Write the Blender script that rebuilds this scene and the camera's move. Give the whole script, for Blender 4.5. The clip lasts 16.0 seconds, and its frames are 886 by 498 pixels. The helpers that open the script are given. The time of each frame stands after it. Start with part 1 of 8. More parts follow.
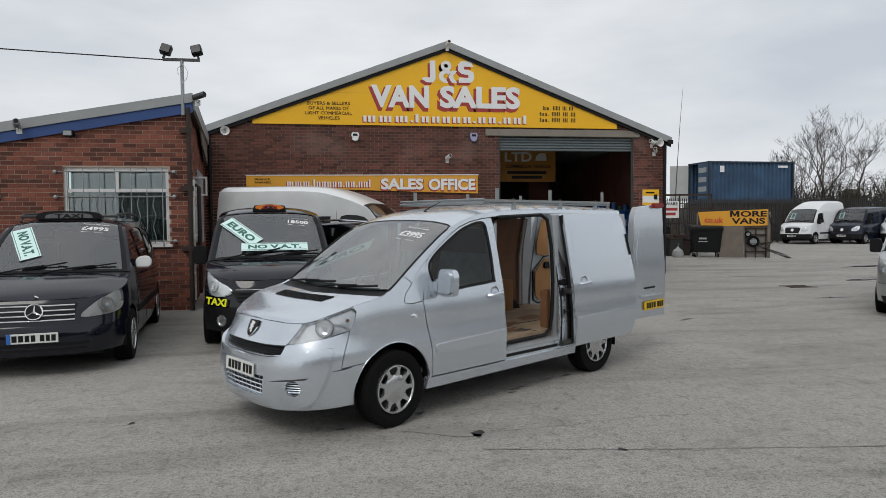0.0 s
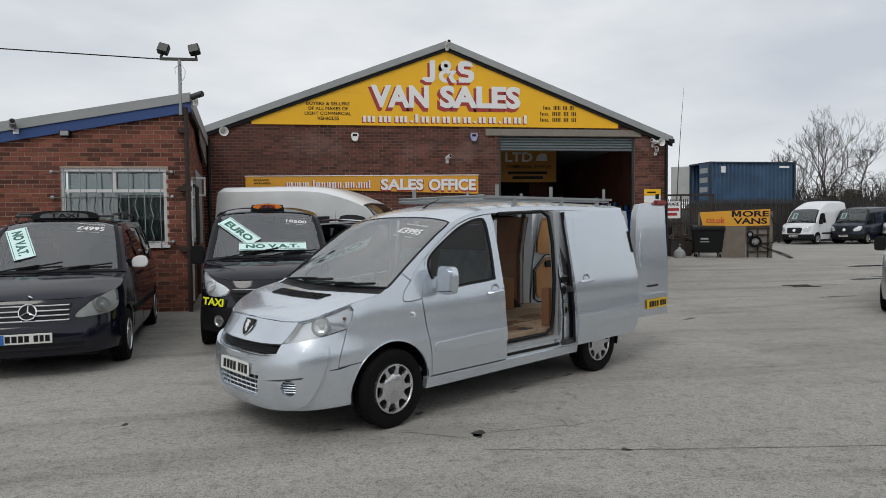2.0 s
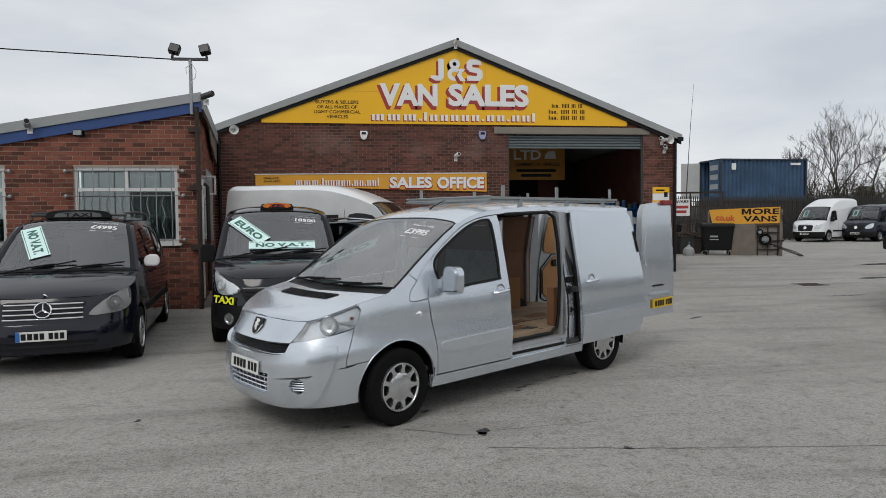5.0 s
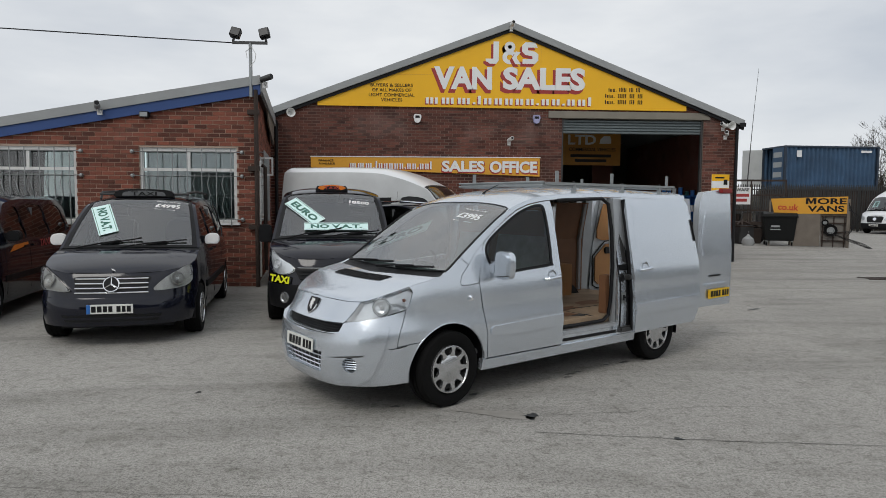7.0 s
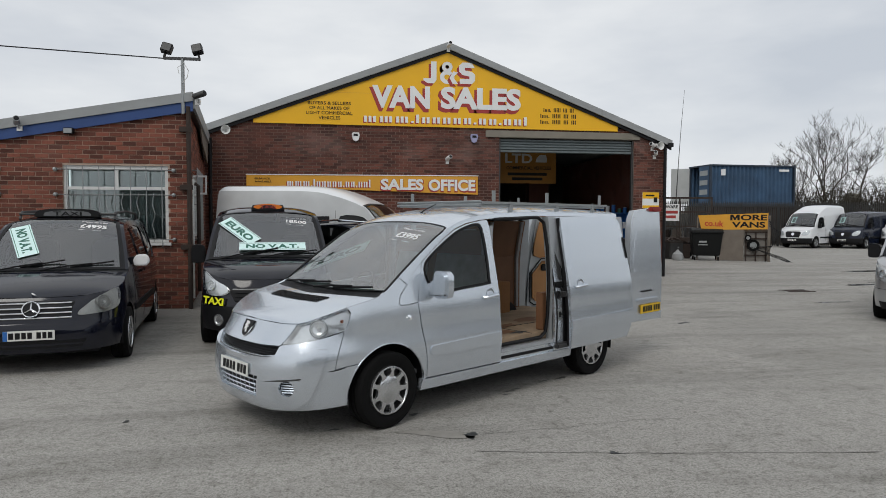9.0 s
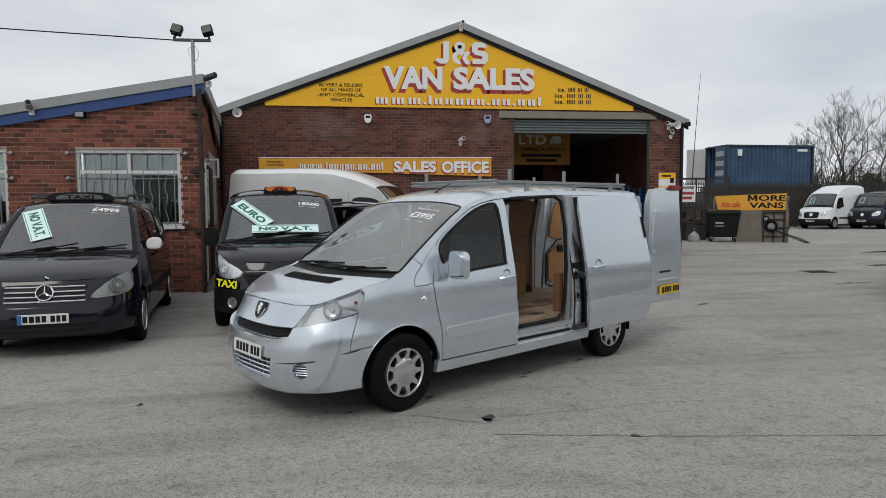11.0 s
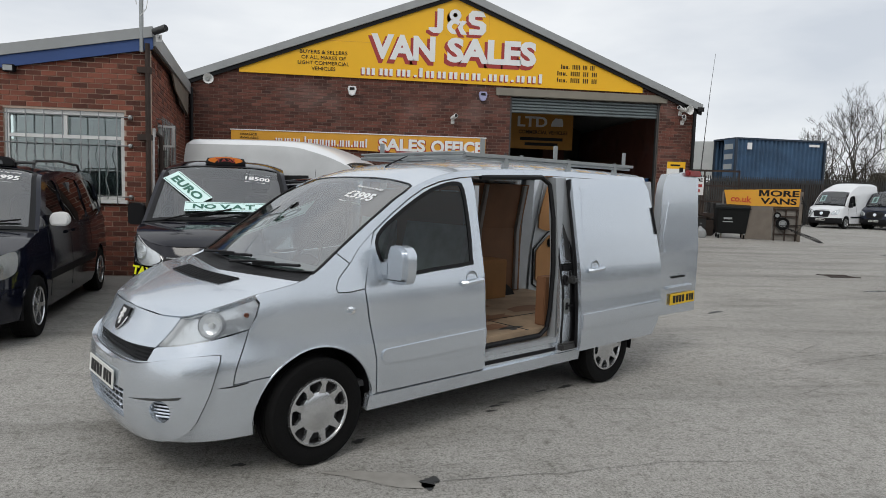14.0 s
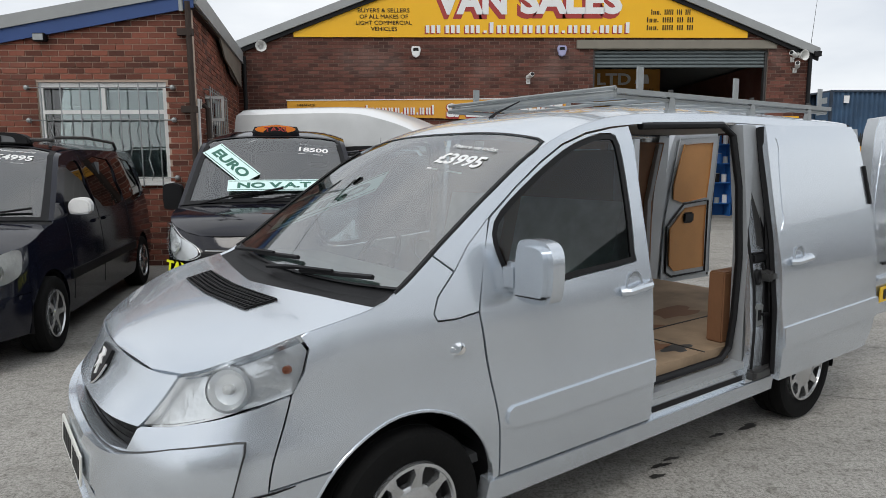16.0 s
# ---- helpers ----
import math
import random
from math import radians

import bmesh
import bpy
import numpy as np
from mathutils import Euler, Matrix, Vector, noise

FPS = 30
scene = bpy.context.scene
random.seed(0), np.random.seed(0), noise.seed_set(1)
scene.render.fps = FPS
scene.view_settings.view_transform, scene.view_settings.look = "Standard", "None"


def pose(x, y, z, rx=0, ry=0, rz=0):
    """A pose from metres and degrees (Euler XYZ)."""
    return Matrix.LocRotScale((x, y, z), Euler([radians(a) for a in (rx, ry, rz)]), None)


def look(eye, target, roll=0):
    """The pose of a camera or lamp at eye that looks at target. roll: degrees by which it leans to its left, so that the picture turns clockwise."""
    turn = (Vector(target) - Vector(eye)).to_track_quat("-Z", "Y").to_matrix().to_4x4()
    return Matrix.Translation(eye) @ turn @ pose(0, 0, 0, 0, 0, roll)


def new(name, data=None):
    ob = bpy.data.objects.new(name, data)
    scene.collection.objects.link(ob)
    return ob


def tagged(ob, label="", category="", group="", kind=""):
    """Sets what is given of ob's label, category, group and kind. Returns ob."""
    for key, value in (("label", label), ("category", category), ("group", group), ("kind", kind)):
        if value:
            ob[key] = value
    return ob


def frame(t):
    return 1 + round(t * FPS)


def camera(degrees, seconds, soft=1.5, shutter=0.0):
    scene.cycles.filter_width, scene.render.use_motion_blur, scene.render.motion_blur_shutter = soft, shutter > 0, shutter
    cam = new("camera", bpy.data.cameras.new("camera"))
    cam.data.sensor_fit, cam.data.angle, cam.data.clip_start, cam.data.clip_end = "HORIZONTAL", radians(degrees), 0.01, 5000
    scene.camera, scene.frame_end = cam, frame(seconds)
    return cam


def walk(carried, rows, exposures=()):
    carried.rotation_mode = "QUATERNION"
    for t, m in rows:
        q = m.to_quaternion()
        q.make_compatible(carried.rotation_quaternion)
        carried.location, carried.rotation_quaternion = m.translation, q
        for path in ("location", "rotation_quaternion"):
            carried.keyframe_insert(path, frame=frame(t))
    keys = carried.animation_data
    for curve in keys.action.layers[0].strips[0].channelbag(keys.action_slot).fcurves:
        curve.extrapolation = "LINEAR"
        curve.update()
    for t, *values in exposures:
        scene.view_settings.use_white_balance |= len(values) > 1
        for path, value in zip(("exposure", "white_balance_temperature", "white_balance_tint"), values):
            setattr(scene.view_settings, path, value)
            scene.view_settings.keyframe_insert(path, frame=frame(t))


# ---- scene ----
cam = camera(68.0, 16.0, soft=0.6)
PATH = [
    (0, (0.040, 0.102, 1.791), (0.321, 2.080, 1.702), -0.40),
    (0.5, (0.054, 0.126, 1.787), (0.354, 2.101, 1.692), -0.40),
    (1, (0.067, 0.151, 1.775), (0.356, 2.129, 1.704), -0.50),
    (1.5, (0.066, 0.168, 1.761), (0.356, 2.146, 1.698), -0.80),
    (2, (0.073, 0.211, 1.736), (0.351, 2.190, 1.654), -0.60),
    (2.5, (0.070, 0.157, 1.773), (0.321, 2.139, 1.674), -0.40),
    (3, (0.066, 0.166, 1.779), (0.326, 2.146, 1.676), -0.70),
    (3.5, (0.069, 0.170, 1.772), (0.332, 2.151, 1.684), -0.60),
    (6, (0.100, 0.096, 1.779), (0.304, 2.083, 1.671), -0.46),
    (6.5, (0.086, 0.155, 1.767), (0.192, 2.148, 1.629), -0.22),
    (7, (0.072, 0.088, 1.782), (0.169, 2.081, 1.641), 0.42),
    (7.5, (0.062, 0.114, 1.795), (0.251, 2.102, 1.690), 0.42),
    (8, (0.080, 0.106, 1.794), (0.325, 2.089, 1.707), -0.62),
    (8.5, (0.082, 0.084, 1.804), (0.363, 2.063, 1.718), 0.08),
    (10.8, (0.124, 0.170, 1.790), (0.368, 2.151, 1.663), 0.39),
    (11, (0.084, 0.217, 1.762), (0.323, 2.198, 1.625), -0.25),
    (11.5, (0.032, 0.430, 1.767), (0.320, 2.405, 1.628), 0.15),
    (12, (0.068, 0.570, 1.764), (0.390, 2.540, 1.628), -1.13),
    (12.5, (0.278, 0.865, 1.744), (0.375, 2.856, 1.589), -1.04),
    (13, (0.419, 1.129, 1.729), (0.599, 3.111, 1.525), -0.76),
    (13.5, (0.532, 1.426, 1.746), (0.898, 3.382, 1.544), 0.17),
    (14, (0.676, 1.749, 1.717), (0.913, 3.726, 1.535), 1.80),
    (14.5, (0.702, 2.149, 1.693), (0.848, 4.128, 1.447), 0.40),
    (15, (0.606, 2.546, 1.713), (0.787, 4.528, 1.515), -0.26),
    (15.5, (0.601, 3.027, 1.687), (0.645, 5.020, 1.523), -0.38),
    (16, (0.482, 3.431, 1.652), (0.531, 5.413, 1.384), -0.27),
]
walk(cam, [(t, look(eye, target, roll)) for t, eye, target, roll in PATH], [(0.0, 0.0), (11.0, 0.0), (13.0, 0.05), (14.5, 0.22), (16.0, 0.3)])

# ---- world, sun ----
world = bpy.data.worlds.new("overcast")
scene.world = world
world.use_nodes = True
wt = world.node_tree
wt.nodes.clear()
w_out = wt.nodes.new("ShaderNodeOutputWorld")
w_bg = wt.nodes.new("ShaderNodeBackground")
w_sky = wt.nodes.new("ShaderNodeTexSky")
w_sky.sky_type, w_sky.sun_disc = "NISHITA", False
w_sky.sun_elevation, w_sky.sun_rotation = radians(38), radians(200)
w_map = wt.nodes.new("ShaderNodeMapping")
w_tc = wt.nodes.new("ShaderNodeTexCoord")
w_map.inputs["Scale"].default_value = (1.0, 1.0, 3.2)
w_n = wt.nodes.new("ShaderNodeTexNoise")
w_n.inputs["Scale"].default_value, w_n.inputs["Detail"].default_value, w_n.inputs["Roughness"].default_value = 2.3, 5.0, 0.52
w_r = wt.nodes.new("ShaderNodeValToRGB")
w_r.color_ramp.elements[0].position, w_r.color_ramp.elements[0].color = 0.30, (5.7, 6.1, 6.68, 1)
w_r.color_ramp.elements[1].position, w_r.color_ramp.elements[1].color = 0.66, (8.3, 8.5, 8.68, 1)
w_mix = wt.nodes.new("ShaderNodeMixRGB")
w_mix.inputs["Fac"].default_value = 0.95
wt.links.new(w_tc.outputs["Generated"], w_map.inputs["Vector"])
wt.links.new(w_map.outputs["Vector"], w_n.inputs["Vector"])
wt.links.new(w_n.outputs["Fac"], w_r.inputs["Fac"])
wt.links.new(w_sky.outputs["Color"], w_mix.inputs["Color1"])
wt.links.new(w_r.outputs["Color"], w_mix.inputs["Color2"])
wt.links.new(w_mix.outputs["Color"], w_bg.inputs["Color"])
w_bg.inputs["Strength"].default_value = 0.1
wt.links.new(w_bg.outputs["Background"], w_out.inputs["Surface"])
sun = new("sun", bpy.data.lights.new("sun", "SUN"))
sun.data.energy, sun.data.angle, sun.data.color = 0.9, radians(25), (1.0, 0.97, 0.92)
sun.matrix_world = look((-14, -26, 34), (0, 0, 0))


# ---- materials ----
def mat(name, color, rough=0.6, metal=0.0, vary=0.12, scale=6.0, bump=0.0, bscale=60.0, coat=0.0, island=0.0, fine=0.06, spec=0.5):
    m = bpy.data.materials.new(name)
    m.use_nodes = True
    t = m.node_tree
    b = t.nodes["Principled BSDF"]
    b.inputs["Roughness"].default_value, b.inputs["Metallic"].default_value = rough, metal
    b.inputs["Coat Weight"].default_value, b.inputs["Coat Roughness"].default_value = coat, 0.04
    b.inputs["Specular IOR Level"].default_value = spec
    tc = t.nodes.new("ShaderNodeTexCoord")
    n1 = t.nodes.new("ShaderNodeTexNoise")
    n1.inputs["Scale"].default_value, n1.inputs["Detail"].default_value = scale, 6
    n2 = t.nodes.new("ShaderNodeTexNoise")
    n2.inputs["Scale"].default_value, n2.inputs["Detail"].default_value = bscale, 3
    for n in (n1, n2):
        t.links.new(tc.outputs["Object"], n.inputs["Vector"])
    add = t.nodes.new("ShaderNodeMath")
    add.operation = "MULTIPLY_ADD"
    add.inputs[1].default_value, add.inputs[2].default_value = 2 * vary, 1 - vary
    t.links.new(n1.outputs["Fac"], add.inputs[0])
    add2 = t.nodes.new("ShaderNodeMath")
    add2.operation = "MULTIPLY_ADD"
    add2.inputs[1].default_value = 2 * fine
    t.links.new(n2.outputs["Fac"], add2.inputs[0])
    sub = t.nodes.new("ShaderNodeMath")
    sub.operation = "SUBTRACT"
    sub.inputs[1].default_value = fine
    t.links.new(add.outputs[0], sub.inputs[0])
    t.links.new(sub.outputs[0], add2.inputs[2])
    last = add2.outputs[0]
    if island:
        g, o = t.nodes.new("ShaderNodeNewGeometry"), t.nodes.new("ShaderNodeObjectInfo")
        s1 = t.nodes.new("ShaderNodeMath")
        s1.operation = "ADD"
        t.links.new(g.outputs["Random Per Island"], s1.inputs[0])
        t.links.new(o.outputs["Random"], s1.inputs[1])
        fr = t.nodes.new("ShaderNodeMath")
        fr.operation = "FRACT"
        t.links.new(s1.outputs[0], fr.inputs[0])
        s2 = t.nodes.new("ShaderNodeMath")
        s2.operation = "MULTIPLY_ADD"
        s2.inputs[1].default_value, s2.inputs[2].default_value = 2 * island, 1 - island
        t.links.new(fr.outputs[0], s2.inputs[0])
        s3 = t.nodes.new("ShaderNodeMath")
        s3.operation = "MULTIPLY"
        t.links.new(s2.outputs[0], s3.inputs[0])
        t.links.new(last, s3.inputs[1])
        last = s3.outputs[0]
    vm = t.nodes.new("ShaderNodeVectorMath")
    vm.operation = "SCALE"
    vm.inputs[0].default_value = color
    t.links.new(last, vm.inputs["Scale"])
    t.links.new(vm.outputs[0], b.inputs["Base Color"])
    if bump:
        bp = t.nodes.new("ShaderNodeBump")
        bp.inputs["Strength"].default_value, bp.inputs["Distance"].default_value = bump, 0.01
        t.links.new(n2.outputs["Fac"], bp.inputs["Height"])
        t.links.new(bp.outputs["Normal"], b.inputs["Normal"])
    return m


def glass_mat(name, tint, gloss=1.0, rough=0.01, ior=1.55):
    m = bpy.data.materials.new(name)
    m.use_nodes = True
    t = m.node_tree
    t.nodes.clear()
    out, mix = t.nodes.new("ShaderNodeOutputMaterial"), t.nodes.new("ShaderNodeMixShader")
    tr, gl, fr = t.nodes.new("ShaderNodeBsdfTransparent"), t.nodes.new("ShaderNodeBsdfGlossy"), t.nodes.new("ShaderNodeFresnel")
    tr.inputs["Color"].default_value = (*tint, 1)
    gl.inputs["Roughness"].default_value, gl.inputs["Color"].default_value = rough, (gloss, gloss, gloss, 1)
    fr.inputs["IOR"].default_value = ior
    t.links.new(fr.outputs[0], mix.inputs[0])
    t.links.new(tr.outputs[0], mix.inputs[1])
    t.links.new(gl.outputs[0], mix.inputs[2])
    t.links.new(mix.outputs[0], out.inputs[0])
    return m


def emit_mat(name, color, strength):
    m = bpy.data.materials.new(name)
    m.use_nodes = True
    b = m.node_tree.nodes["Principled BSDF"]
    b.inputs["Base Color"].default_value = (*color, 1)
    b.inputs["Emission Color"].default_value, b.inputs["Emission Strength"].default_value = (*color, 1), strength
    return m


def concrete_mat():
    m = mat("yard_concrete", (0.418, 0.400, 0.370), 0.88, vary=0.2, scale=0.35, bump=0.6, bscale=60, fine=0.16)
    t = m.node_tree
    b = t.nodes["Principled BSDF"]
    src = b.inputs["Base Color"].links[0].from_socket
    tc = t.nodes.new("ShaderNodeTexCoord")
    st = t.nodes.new("ShaderNodeMapping")
    st.inputs["Scale"].default_value, st.inputs["Rotation"].default_value = (0.16, 0.9, 1), (0, 0, 0.12)
    t.links.new(tc.outputs["Object"], st.inputs["Vector"])
    prev = src
    for vec, scale, det, dist, lo, hi, dark in ((st.outputs[0], 1.1, 10, 1.2, 0.50, 0.76, 0.64), (tc.outputs["Object"], 2.6, 10, 0.6, 0.54, 0.74, 0.80), (tc.outputs["Object"], 11, 10, 0.3, 0.52, 0.70, 0.74), (tc.outputs["Object"], 28, 8, 0.2, 0.50, 0.66, 0.72), (tc.outputs["Object"], 62, 8, 0.0, 0.48, 0.64, 0.60), (tc.outputs["Object"], 190, 3, 0.0, 0.47, 0.68, 0.50)):
        n = t.nodes.new("ShaderNodeTexNoise")
        n.inputs["Scale"].default_value, n.inputs["Detail"].default_value, n.inputs["Distortion"].default_value = scale, det, dist
        t.links.new(vec, n.inputs["Vector"])
        r = t.nodes.new("ShaderNodeValToRGB")
        r.color_ramp.elements[0].position, r.color_ramp.elements[1].position = lo, hi
        r.color_ramp.elements[0].color, r.color_ramp.elements[1].color = (1, 1, 1, 1), (dark, dark, dark * 0.98, 1)
        t.links.new(n.outputs["Fac"], r.inputs["Fac"])
        mx = t.nodes.new("ShaderNodeMixRGB")
        mx.blend_type, mx.inputs["Fac"].default_value = "MULTIPLY", 1
        t.links.new(prev, mx.inputs["Color1"])
        t.links.new(r.outputs["Color"], mx.inputs["Color2"])
        prev = mx.outputs["Color"]
    vo = t.nodes.new("ShaderNodeTexVoronoi")
    vo.feature = "DISTANCE_TO_EDGE"
    vo.inputs["Scale"].default_value = 0.33
    wn = t.nodes.new("ShaderNodeTexNoise")
    wn.inputs["Scale"].default_value, wn.inputs["Detail"].default_value = 1.7, 6
    t.links.new(tc.outputs["Object"], wn.inputs["Vector"])
    av = t.nodes.new("ShaderNodeMixRGB")
    av.blend_type, av.inputs["Fac"].default_value = "ADD", 0.9
    t.links.new(tc.outputs["Object"], av.inputs["Color1"])
    t.links.new(wn.outputs["Color"], av.inputs["Color2"])
    t.links.new(av.outputs["Color"], vo.inputs["Vector"])
    r = t.nodes.new("ShaderNodeValToRGB")
    r.color_ramp.elements[0].position, r.color_ramp.elements[1].position = 0.0, 0.004
    r.color_ramp.elements[0].color = (0.84, 0.84, 0.83, 1)
    t.links.new(vo.outputs["Distance"], r.inputs["Fac"])
    mx = t.nodes.new("ShaderNodeMixRGB")
    mx.blend_type, mx.inputs["Fac"].default_value = "MULTIPLY", 1
    t.links.new(prev, mx.inputs["Color1"])
    t.links.new(r.outputs["Color"], mx.inputs["Color2"])
    t.links.new(mx.outputs["Color"], b.inputs["Base Color"])
    return m


M_CONC = concrete_mat()
M_BRICK = mat("red_brick", (0.170, 0.054, 0.033), 0.9, vary=0.25, scale=1.2, bump=0.5, bscale=90, island=0.55, fine=0.18)
M_BRICK2 = mat("dark_red_brick", (0.112, 0.040, 0.028), 0.9, vary=0.42, scale=0.45, bump=0.5, bscale=90, island=0.50, fine=0.18)


def efflorescence(m, lo=0.55, hi=0.78, amount=0.32):
    """Pale salt bloom and soot in patches over brickwork."""
    t = m.node_tree
    b = t.nodes["Principled BSDF"]
    prev = b.inputs["Base Color"].links[0].from_socket
    tc = t.nodes.new("ShaderNodeTexCoord")
    for scale, color, a in ((0.9, (0.30, 0.235, 0.21, 1), amount), (1.7, (0.028, 0.018, 0.016, 1), 0.55)):
        n = t.nodes.new("ShaderNodeTexNoise")
        n.inputs["Scale"].default_value, n.inputs["Detail"].default_value = scale, 9
        t.links.new(tc.outputs["Object"], n.inputs["Vector"])
        r = t.nodes.new("ShaderNodeMapRange")
        r.inputs["From Min"].default_value, r.inputs["From Max"].default_value, r.inputs["To Max"].default_value = lo, hi, a
        t.links.new(n.outputs["Fac"], r.inputs["Value"])
        mx = t.nodes.new("ShaderNodeMixRGB")
        t.links.new(r.outputs["Result"], mx.inputs["Fac"])
        t.links.new(prev, mx.inputs["Color1"])
        mx.inputs["Color2"].default_value = color
        prev = mx.outputs["Color"]
    t.links.new(prev, b.inputs["Base Color"])


efflorescence(M_BRICK2)
efflorescence(M_BRICK, 0.60, 0.85, 0.2)
M_MORTAR = mat("mortar", (0.45, 0.345, 0.275), 0.95, vary=0.25, scale=1.5, bump=0.4, bscale=80)
M_MORTAR2 = mat("dark_mortar", (0.25, 0.185, 0.15), 0.95, vary=0.3, scale=0.7, bump=0.4, bscale=80)
# Sign yellow with the doorway's shade darkened into its colour.
M_SHADESIGN = mat("shaded_yellow_sign", (0.46, 0.21, 0.03), 0.6, vary=0.2, scale=3)
M_YELLOW = mat("yellow_sign", (0.88, 0.47, 0.004), 0.45, vary=0.05, scale=2)
M_YELLOW2 = mat("faded_yellow_sign", (0.72, 0.35, 0.03), 0.5, vary=0.1, scale=2)
M_WHITE = mat("white_paint", (0.8, 0.8, 0.79), 0.4, vary=0.05, scale=3)
M_UPVC = mat("white_upvc", (0.72, 0.72, 0.70), 0.35, vary=0.06, scale=4)
M_REDL = mat("red_letter_shadow", (0.36, 0.035, 0.03), 0.5, vary=0.08)
M_BLACK = mat("black_paint", (0.008, 0.008, 0.009), 0.5, vary=0.15, spec=0.25)
M_BLUE = mat("blue_fascia", (0.020, 0.060, 0.20), 0.5, vary=0.15, scale=3, bump=0.1)
M_GREY = mat("grey_roof_edge", (0.30, 0.31, 0.31), 0.6, vary=0.15, scale=3)
M_STEEL = mat("galvanised_steel", (0.33, 0.345, 0.345), 0.45, 0.75, vary=0.2, scale=9, bump=0.1)
M_DSTEEL = mat("dark_steel", (0.07, 0.07, 0.07), 0.5, 0.5, vary=0.25, scale=5)
M_LINTEL = mat("stained_concrete_lintel", (0.22, 0.20, 0.165), 0.9, vary=0.25, scale=2, bump=0.3)
M_SHUT = mat("grey_green_shutter", (0.14, 0.165, 0.17), 0.5, 0.3, vary=0.12, scale=2)
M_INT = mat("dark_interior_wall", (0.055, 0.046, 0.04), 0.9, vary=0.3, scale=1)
M_RUBBER = mat("tyre_rubber", (0.006, 0.006, 0.006), 0.85, spec=0.15, vary=0.25, scale=12, bump=0.3, bscale=70)
M_TRIM = mat("black_plastic_trim", (0.008, 0.008, 0.009), 0.5, spec=0.2, vary=0.15, scale=10, bump=0.1, bscale=200)
M_DGLASS = glass_mat("tinted_window_glass", (0.035, 0.042, 0.045), ior=1.42)
M_DOORGLASS = glass_mat("green_tinted_door_glass", (0.42, 0.48, 0.48), ior=1.45)
M_VANGLASS = glass_mat("raked_windscreen_glass", (0.84, 0.93, 0.92), ior=2.5)
M_GLASS = glass_mat("window_glass", (0.84, 0.93, 0.92), ior=2.1)
M_LENS = glass_mat("clear_lamp_lens", (0.92, 0.94, 0.95))
M_CHROME = mat("chrome", (0.86, 0.87, 0.88), 0.10, 1.0, vary=0.05)
M_REFL = mat("lamp_reflector", (0.90, 0.91, 0.92), 0.16, 0.40, vary=0.08, scale=14, bump=0.8, bscale=13)
M_REFL2 = mat("dull_lamp_reflector", (0.40, 0.39, 0.36), 0.3, 0.4, vary=0.2, scale=14, bump=0.5, bscale=40)
M_RIM = mat("silver_wheel_trim", (0.62, 0.63, 0.64), 0.22, 0.85, vary=0.1, scale=12)
M_SILVER = mat("silver_metallic_paint", (0.635, 0.682, 0.735), 0.25, 0.74, vary=0.04, scale=2, coat=0.6, fine=0.03, bscale=400)
M_SILVER2 = mat("grey_silver_paint", (0.40, 0.41, 0.42), 0.36, 0.55, vary=0.04, scale=2, coat=0.8)
M_NAVY = mat("black_blue_paint", (0.007, 0.007, 0.012), 0.08, 0.0, vary=0.1, scale=3, spec=0.5)
M_VITO = mat("black_car_paint", (0.006, 0.007, 0.014), 0.09, 0.0, vary=0.1, scale=3, spec=0.5)
M_DBLUE = mat("dark_blue_paint", (0.008, 0.012, 0.026), 0.2, 0.0, vary=0.1, scale=3, spec=0.4)
M_VANWHITE = mat("white_van_paint", (0.74, 0.75, 0.76), 0.35, 0.0, vary=0.05, scale=2, coat=0.7)
# White van paint greyed to carry the shade on upright sides.
M_SHADEWHITE = mat("shaded_white_van_paint", (0.50, 0.51, 0.51), 0.5, 0.0, vary=0.16, scale=2.5, coat=0.2)
M_JAMB = mat("silver_door_jamb", (0.42, 0.44, 0.46), 0.4, 0.4, vary=0.1, scale=5)
M_PLY = mat("plywood_lining", (0.42, 0.20, 0.065), 0.62, vary=0.25, scale=3, bump=0.1)
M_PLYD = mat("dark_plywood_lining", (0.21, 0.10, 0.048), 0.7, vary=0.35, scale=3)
M_PLYF = mat("worn_plywood_floor", (0.33, 0.235, 0.15), 0.75, vary=0.9, scale=3.0, bump=0.2)
M_SEAT = mat("grey_seat_cloth", (0.06, 0.065, 0.07), 0.9, vary=0.2, scale=20, bump=0.2)
M_DASH = mat("grey_dashboard", (0.13, 0.135, 0.14), 0.7, vary=0.1, scale=20)
M_PLATEW = mat("white_plate", (0.72, 0.72, 0.68), 0.35, vary=0.05)
M_PLATEY = mat("yellow_plate", (0.80, 0.50, 0.01), 0.35, vary=0.05)
M_CARD = mat("mint_card", (0.70, 0.90, 0.87), 0.6, vary=0.05)
M_GREENL = mat("green_letters", (0.035, 0.15, 0.11), 0.6, vary=0.05)
M_NEON = mat("bright_yellow_letters", (0.85, 0.86, 0.02), 0.5, vary=0.03)
M_ORANGE = mat("orange_plastic", (0.75, 0.20, 0.015), 0.35, vary=0.06)
M_AMBER = mat("amber_bulb", (0.42, 0.13, 0.06), 0.35)
M_REDLENS = mat("red_lamp_lens", (0.26, 0.02, 0.02), 0.2, vary=0.1)
M_CONT = mat("blue_container_paint", (0.040, 0.088, 0.160), 0.65, vary=0.65, scale=0.9, bump=0.2)
M_CONT2 = mat("grey_container_paint", (0.34, 0.36, 0.36), 0.6, vary=0.25, scale=1.2)
M_FENCE = mat("weathered_palisade", (0.030, 0.030, 0.029), 0.7, vary=0.3, scale=4)
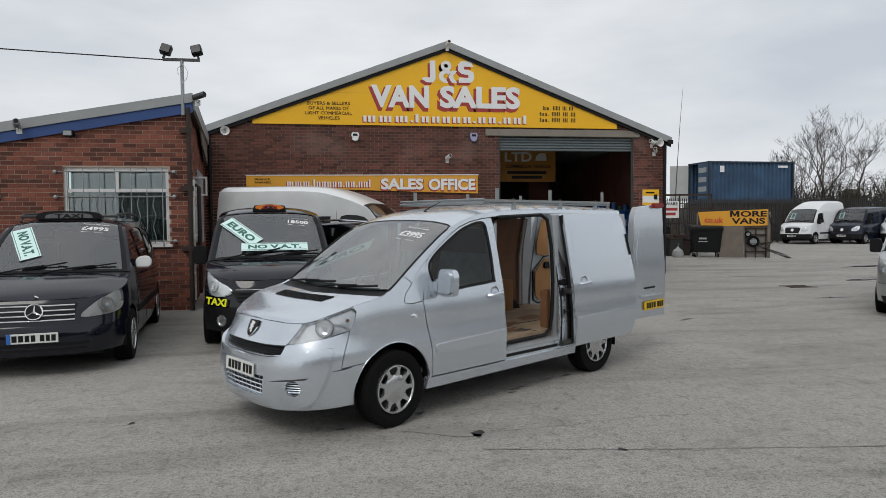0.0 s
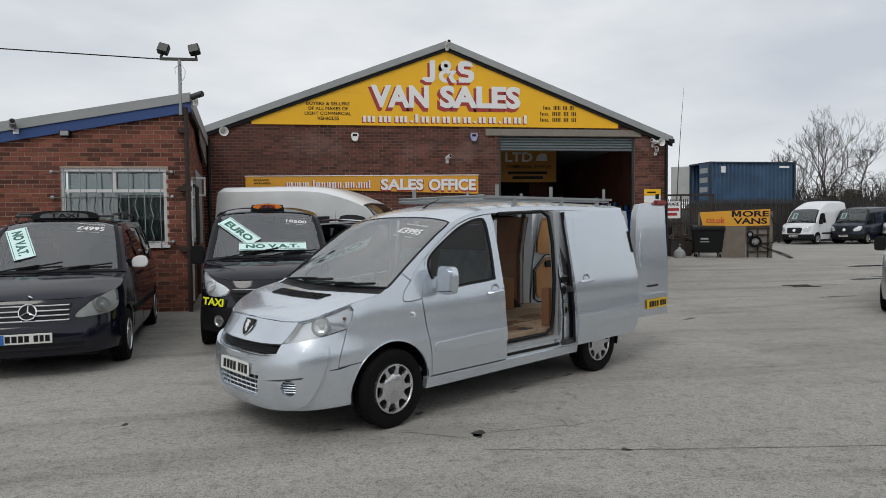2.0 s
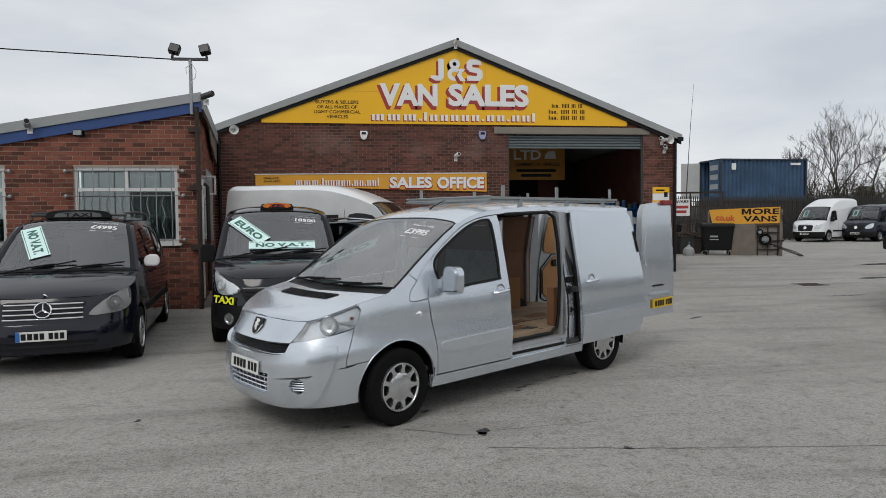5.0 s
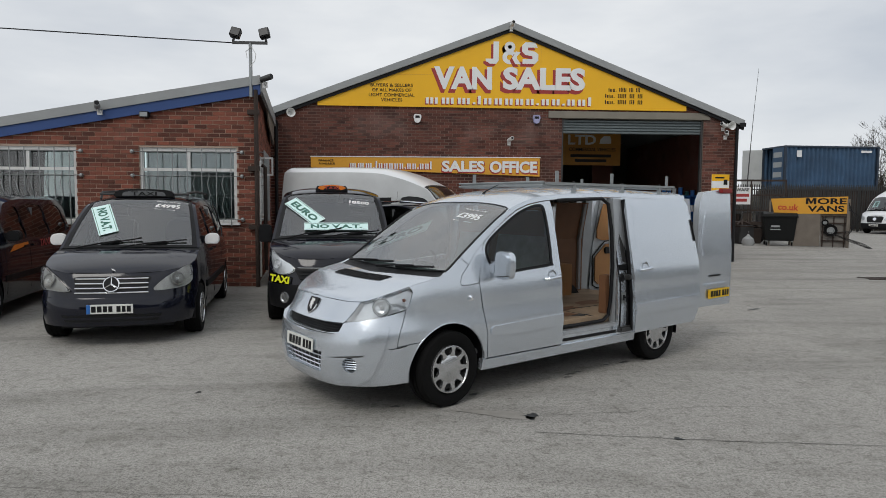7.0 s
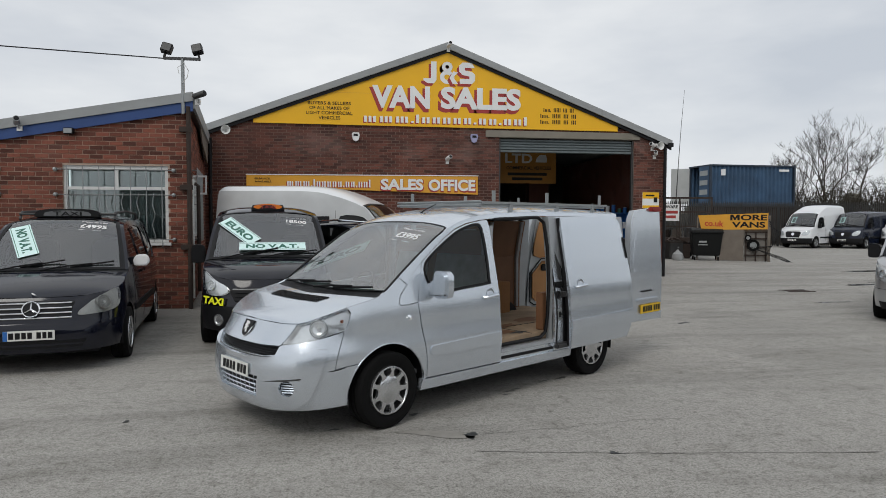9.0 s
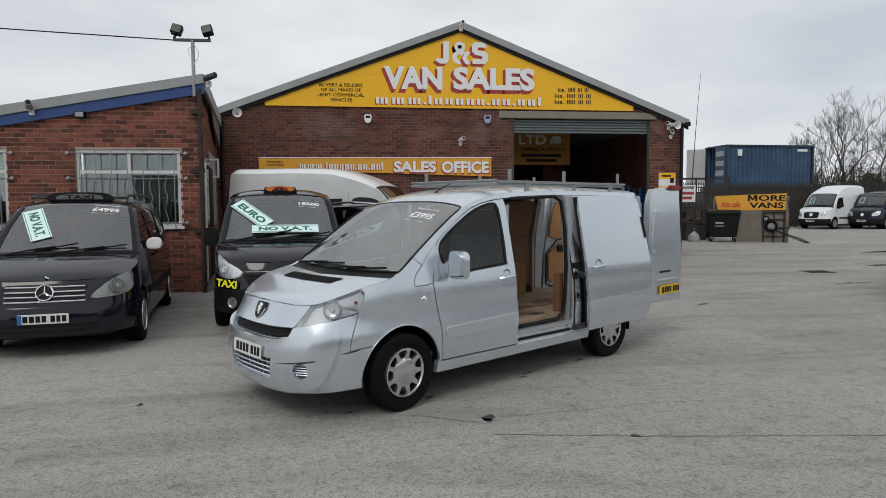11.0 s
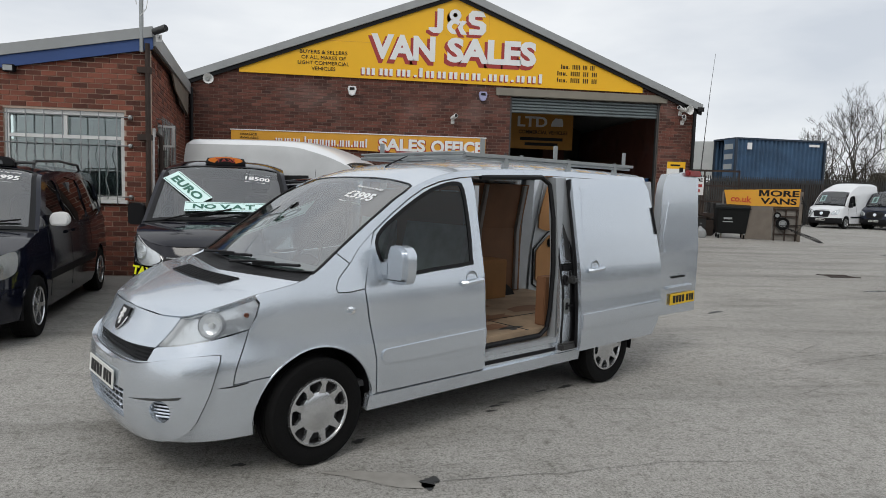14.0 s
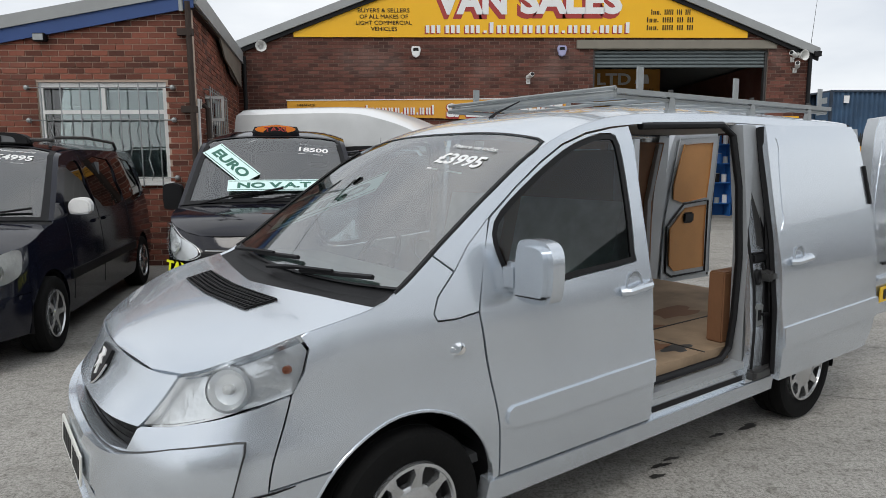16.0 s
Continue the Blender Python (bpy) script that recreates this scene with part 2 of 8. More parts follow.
M_BIN = mat("black_bin_plastic", (0.008, 0.009, 0.009), 0.5, spec=0.2, vary=0.2, scale=6)
M_BOARD = mat("weathered_board", (0.17, 0.145, 0.12), 0.85, vary=0.35, scale=2.5, bump=0.2)
M_RUST = mat("rusty_steel", (0.040, 0.027, 0.021), 0.85, vary=0.4, scale=5)
M_BARK = mat("grey_bark", (0.052, 0.046, 0.040), 0.95, vary=0.25, scale=8)
M_TWIG = mat("willow_twigs", (0.13, 0.13, 0.085), 0.95, vary=0.25, scale=8)
M_BLUESH = mat("blue_shelf_paint", (0.02, 0.13, 0.42), 0.5, vary=0.2)
M_OIL = mat("oil_stain", (0.03, 0.029, 0.027), 0.5, vary=0.4, scale=12)
M_WET = mat("damp_stain", (0.26, 0.245, 0.22), 0.8, vary=0.3, scale=9)
M_CRACK = mat("dark_joint_dirt", (0.15, 0.142, 0.13), 0.95, vary=0.4, scale=5)


# ---- mesh tools ----
import collections


class Mesh:
    def __init__(self):
        self.v, self.f = [], []

    def add(self, verts, faces):
        k = len(self.v)
        self.v += [tuple(p) for p in verts]
        self.f += [tuple(i + k for i in face) for face in faces]
        return self

    def box(self, x0, x1, y0, y1, z0, z1, m=None):
        vs = [(x, y, z) for z in (z0, z1) for y in (y0, y1) for x in (x0, x1)]
        if m is not None:
            vs = [m @ Vector(p) for p in vs]
        return self.add(vs, [(0, 2, 3, 1), (4, 5, 7, 6), (0, 1, 5, 4), (2, 6, 7, 3), (0, 4, 6, 2), (1, 3, 7, 5)])

    def prism(self, poly, fn, d0, d1):
        """poly in two coordinates, fn(a, b, d) gives the place."""
        n = len(poly)
        vs = [fn(a, b, d0) for a, b in poly] + [fn(a, b, d1) for a, b in poly]
        return self.add(vs, [tuple(range(n))[::-1], tuple(range(n, 2 * n))] + [(i, (i + 1) % n, n + (i + 1) % n, n + i) for i in range(n)])

    def weld(self):
        """Joins corners that lie on one another."""
        seen, to = {}, []
        for p in self.v:
            to.append(seen.setdefault(tuple(round(c, 4) for c in p), len(seen)))
        self.v, self.f = list(seen), [tuple(to[i] for i in f) for f in self.f]
        return self

    def islands(self):
        """The pieces that hang together, from left to right."""
        root = list(range(len(self.v)))

        def find(i):
            while root[i] != i:
                root[i] = root[root[i]]
                i = root[i]
            return i

        for f in self.f:
            for i in f[1:]:
                root[find(i)] = find(f[0])
        groups = collections.defaultdict(list)
        for f in self.f:
            groups[find(f[0])].append(f)
        out = []
        for fs in groups.values():
            m, key = Mesh(), {}
            m.f = [tuple(key.setdefault(i, len(key)) for i in f) for f in fs]
            m.v = [self.v[i] for i in key]
            out.append(m)
        return sorted(out, key=lambda m: min(p[0] for p in m.v))

    def tube(self, pts, r, n=8, r1=None, caps=True):
        pts = [Vector(p) for p in pts]
        rings, up = [], None
        for i, p in enumerate(pts):
            d = (pts[min(i + 1, len(pts) - 1)] - pts[max(i - 1, 0)]).normalized()
            if up is None:
                up = d.orthogonal().normalized()
            up = (up - d * up.dot(d)).normalized()
            side = d.cross(up)
            rr = r + ((r1 if r1 is not None else r) - r) * i / max(1, len(pts) - 1)
            rings.append([p + rr * (math.cos(2 * math.pi * k / n) * up + math.sin(2 * math.pi * k / n) * side) for k in range(n)])
        fs = [(i * n + k, i * n + (k + 1) % n, (i + 1) * n + (k + 1) % n, (i + 1) * n + k) for i in range(len(pts) - 1) for k in range(n)]
        if caps:
            fs += [tuple(range(n))[::-1], tuple(range((len(pts) - 1) * n, len(pts) * n))]
        return self.add([p for ring in rings for p in ring], fs)

    def spin(self, profile, n=32, m=Matrix.Identity(4)):
        """Profile of (radius, height) turned round the local y axis."""
        k = len(profile)
        vs = [m @ Vector((r * math.cos(2 * math.pi * i / n), h, r * math.sin(2 * math.pi * i / n))) for i in range(n) for r, h in profile]
        return self.add(vs, [(i * k + j, ((i + 1) % n) * k + j, ((i + 1) % n) * k + j + 1, i * k + j + 1) for i in range(n) for j in range(k - 1)])

    def data(self, name, material, smooth=False, bevel=0.0):
        me = bpy.data.meshes.new(name)
        me.from_pydata(self.v, [], self.f)
        if bevel:
            bm = bmesh.new()
            bm.from_mesh(me)
            bmesh.ops.recalc_face_normals(bm, faces=bm.faces)
            bmesh.ops.bevel(bm, geom=[e for e in bm.edges if len(e.link_faces) == 2 and e.calc_face_angle(0) > 0.6], offset=bevel, segments=2, affect="EDGES", clamp_overlap=True)
            bm.to_mesh(me)
            bm.free()
        me.materials.append(material)
        if smooth:
            me.polygons.foreach_set("use_smooth", [True] * len(me.polygons))
            me.set_sharp_from_angle(angle=radians(35))
        me.update()
        return me


def part(name, mesh, material, parent, label="", smooth=False, bevel=0.0):
    ob = new(name, mesh.data(name, material, smooth, bevel))
    ob.parent = parent
    return tagged(ob, label)


def thing(name, label, category, m=Matrix.Identity(4), group="", kind=""):
    ob = new(name)
    ob.matrix_world = m
    return tagged(ob, label, category, group, kind)


def solid(name, mesh, material, label, category, m=Matrix.Identity(4), group="", kind="", smooth=False, bevel=0.0):
    ob = new(name, mesh.data(name, material, smooth, bevel))
    ob.matrix_world = m
    return tagged(ob, label, category, group, kind)


def letters(text, width, height, depth=0.01, bold=0.0, spacing=1.0):
    """Mesh of a word in the x-z plane, its lower left at the origin, facing -y, fitted into width and height."""
    if text[0] == "M" and len(text) > 1:
        u = width / (len(text) + 0.25)
        k = 1.1 * u
        m = Mesh().prism([(0, 0), (0.24 * k, 0), (0.24 * k, 0.62 * height), (0.42 * k, 0.10 * height), (0.58 * k, 0.10 * height), (0.76 * k, 0.62 * height), (0.76 * k, 0), (k, 0), (k, height), (0.70 * k, height), (0.5 * k, 0.42 * height), (0.30 * k, height), (0, height)], lambda a, b, d: (a, d, b), 0.0, -depth)
        rest = placed(letters(text[1:], width - 1.22 * u, height, depth, bold, spacing), Matrix.Translation((1.22 * u, 0, 0)))
        return m.add(rest.v, rest.f)
    cu = bpy.data.curves.new("letters", "FONT")
    cu.body, cu.size, cu.extrude, cu.offset, cu.space_character, cu.resolution_u = text, 1.0, 0.0, bold, spacing, 3
    tmp = new("letters", cu)
    bpy.context.view_layer.update()
    me = bpy.data.meshes.new_from_object(tmp.evaluated_get(bpy.context.evaluated_depsgraph_get()))
    bpy.data.objects.remove(tmp)
    co = np.empty(len(me.vertices) * 3)
    me.vertices.foreach_get("co", co)
    co = co.reshape(-1, 3)
    lo, hi = co.min(0), co.max(0)
    q = (co - lo) / np.maximum(hi - lo, 1e-6)
    out = Mesh()
    faces = [tuple(p.vertices) for p in me.polygons]
    edge = {}
    for f in faces:
        for a, b in zip(f, f[1:] + f[:1]):
            edge[(a, b)] = True
    n = len(q)
    out.v = [(a * width, -depth, b * height) for a, b, _ in q] + [(a * width, 0.0, b * height) for a, b, _ in q]
    out.f = faces + [(a, a + n, b + n, b) for a, b in edge if (b, a) not in edge]
    bpy.data.meshes.remove(me)
    return out


def placed(mesh, m):
    mesh.v = [tuple(m @ Vector(p)) for p in mesh.v]
    return mesh


def bars(width, height, rows, depth=0.004, seed=1):
    """Plain bars in place of small writing, in the x-z plane, facing -y."""
    rnd, out = random.Random(seed), Mesh()
    step = height / rows
    for i in range(rows):
        w = width * rnd.uniform(0.7, 1.0)
        out.box((width - w) / 2, (width + w) / 2, -depth, 0, i * step + 0.2 * step, i * step + 0.8 * step)
    return out

# ---- ground ----
g = Mesh()
xs = [-900, -120, -40, -20, -12, -6, 0, 6, 12, 20, 40, 80, 200, 900]
ys = [-900, -120, -30, -10, 0, 5, 10, 15, 20, 28, 45, 90, 200, 900]
g.add([(x, y, 0) for y in ys for x in xs], [(j * 14 + i, j * 14 + i + 1, (j + 1) * 14 + i + 1, (j + 1) * 14 + i) for j in range(13) for i in range(13)])
solid("ground", g, M_CONC, "worn grey concrete yard with stains and cracks", "ground", kind="structure")


def strip(name, pts, w, material, label, seed=3):
    """A thin uneven strip lying on the ground."""
    rnd, m, path = random.Random(seed), Mesh(), []
    for (x0, y0), (x1, y1) in zip(pts, pts[1:]):
        n = max(2, int(math.hypot(x1 - x0, y1 - y0) / 0.12))
        path += [(x0 + (x1 - x0) * i / n + rnd.gauss(0, 0.008), y0 + (y1 - y0) * i / n + rnd.gauss(0, 0.008)) for i in range(n)]
    vs = []
    for i, (x, y) in enumerate(path):
        ww = w * rnd.uniform(0.35, 1.0)
        vs += [(x, y - ww, 0.004), (x, y + ww, 0.004)]
    m.add(vs, [(2 * i, 2 * i + 2, 2 * i + 3, 2 * i + 1) for i in range(len(path) - 1)])
    return solid(name, m, material, label, "ground mark", kind="structure")


def blot(name, x, y, rx, ry, material, label, seed=1, turn=0.0, h=0.004):
    rnd, m, n = random.Random(seed), Mesh(), 28
    ph = [rnd.uniform(0, 6.28) for _ in range(4)]
    vs = [(x, y, h)]
    for i in range(n):
        a = 2 * math.pi * i / n
        k = 1 + 0.25 * math.sin(2 * a + ph[0]) + 0.2 * math.sin(3 * a + ph[1]) + 0.12 * math.sin(7 * a + ph[2])
        px, py = rx * k * math.cos(a), ry * k * math.sin(a)
        vs.append((x + px * math.cos(turn) - py * math.sin(turn), y + px * math.sin(turn) + py * math.cos(turn), h))
    m.add(vs, [(0, 1 + i, 1 + (i + 1) % n) for i in range(n)])
    return solid(name, m, material, label, "ground stain", kind="structure")


strip("ground_joint", [(1.05, 5.05), (2.2, 4.86), (3.2, 4.74), (4.3, 4.60)], 0.007, M_CRACK, "dark dirt-filled joint in the yard concrete", 4)
strip("ground_joint", [(1.1, 5.45), (1.9, 5.52), (2.6, 5.66), (3.5, 5.64)], 0.003, M_CRACK, "thin crack in the yard concrete", 6)
strip("ground_joint", [(2.9, 7.9), (4.2, 7.5), (5.0, 7.9), (6.9, 8.6)], 0.004, M_CRACK, "thin crack in the yard concrete", 7)
strip("ground_joint", [(2.5, 3.6), (3.3, 3.55), (4.6, 3.9), (6.2, 4.6)], 0.003, M_CRACK, "thin crack in the yard concrete", 8)
strip("ground_joint", [(-3.2, 4.3), (-1.6, 4.05), (0.2, 3.9), (1.0, 3.95)], 0.003, M_CRACK, "thin crack in the yard concrete", 9)
strip("ground_joint", [(4.2, 6.2), (4.5, 7.0), (5.2, 7.4), (5.4, 8.4), (6.6, 9.3)], 0.004, M_CRACK, "thin crack in the yard concrete", 11)
blot("ground_stain", 1.08, 5.43, 0.055, 0.075, M_OIL, "small black oil spot on the concrete", 2)
blot("ground_stain", 0.82, 5.50, 0.34, 0.07, M_WET, "brown damp smear on the concrete", 5, -0.25)
for i, (x, y, rx, ry) in enumerate(((1.68, 6.66, 0.05, 0.016), (1.74, 6.78, 0.06, 0.018), (1.83, 6.86, 0.05, 0.016), (2.22, 7.16, 0.05, 0.018), (2.47, 7.28, 0.07, 0.03), (0.66, 6.08, 0.05, 0.03), (0.50, 5.95, 0.03, 0.015), (-0.06, 5.73, 0.04, 0.025), (5.93, 10.94, 0.15, 0.05), (2.11, 4.88, 0.035, 0.03), (-1.9, 6.2, 0.03, 0.03))):
    blot("ground_stain", x, y, rx, ry, M_OIL, "small dark oil spot on the concrete", 10 + i, 0.5)
for i, (x, y, rx, ry) in enumerate(((10.9, 14.9, 0.9, 0.12), (11.6, 15.6, 0.5, 0.10), (13.4, 18.6, 1.6, 0.16), (9.2, 17.4, 1.6, 0.35), (17.0, 20.5, 2.2, 0.3), (15.6, 17.6, 1.2, 0.14), (20.5, 24.0, 2.6, 0.35), (24.0, 31.0, 3.5, 0.5))):
    blot("ground_stain", x, y, rx, ry, M_WET, "dark damp patch on the concrete", 40 + i, 0.05)
M_PUDDLE = mat("puddle_water", (0.10, 0.095, 0.085), 0.04, vary=0.2, scale=3)
for i, (x, y, rx, ry) in enumerate(((14.6, 16.9, 0.75, 0.16), (16.4, 17.6, 0.9, 0.14), (12.0, 12.4, 0.55, 0.13), (10.7, 13.3, 0.35, 0.07), (18.6, 21.4, 1.2, 0.2))):
    blot("puddle", x, y, rx, ry, M_PUDDLE, "shallow rain puddle on the concrete", 70 + i, 0.1, 0.006)
drain = Mesh()
for i in range(7):
    drain.box(11.2 + 0.09 * i, 11.25 + 0.09 * i, 15.35, 15.75, 0.0, 0.012)
drain.box(11.12, 11.86, 15.31, 15.35, 0, 0.014).box(11.12, 11.86, 15.75, 15.79, 0, 0.014)
solid("drain_cover", drain, M_RUST, "rusty iron drain grating set in the concrete", "drain cover")


# ---- buildings ----
def wall_slab(poly, holes, y0, y1, zx=lambda a, b, d: (a, d, b)):
    """An upright slab of that outline with rectangular holes, as strips between the upright lines."""
    m = Mesh()
    cuts = sorted({a for a, _ in poly} | {h[0] for h in holes} | {h[1] for h in holes})

    def top(a):
        return np.interp(a, [p[0] for p in poly], [p[1] for p in poly])

    for a0, a1 in zip(cuts, cuts[1:]):
        mid = (a0 + a1) / 2
        levels = [(0.0, 0.0)]
        inside = [h for h in holes if h[0] <= mid <= h[1]]
        lows = 0.0
        for h in sorted(inside, key=lambda h: h[2]):
            if h[2] > lows:
                m.prism([(a0, lows), (a1, lows), (a1, h[2]), (a0, h[2])], zx, y0, y1)
            lows = h[3]
        m.prism([(a0, lows), (a1, lows), (a1, top(a1)), (a0, top(a0))], zx, y0, y1)
    return m.weld()


FY = 20.25
GABLE = [(-4.3, 4.36), (3.05, 7.08), (10.2, 4.30)]
DOOR = (4.68, 9.12, 0.0, 4.40)
warehouse = thing("warehouse", "brick warehouse with a gabled front and an open roller door", "building")
part("wall", wall_slab(GABLE, [DOOR], FY + 0.012, FY + 0.24), M_MORTAR2, warehouse, "front wall mortar bed")
part("wall", Mesh().box(-4.3, -4.06, FY + 0.24, 44, 0, 4.3), M_BRICK2, warehouse)
part("wall", Mesh().box(9.96, 10.2, FY + 0.24, 44, 0, 4.3), M_BRICK2, warehouse)
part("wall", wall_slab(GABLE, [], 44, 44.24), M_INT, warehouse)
for side, (a, b) in (("left", (GABLE[0], GABLE[1])), ("right", (GABLE[1], GABLE[2]))):
    dz = (b[1] - a[1]) / (b[0] - a[0])
    ex = -0.12 if side == "left" else 0.0
    p0, p1 = (a[0] + ex, a[1] + ex * dz), (b[0] + (0.14 if side == "right" else 0), b[1] + (0.14 * dz if side == "right" else 0))
    part("roof", Mesh().prism([(p0[0], p0[1] + 0.02), (p1[0], p1[1] + 0.02), (p1[0], p1[1] + 0.10), (p0[0], p0[1] + 0.10)], lambda x, z, d: (x, d, z), FY - 0.10, 44.3), M_GREY, warehouse, "grey corrugated sheet roof")
    part("verge_trim", Mesh().prism([(p0[0], p0[1] - 0.06), (p1[0], p1[1] - 0.06), (p1[0], p1[1] + 0.14), (p0[0], p0[1] + 0.14)], lambda x, z, d: (x, d, z), FY - 0.16, FY - 0.11), M_GREY, warehouse, "grey metal verge flashing")
    part("verge_board", Mesh().prism([(p0[0], p0[1] - 0.16), (p1[0], p1[1] - 0.16), (p1[0], p1[1] - 0.0), (p0[0], p0[1] - 0.0)], lambda x, z, d: (x, d, z), FY - 0.10, FY - 0.04), M_BLACK, warehouse, "dark verge board")
part("lintel", Mesh().box(4.25, 9.3, FY - 0.05, FY + 0.2, 4.385, 4.60), M_LINTEL, warehouse, "stained concrete lintel", bevel=0.01)
sh = Mesh()
for i in range(5):
    z = 4.36 - 0.085 * i
    sh.prism([(-0.00, z), (-0.03, z - 0.02), (-0.03, z - 0.06), (0.0, z - 0.08), (0.02, z - 0.08), (0.02, z)], lambda a, b, d: (d, FY + 0.12 + a, b), 4.70, 9.10)
part("roller_shutter", sh, M_SHUT, warehouse, "rolled-up grey-green slatted shutter")
part("shutter_rail", Mesh().box(4.68, 4.74, FY + 0.06, FY + 0.18, 0, 4.36), M_DSTEEL, warehouse)
part("shutter_rail", Mesh().box(9.06, 9.12, FY + 0.06, FY + 0.18, 0, 4.36), M_DSTEEL, warehouse)
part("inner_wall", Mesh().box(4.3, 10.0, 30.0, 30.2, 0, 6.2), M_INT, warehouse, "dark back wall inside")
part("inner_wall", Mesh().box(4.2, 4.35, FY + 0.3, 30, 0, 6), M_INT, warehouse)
part("drainpipe", Mesh().tube([(10.13, FY - 0.10, 4.2), (10.13, FY - 0.10, 0)], 0.05, 10), M_BLACK, warehouse, "black downpipe", smooth=True)
part("gutter", Mesh().box(10.18, 10.36, FY - 0.2, 44, 4.18, 4.30), M_BLACK, warehouse, "black eaves gutter")
part("drainpipe", Mesh().tube([(-3.98, FY - 0.07, 4.2), (-3.98, FY - 0.07, 0)], 0.05, 10), M_BLACK, warehouse, "black downpipe", smooth=True)
solid("floor", Mesh().box(4.36, 9.9, FY + 0.02, 29.9, -0.05, 0.004), M_CONC, "grey concrete floor inside the roller door", "floor", kind="structure")

# gable sign
gs = thing("gable_sign", "large yellow gable sign with white and red lettering", "sign")
part("board", Mesh().prism([(-2.75, 4.67), (8.53, 4.645), (8.53, 4.90), (3.05, 6.96), (-2.75, 4.92)], lambda a, b, d: (a, d, b), FY - 0.05, FY - 0.004), M_YELLOW, gs, "bright yellow board")
SY = FY - 0.052


def word(parent, text, x0, x1, z0, z1, material, shadow=None, bold=0.02, y=SY, spacing=1.0, drop=0.07):
    face = placed(letters(text, x1 - x0, z1 - z0, 0.006, bold, spacing), Matrix.Translation((x0, y - 0.004, z0)))
    if not shadow:
        tagged(part("lettering", face, material, parent), kind="stuff")
        return
    for m in face.islands():
        part("letter", m, material, parent)
    for m in placed(letters(text, x1 - x0 + 0.05, z1 - z0 + 0.05, 0.003, bold + 0.022, spacing), Matrix.Translation((x0 - drop, y - 0.0005, z0 - drop - 0.02))).islands():
        part("letter_shadow", m, shadow, parent)


word(gs, "VAN", 0.74, 2.50, 5.20, 5.88, M_WHITE, M_REDL, 0.045, drop=0.09)
word(gs, "SALES", 2.83, 5.36, 5.21, 5.89, M_WHITE, M_REDL, 0.045, drop=0.09)
logo = [Mesh().prism([(2.43, 5.98), (2.62, 5.98), (2.70, 6.08), (2.70, 6.64), (2.53, 6.64), (2.53, 6.13), (2.30, 6.13), (2.30, 6.06)], lambda a, b, d: (a, d, b), SY - 0.010, SY - 0.004),
        Mesh().spin([(0.215, 0), (0.215, 0.006), (0.085, 0.006), (0.085, 0)], 24, Matrix.Translation((3.03, SY - 0.010, 6.18)) @ Matrix.Diagonal((1.05, 1, 0.95, 1))),
        Mesh().spin([(0.165, 0), (0.165, 0.006), (0.06, 0.006), (0.06, 0)], 24, Matrix.Translation((3.03, SY - 0.011, 6.49)) @ Matrix.Diagonal((1.0, 1, 0.95, 1))),
        Mesh().prism([(3.10, 6.16), (3.20, 5.98), (3.37, 5.98), (3.22, 6.18), (3.36, 6.33), (3.22, 6.36)], lambda a, b, d: (a, d, b), SY - 0.012, SY - 0.004),
        Mesh().prism([(3.42, 5.99), (3.80, 5.99), (3.90, 6.10), (3.90, 6.28), (3.80, 6.36), (3.58, 6.40), (3.58, 6.48), (3.88, 6.48), (3.80, 6.64), (3.50, 6.64), (3.40, 6.54), (3.40, 6.36), (3.50, 6.26), (3.72, 6.22), (3.72, 6.14), (3.42, 6.14)], lambda a, b, d: (a, d, b), SY - 0.010, SY - 0.004)]
for m in logo:
    back = Mesh()
    back.v, back.f = [(x - 0.07, y + 0.007, z - 0.08) for x, y, z in m.v], list(m.f)
    part("emblem_shadow", back, M_REDL, gs)
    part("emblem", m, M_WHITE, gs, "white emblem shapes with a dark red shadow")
for i, line in enumerate(("BUYERS & SELLERS", "OF ALL MAKES OF", "LIGHT COMMERCIAL", "VEHICLES")):
    w = (1.27, 1.18, 1.37, 0.64)[i]
    z = 5.25 - 0.145 * i
    word(gs, line, -0.53 - w / 2, -0.53 + w / 2, z, z + 0.095, M_BLACK, bold=0.0)


def glyph_bars(shape, x0, x1, z0, h, y, depth=0.004):
    """A row of plain upright bars and dots of small writing: l tall, x low, . dot, space gap."""
    m = Mesh()
    w = [{"w": 1.5, "x": 1.0, "l": 0.55, ".": 0.45, " ": 0.8}[c] for c in shape]
    k, x = (x1 - x0) / sum(w), x0
    for c, cw in zip(shape, w):
        top, n = {"l": (h, 1), ".": (0.22 * h, 1), " ": (0, 0), "x": (0.72 * h, 2), "w": (0.72 * h, 3)}[c]
        for i in range(n):
            a = x + k * cw * (0.08 + 0.84 * i / n)
            m.box(a, a + k * cw * 0.84 / n * (0.64 if n > 1 else 0.62), y - depth, y, z0, z0 + top)
        x += k * cw
    return m


rnd = random.Random(8)
ADDR = "www.lxxxxx.xx.xxl"
tagged(part("lettering_bar", glyph_bars(ADDR, 0.46, 5.62, 4.765, 0.255, SY - 0.005), M_WHITE, gs, "row of white bars"), kind="stuff")
tagged(part("letter_shadow", glyph_bars(ADDR, 0.43, 5.59, 4.735, 0.255, SY - 0.001), M_REDL, gs), kind="stuff")
for i, (p, q) in enumerate(((6.08, 7.08), (5.98, 7.16), (5.98, 7.16))):
    z = 5.20 - 0.185 * i
    tagged(part("lettering_bar", glyph_bars("lxx. lllll lll lll", p, q, z, 0.125, SY - 0.002), M_BLACK, gs, "row of small black bars"), kind="stuff")
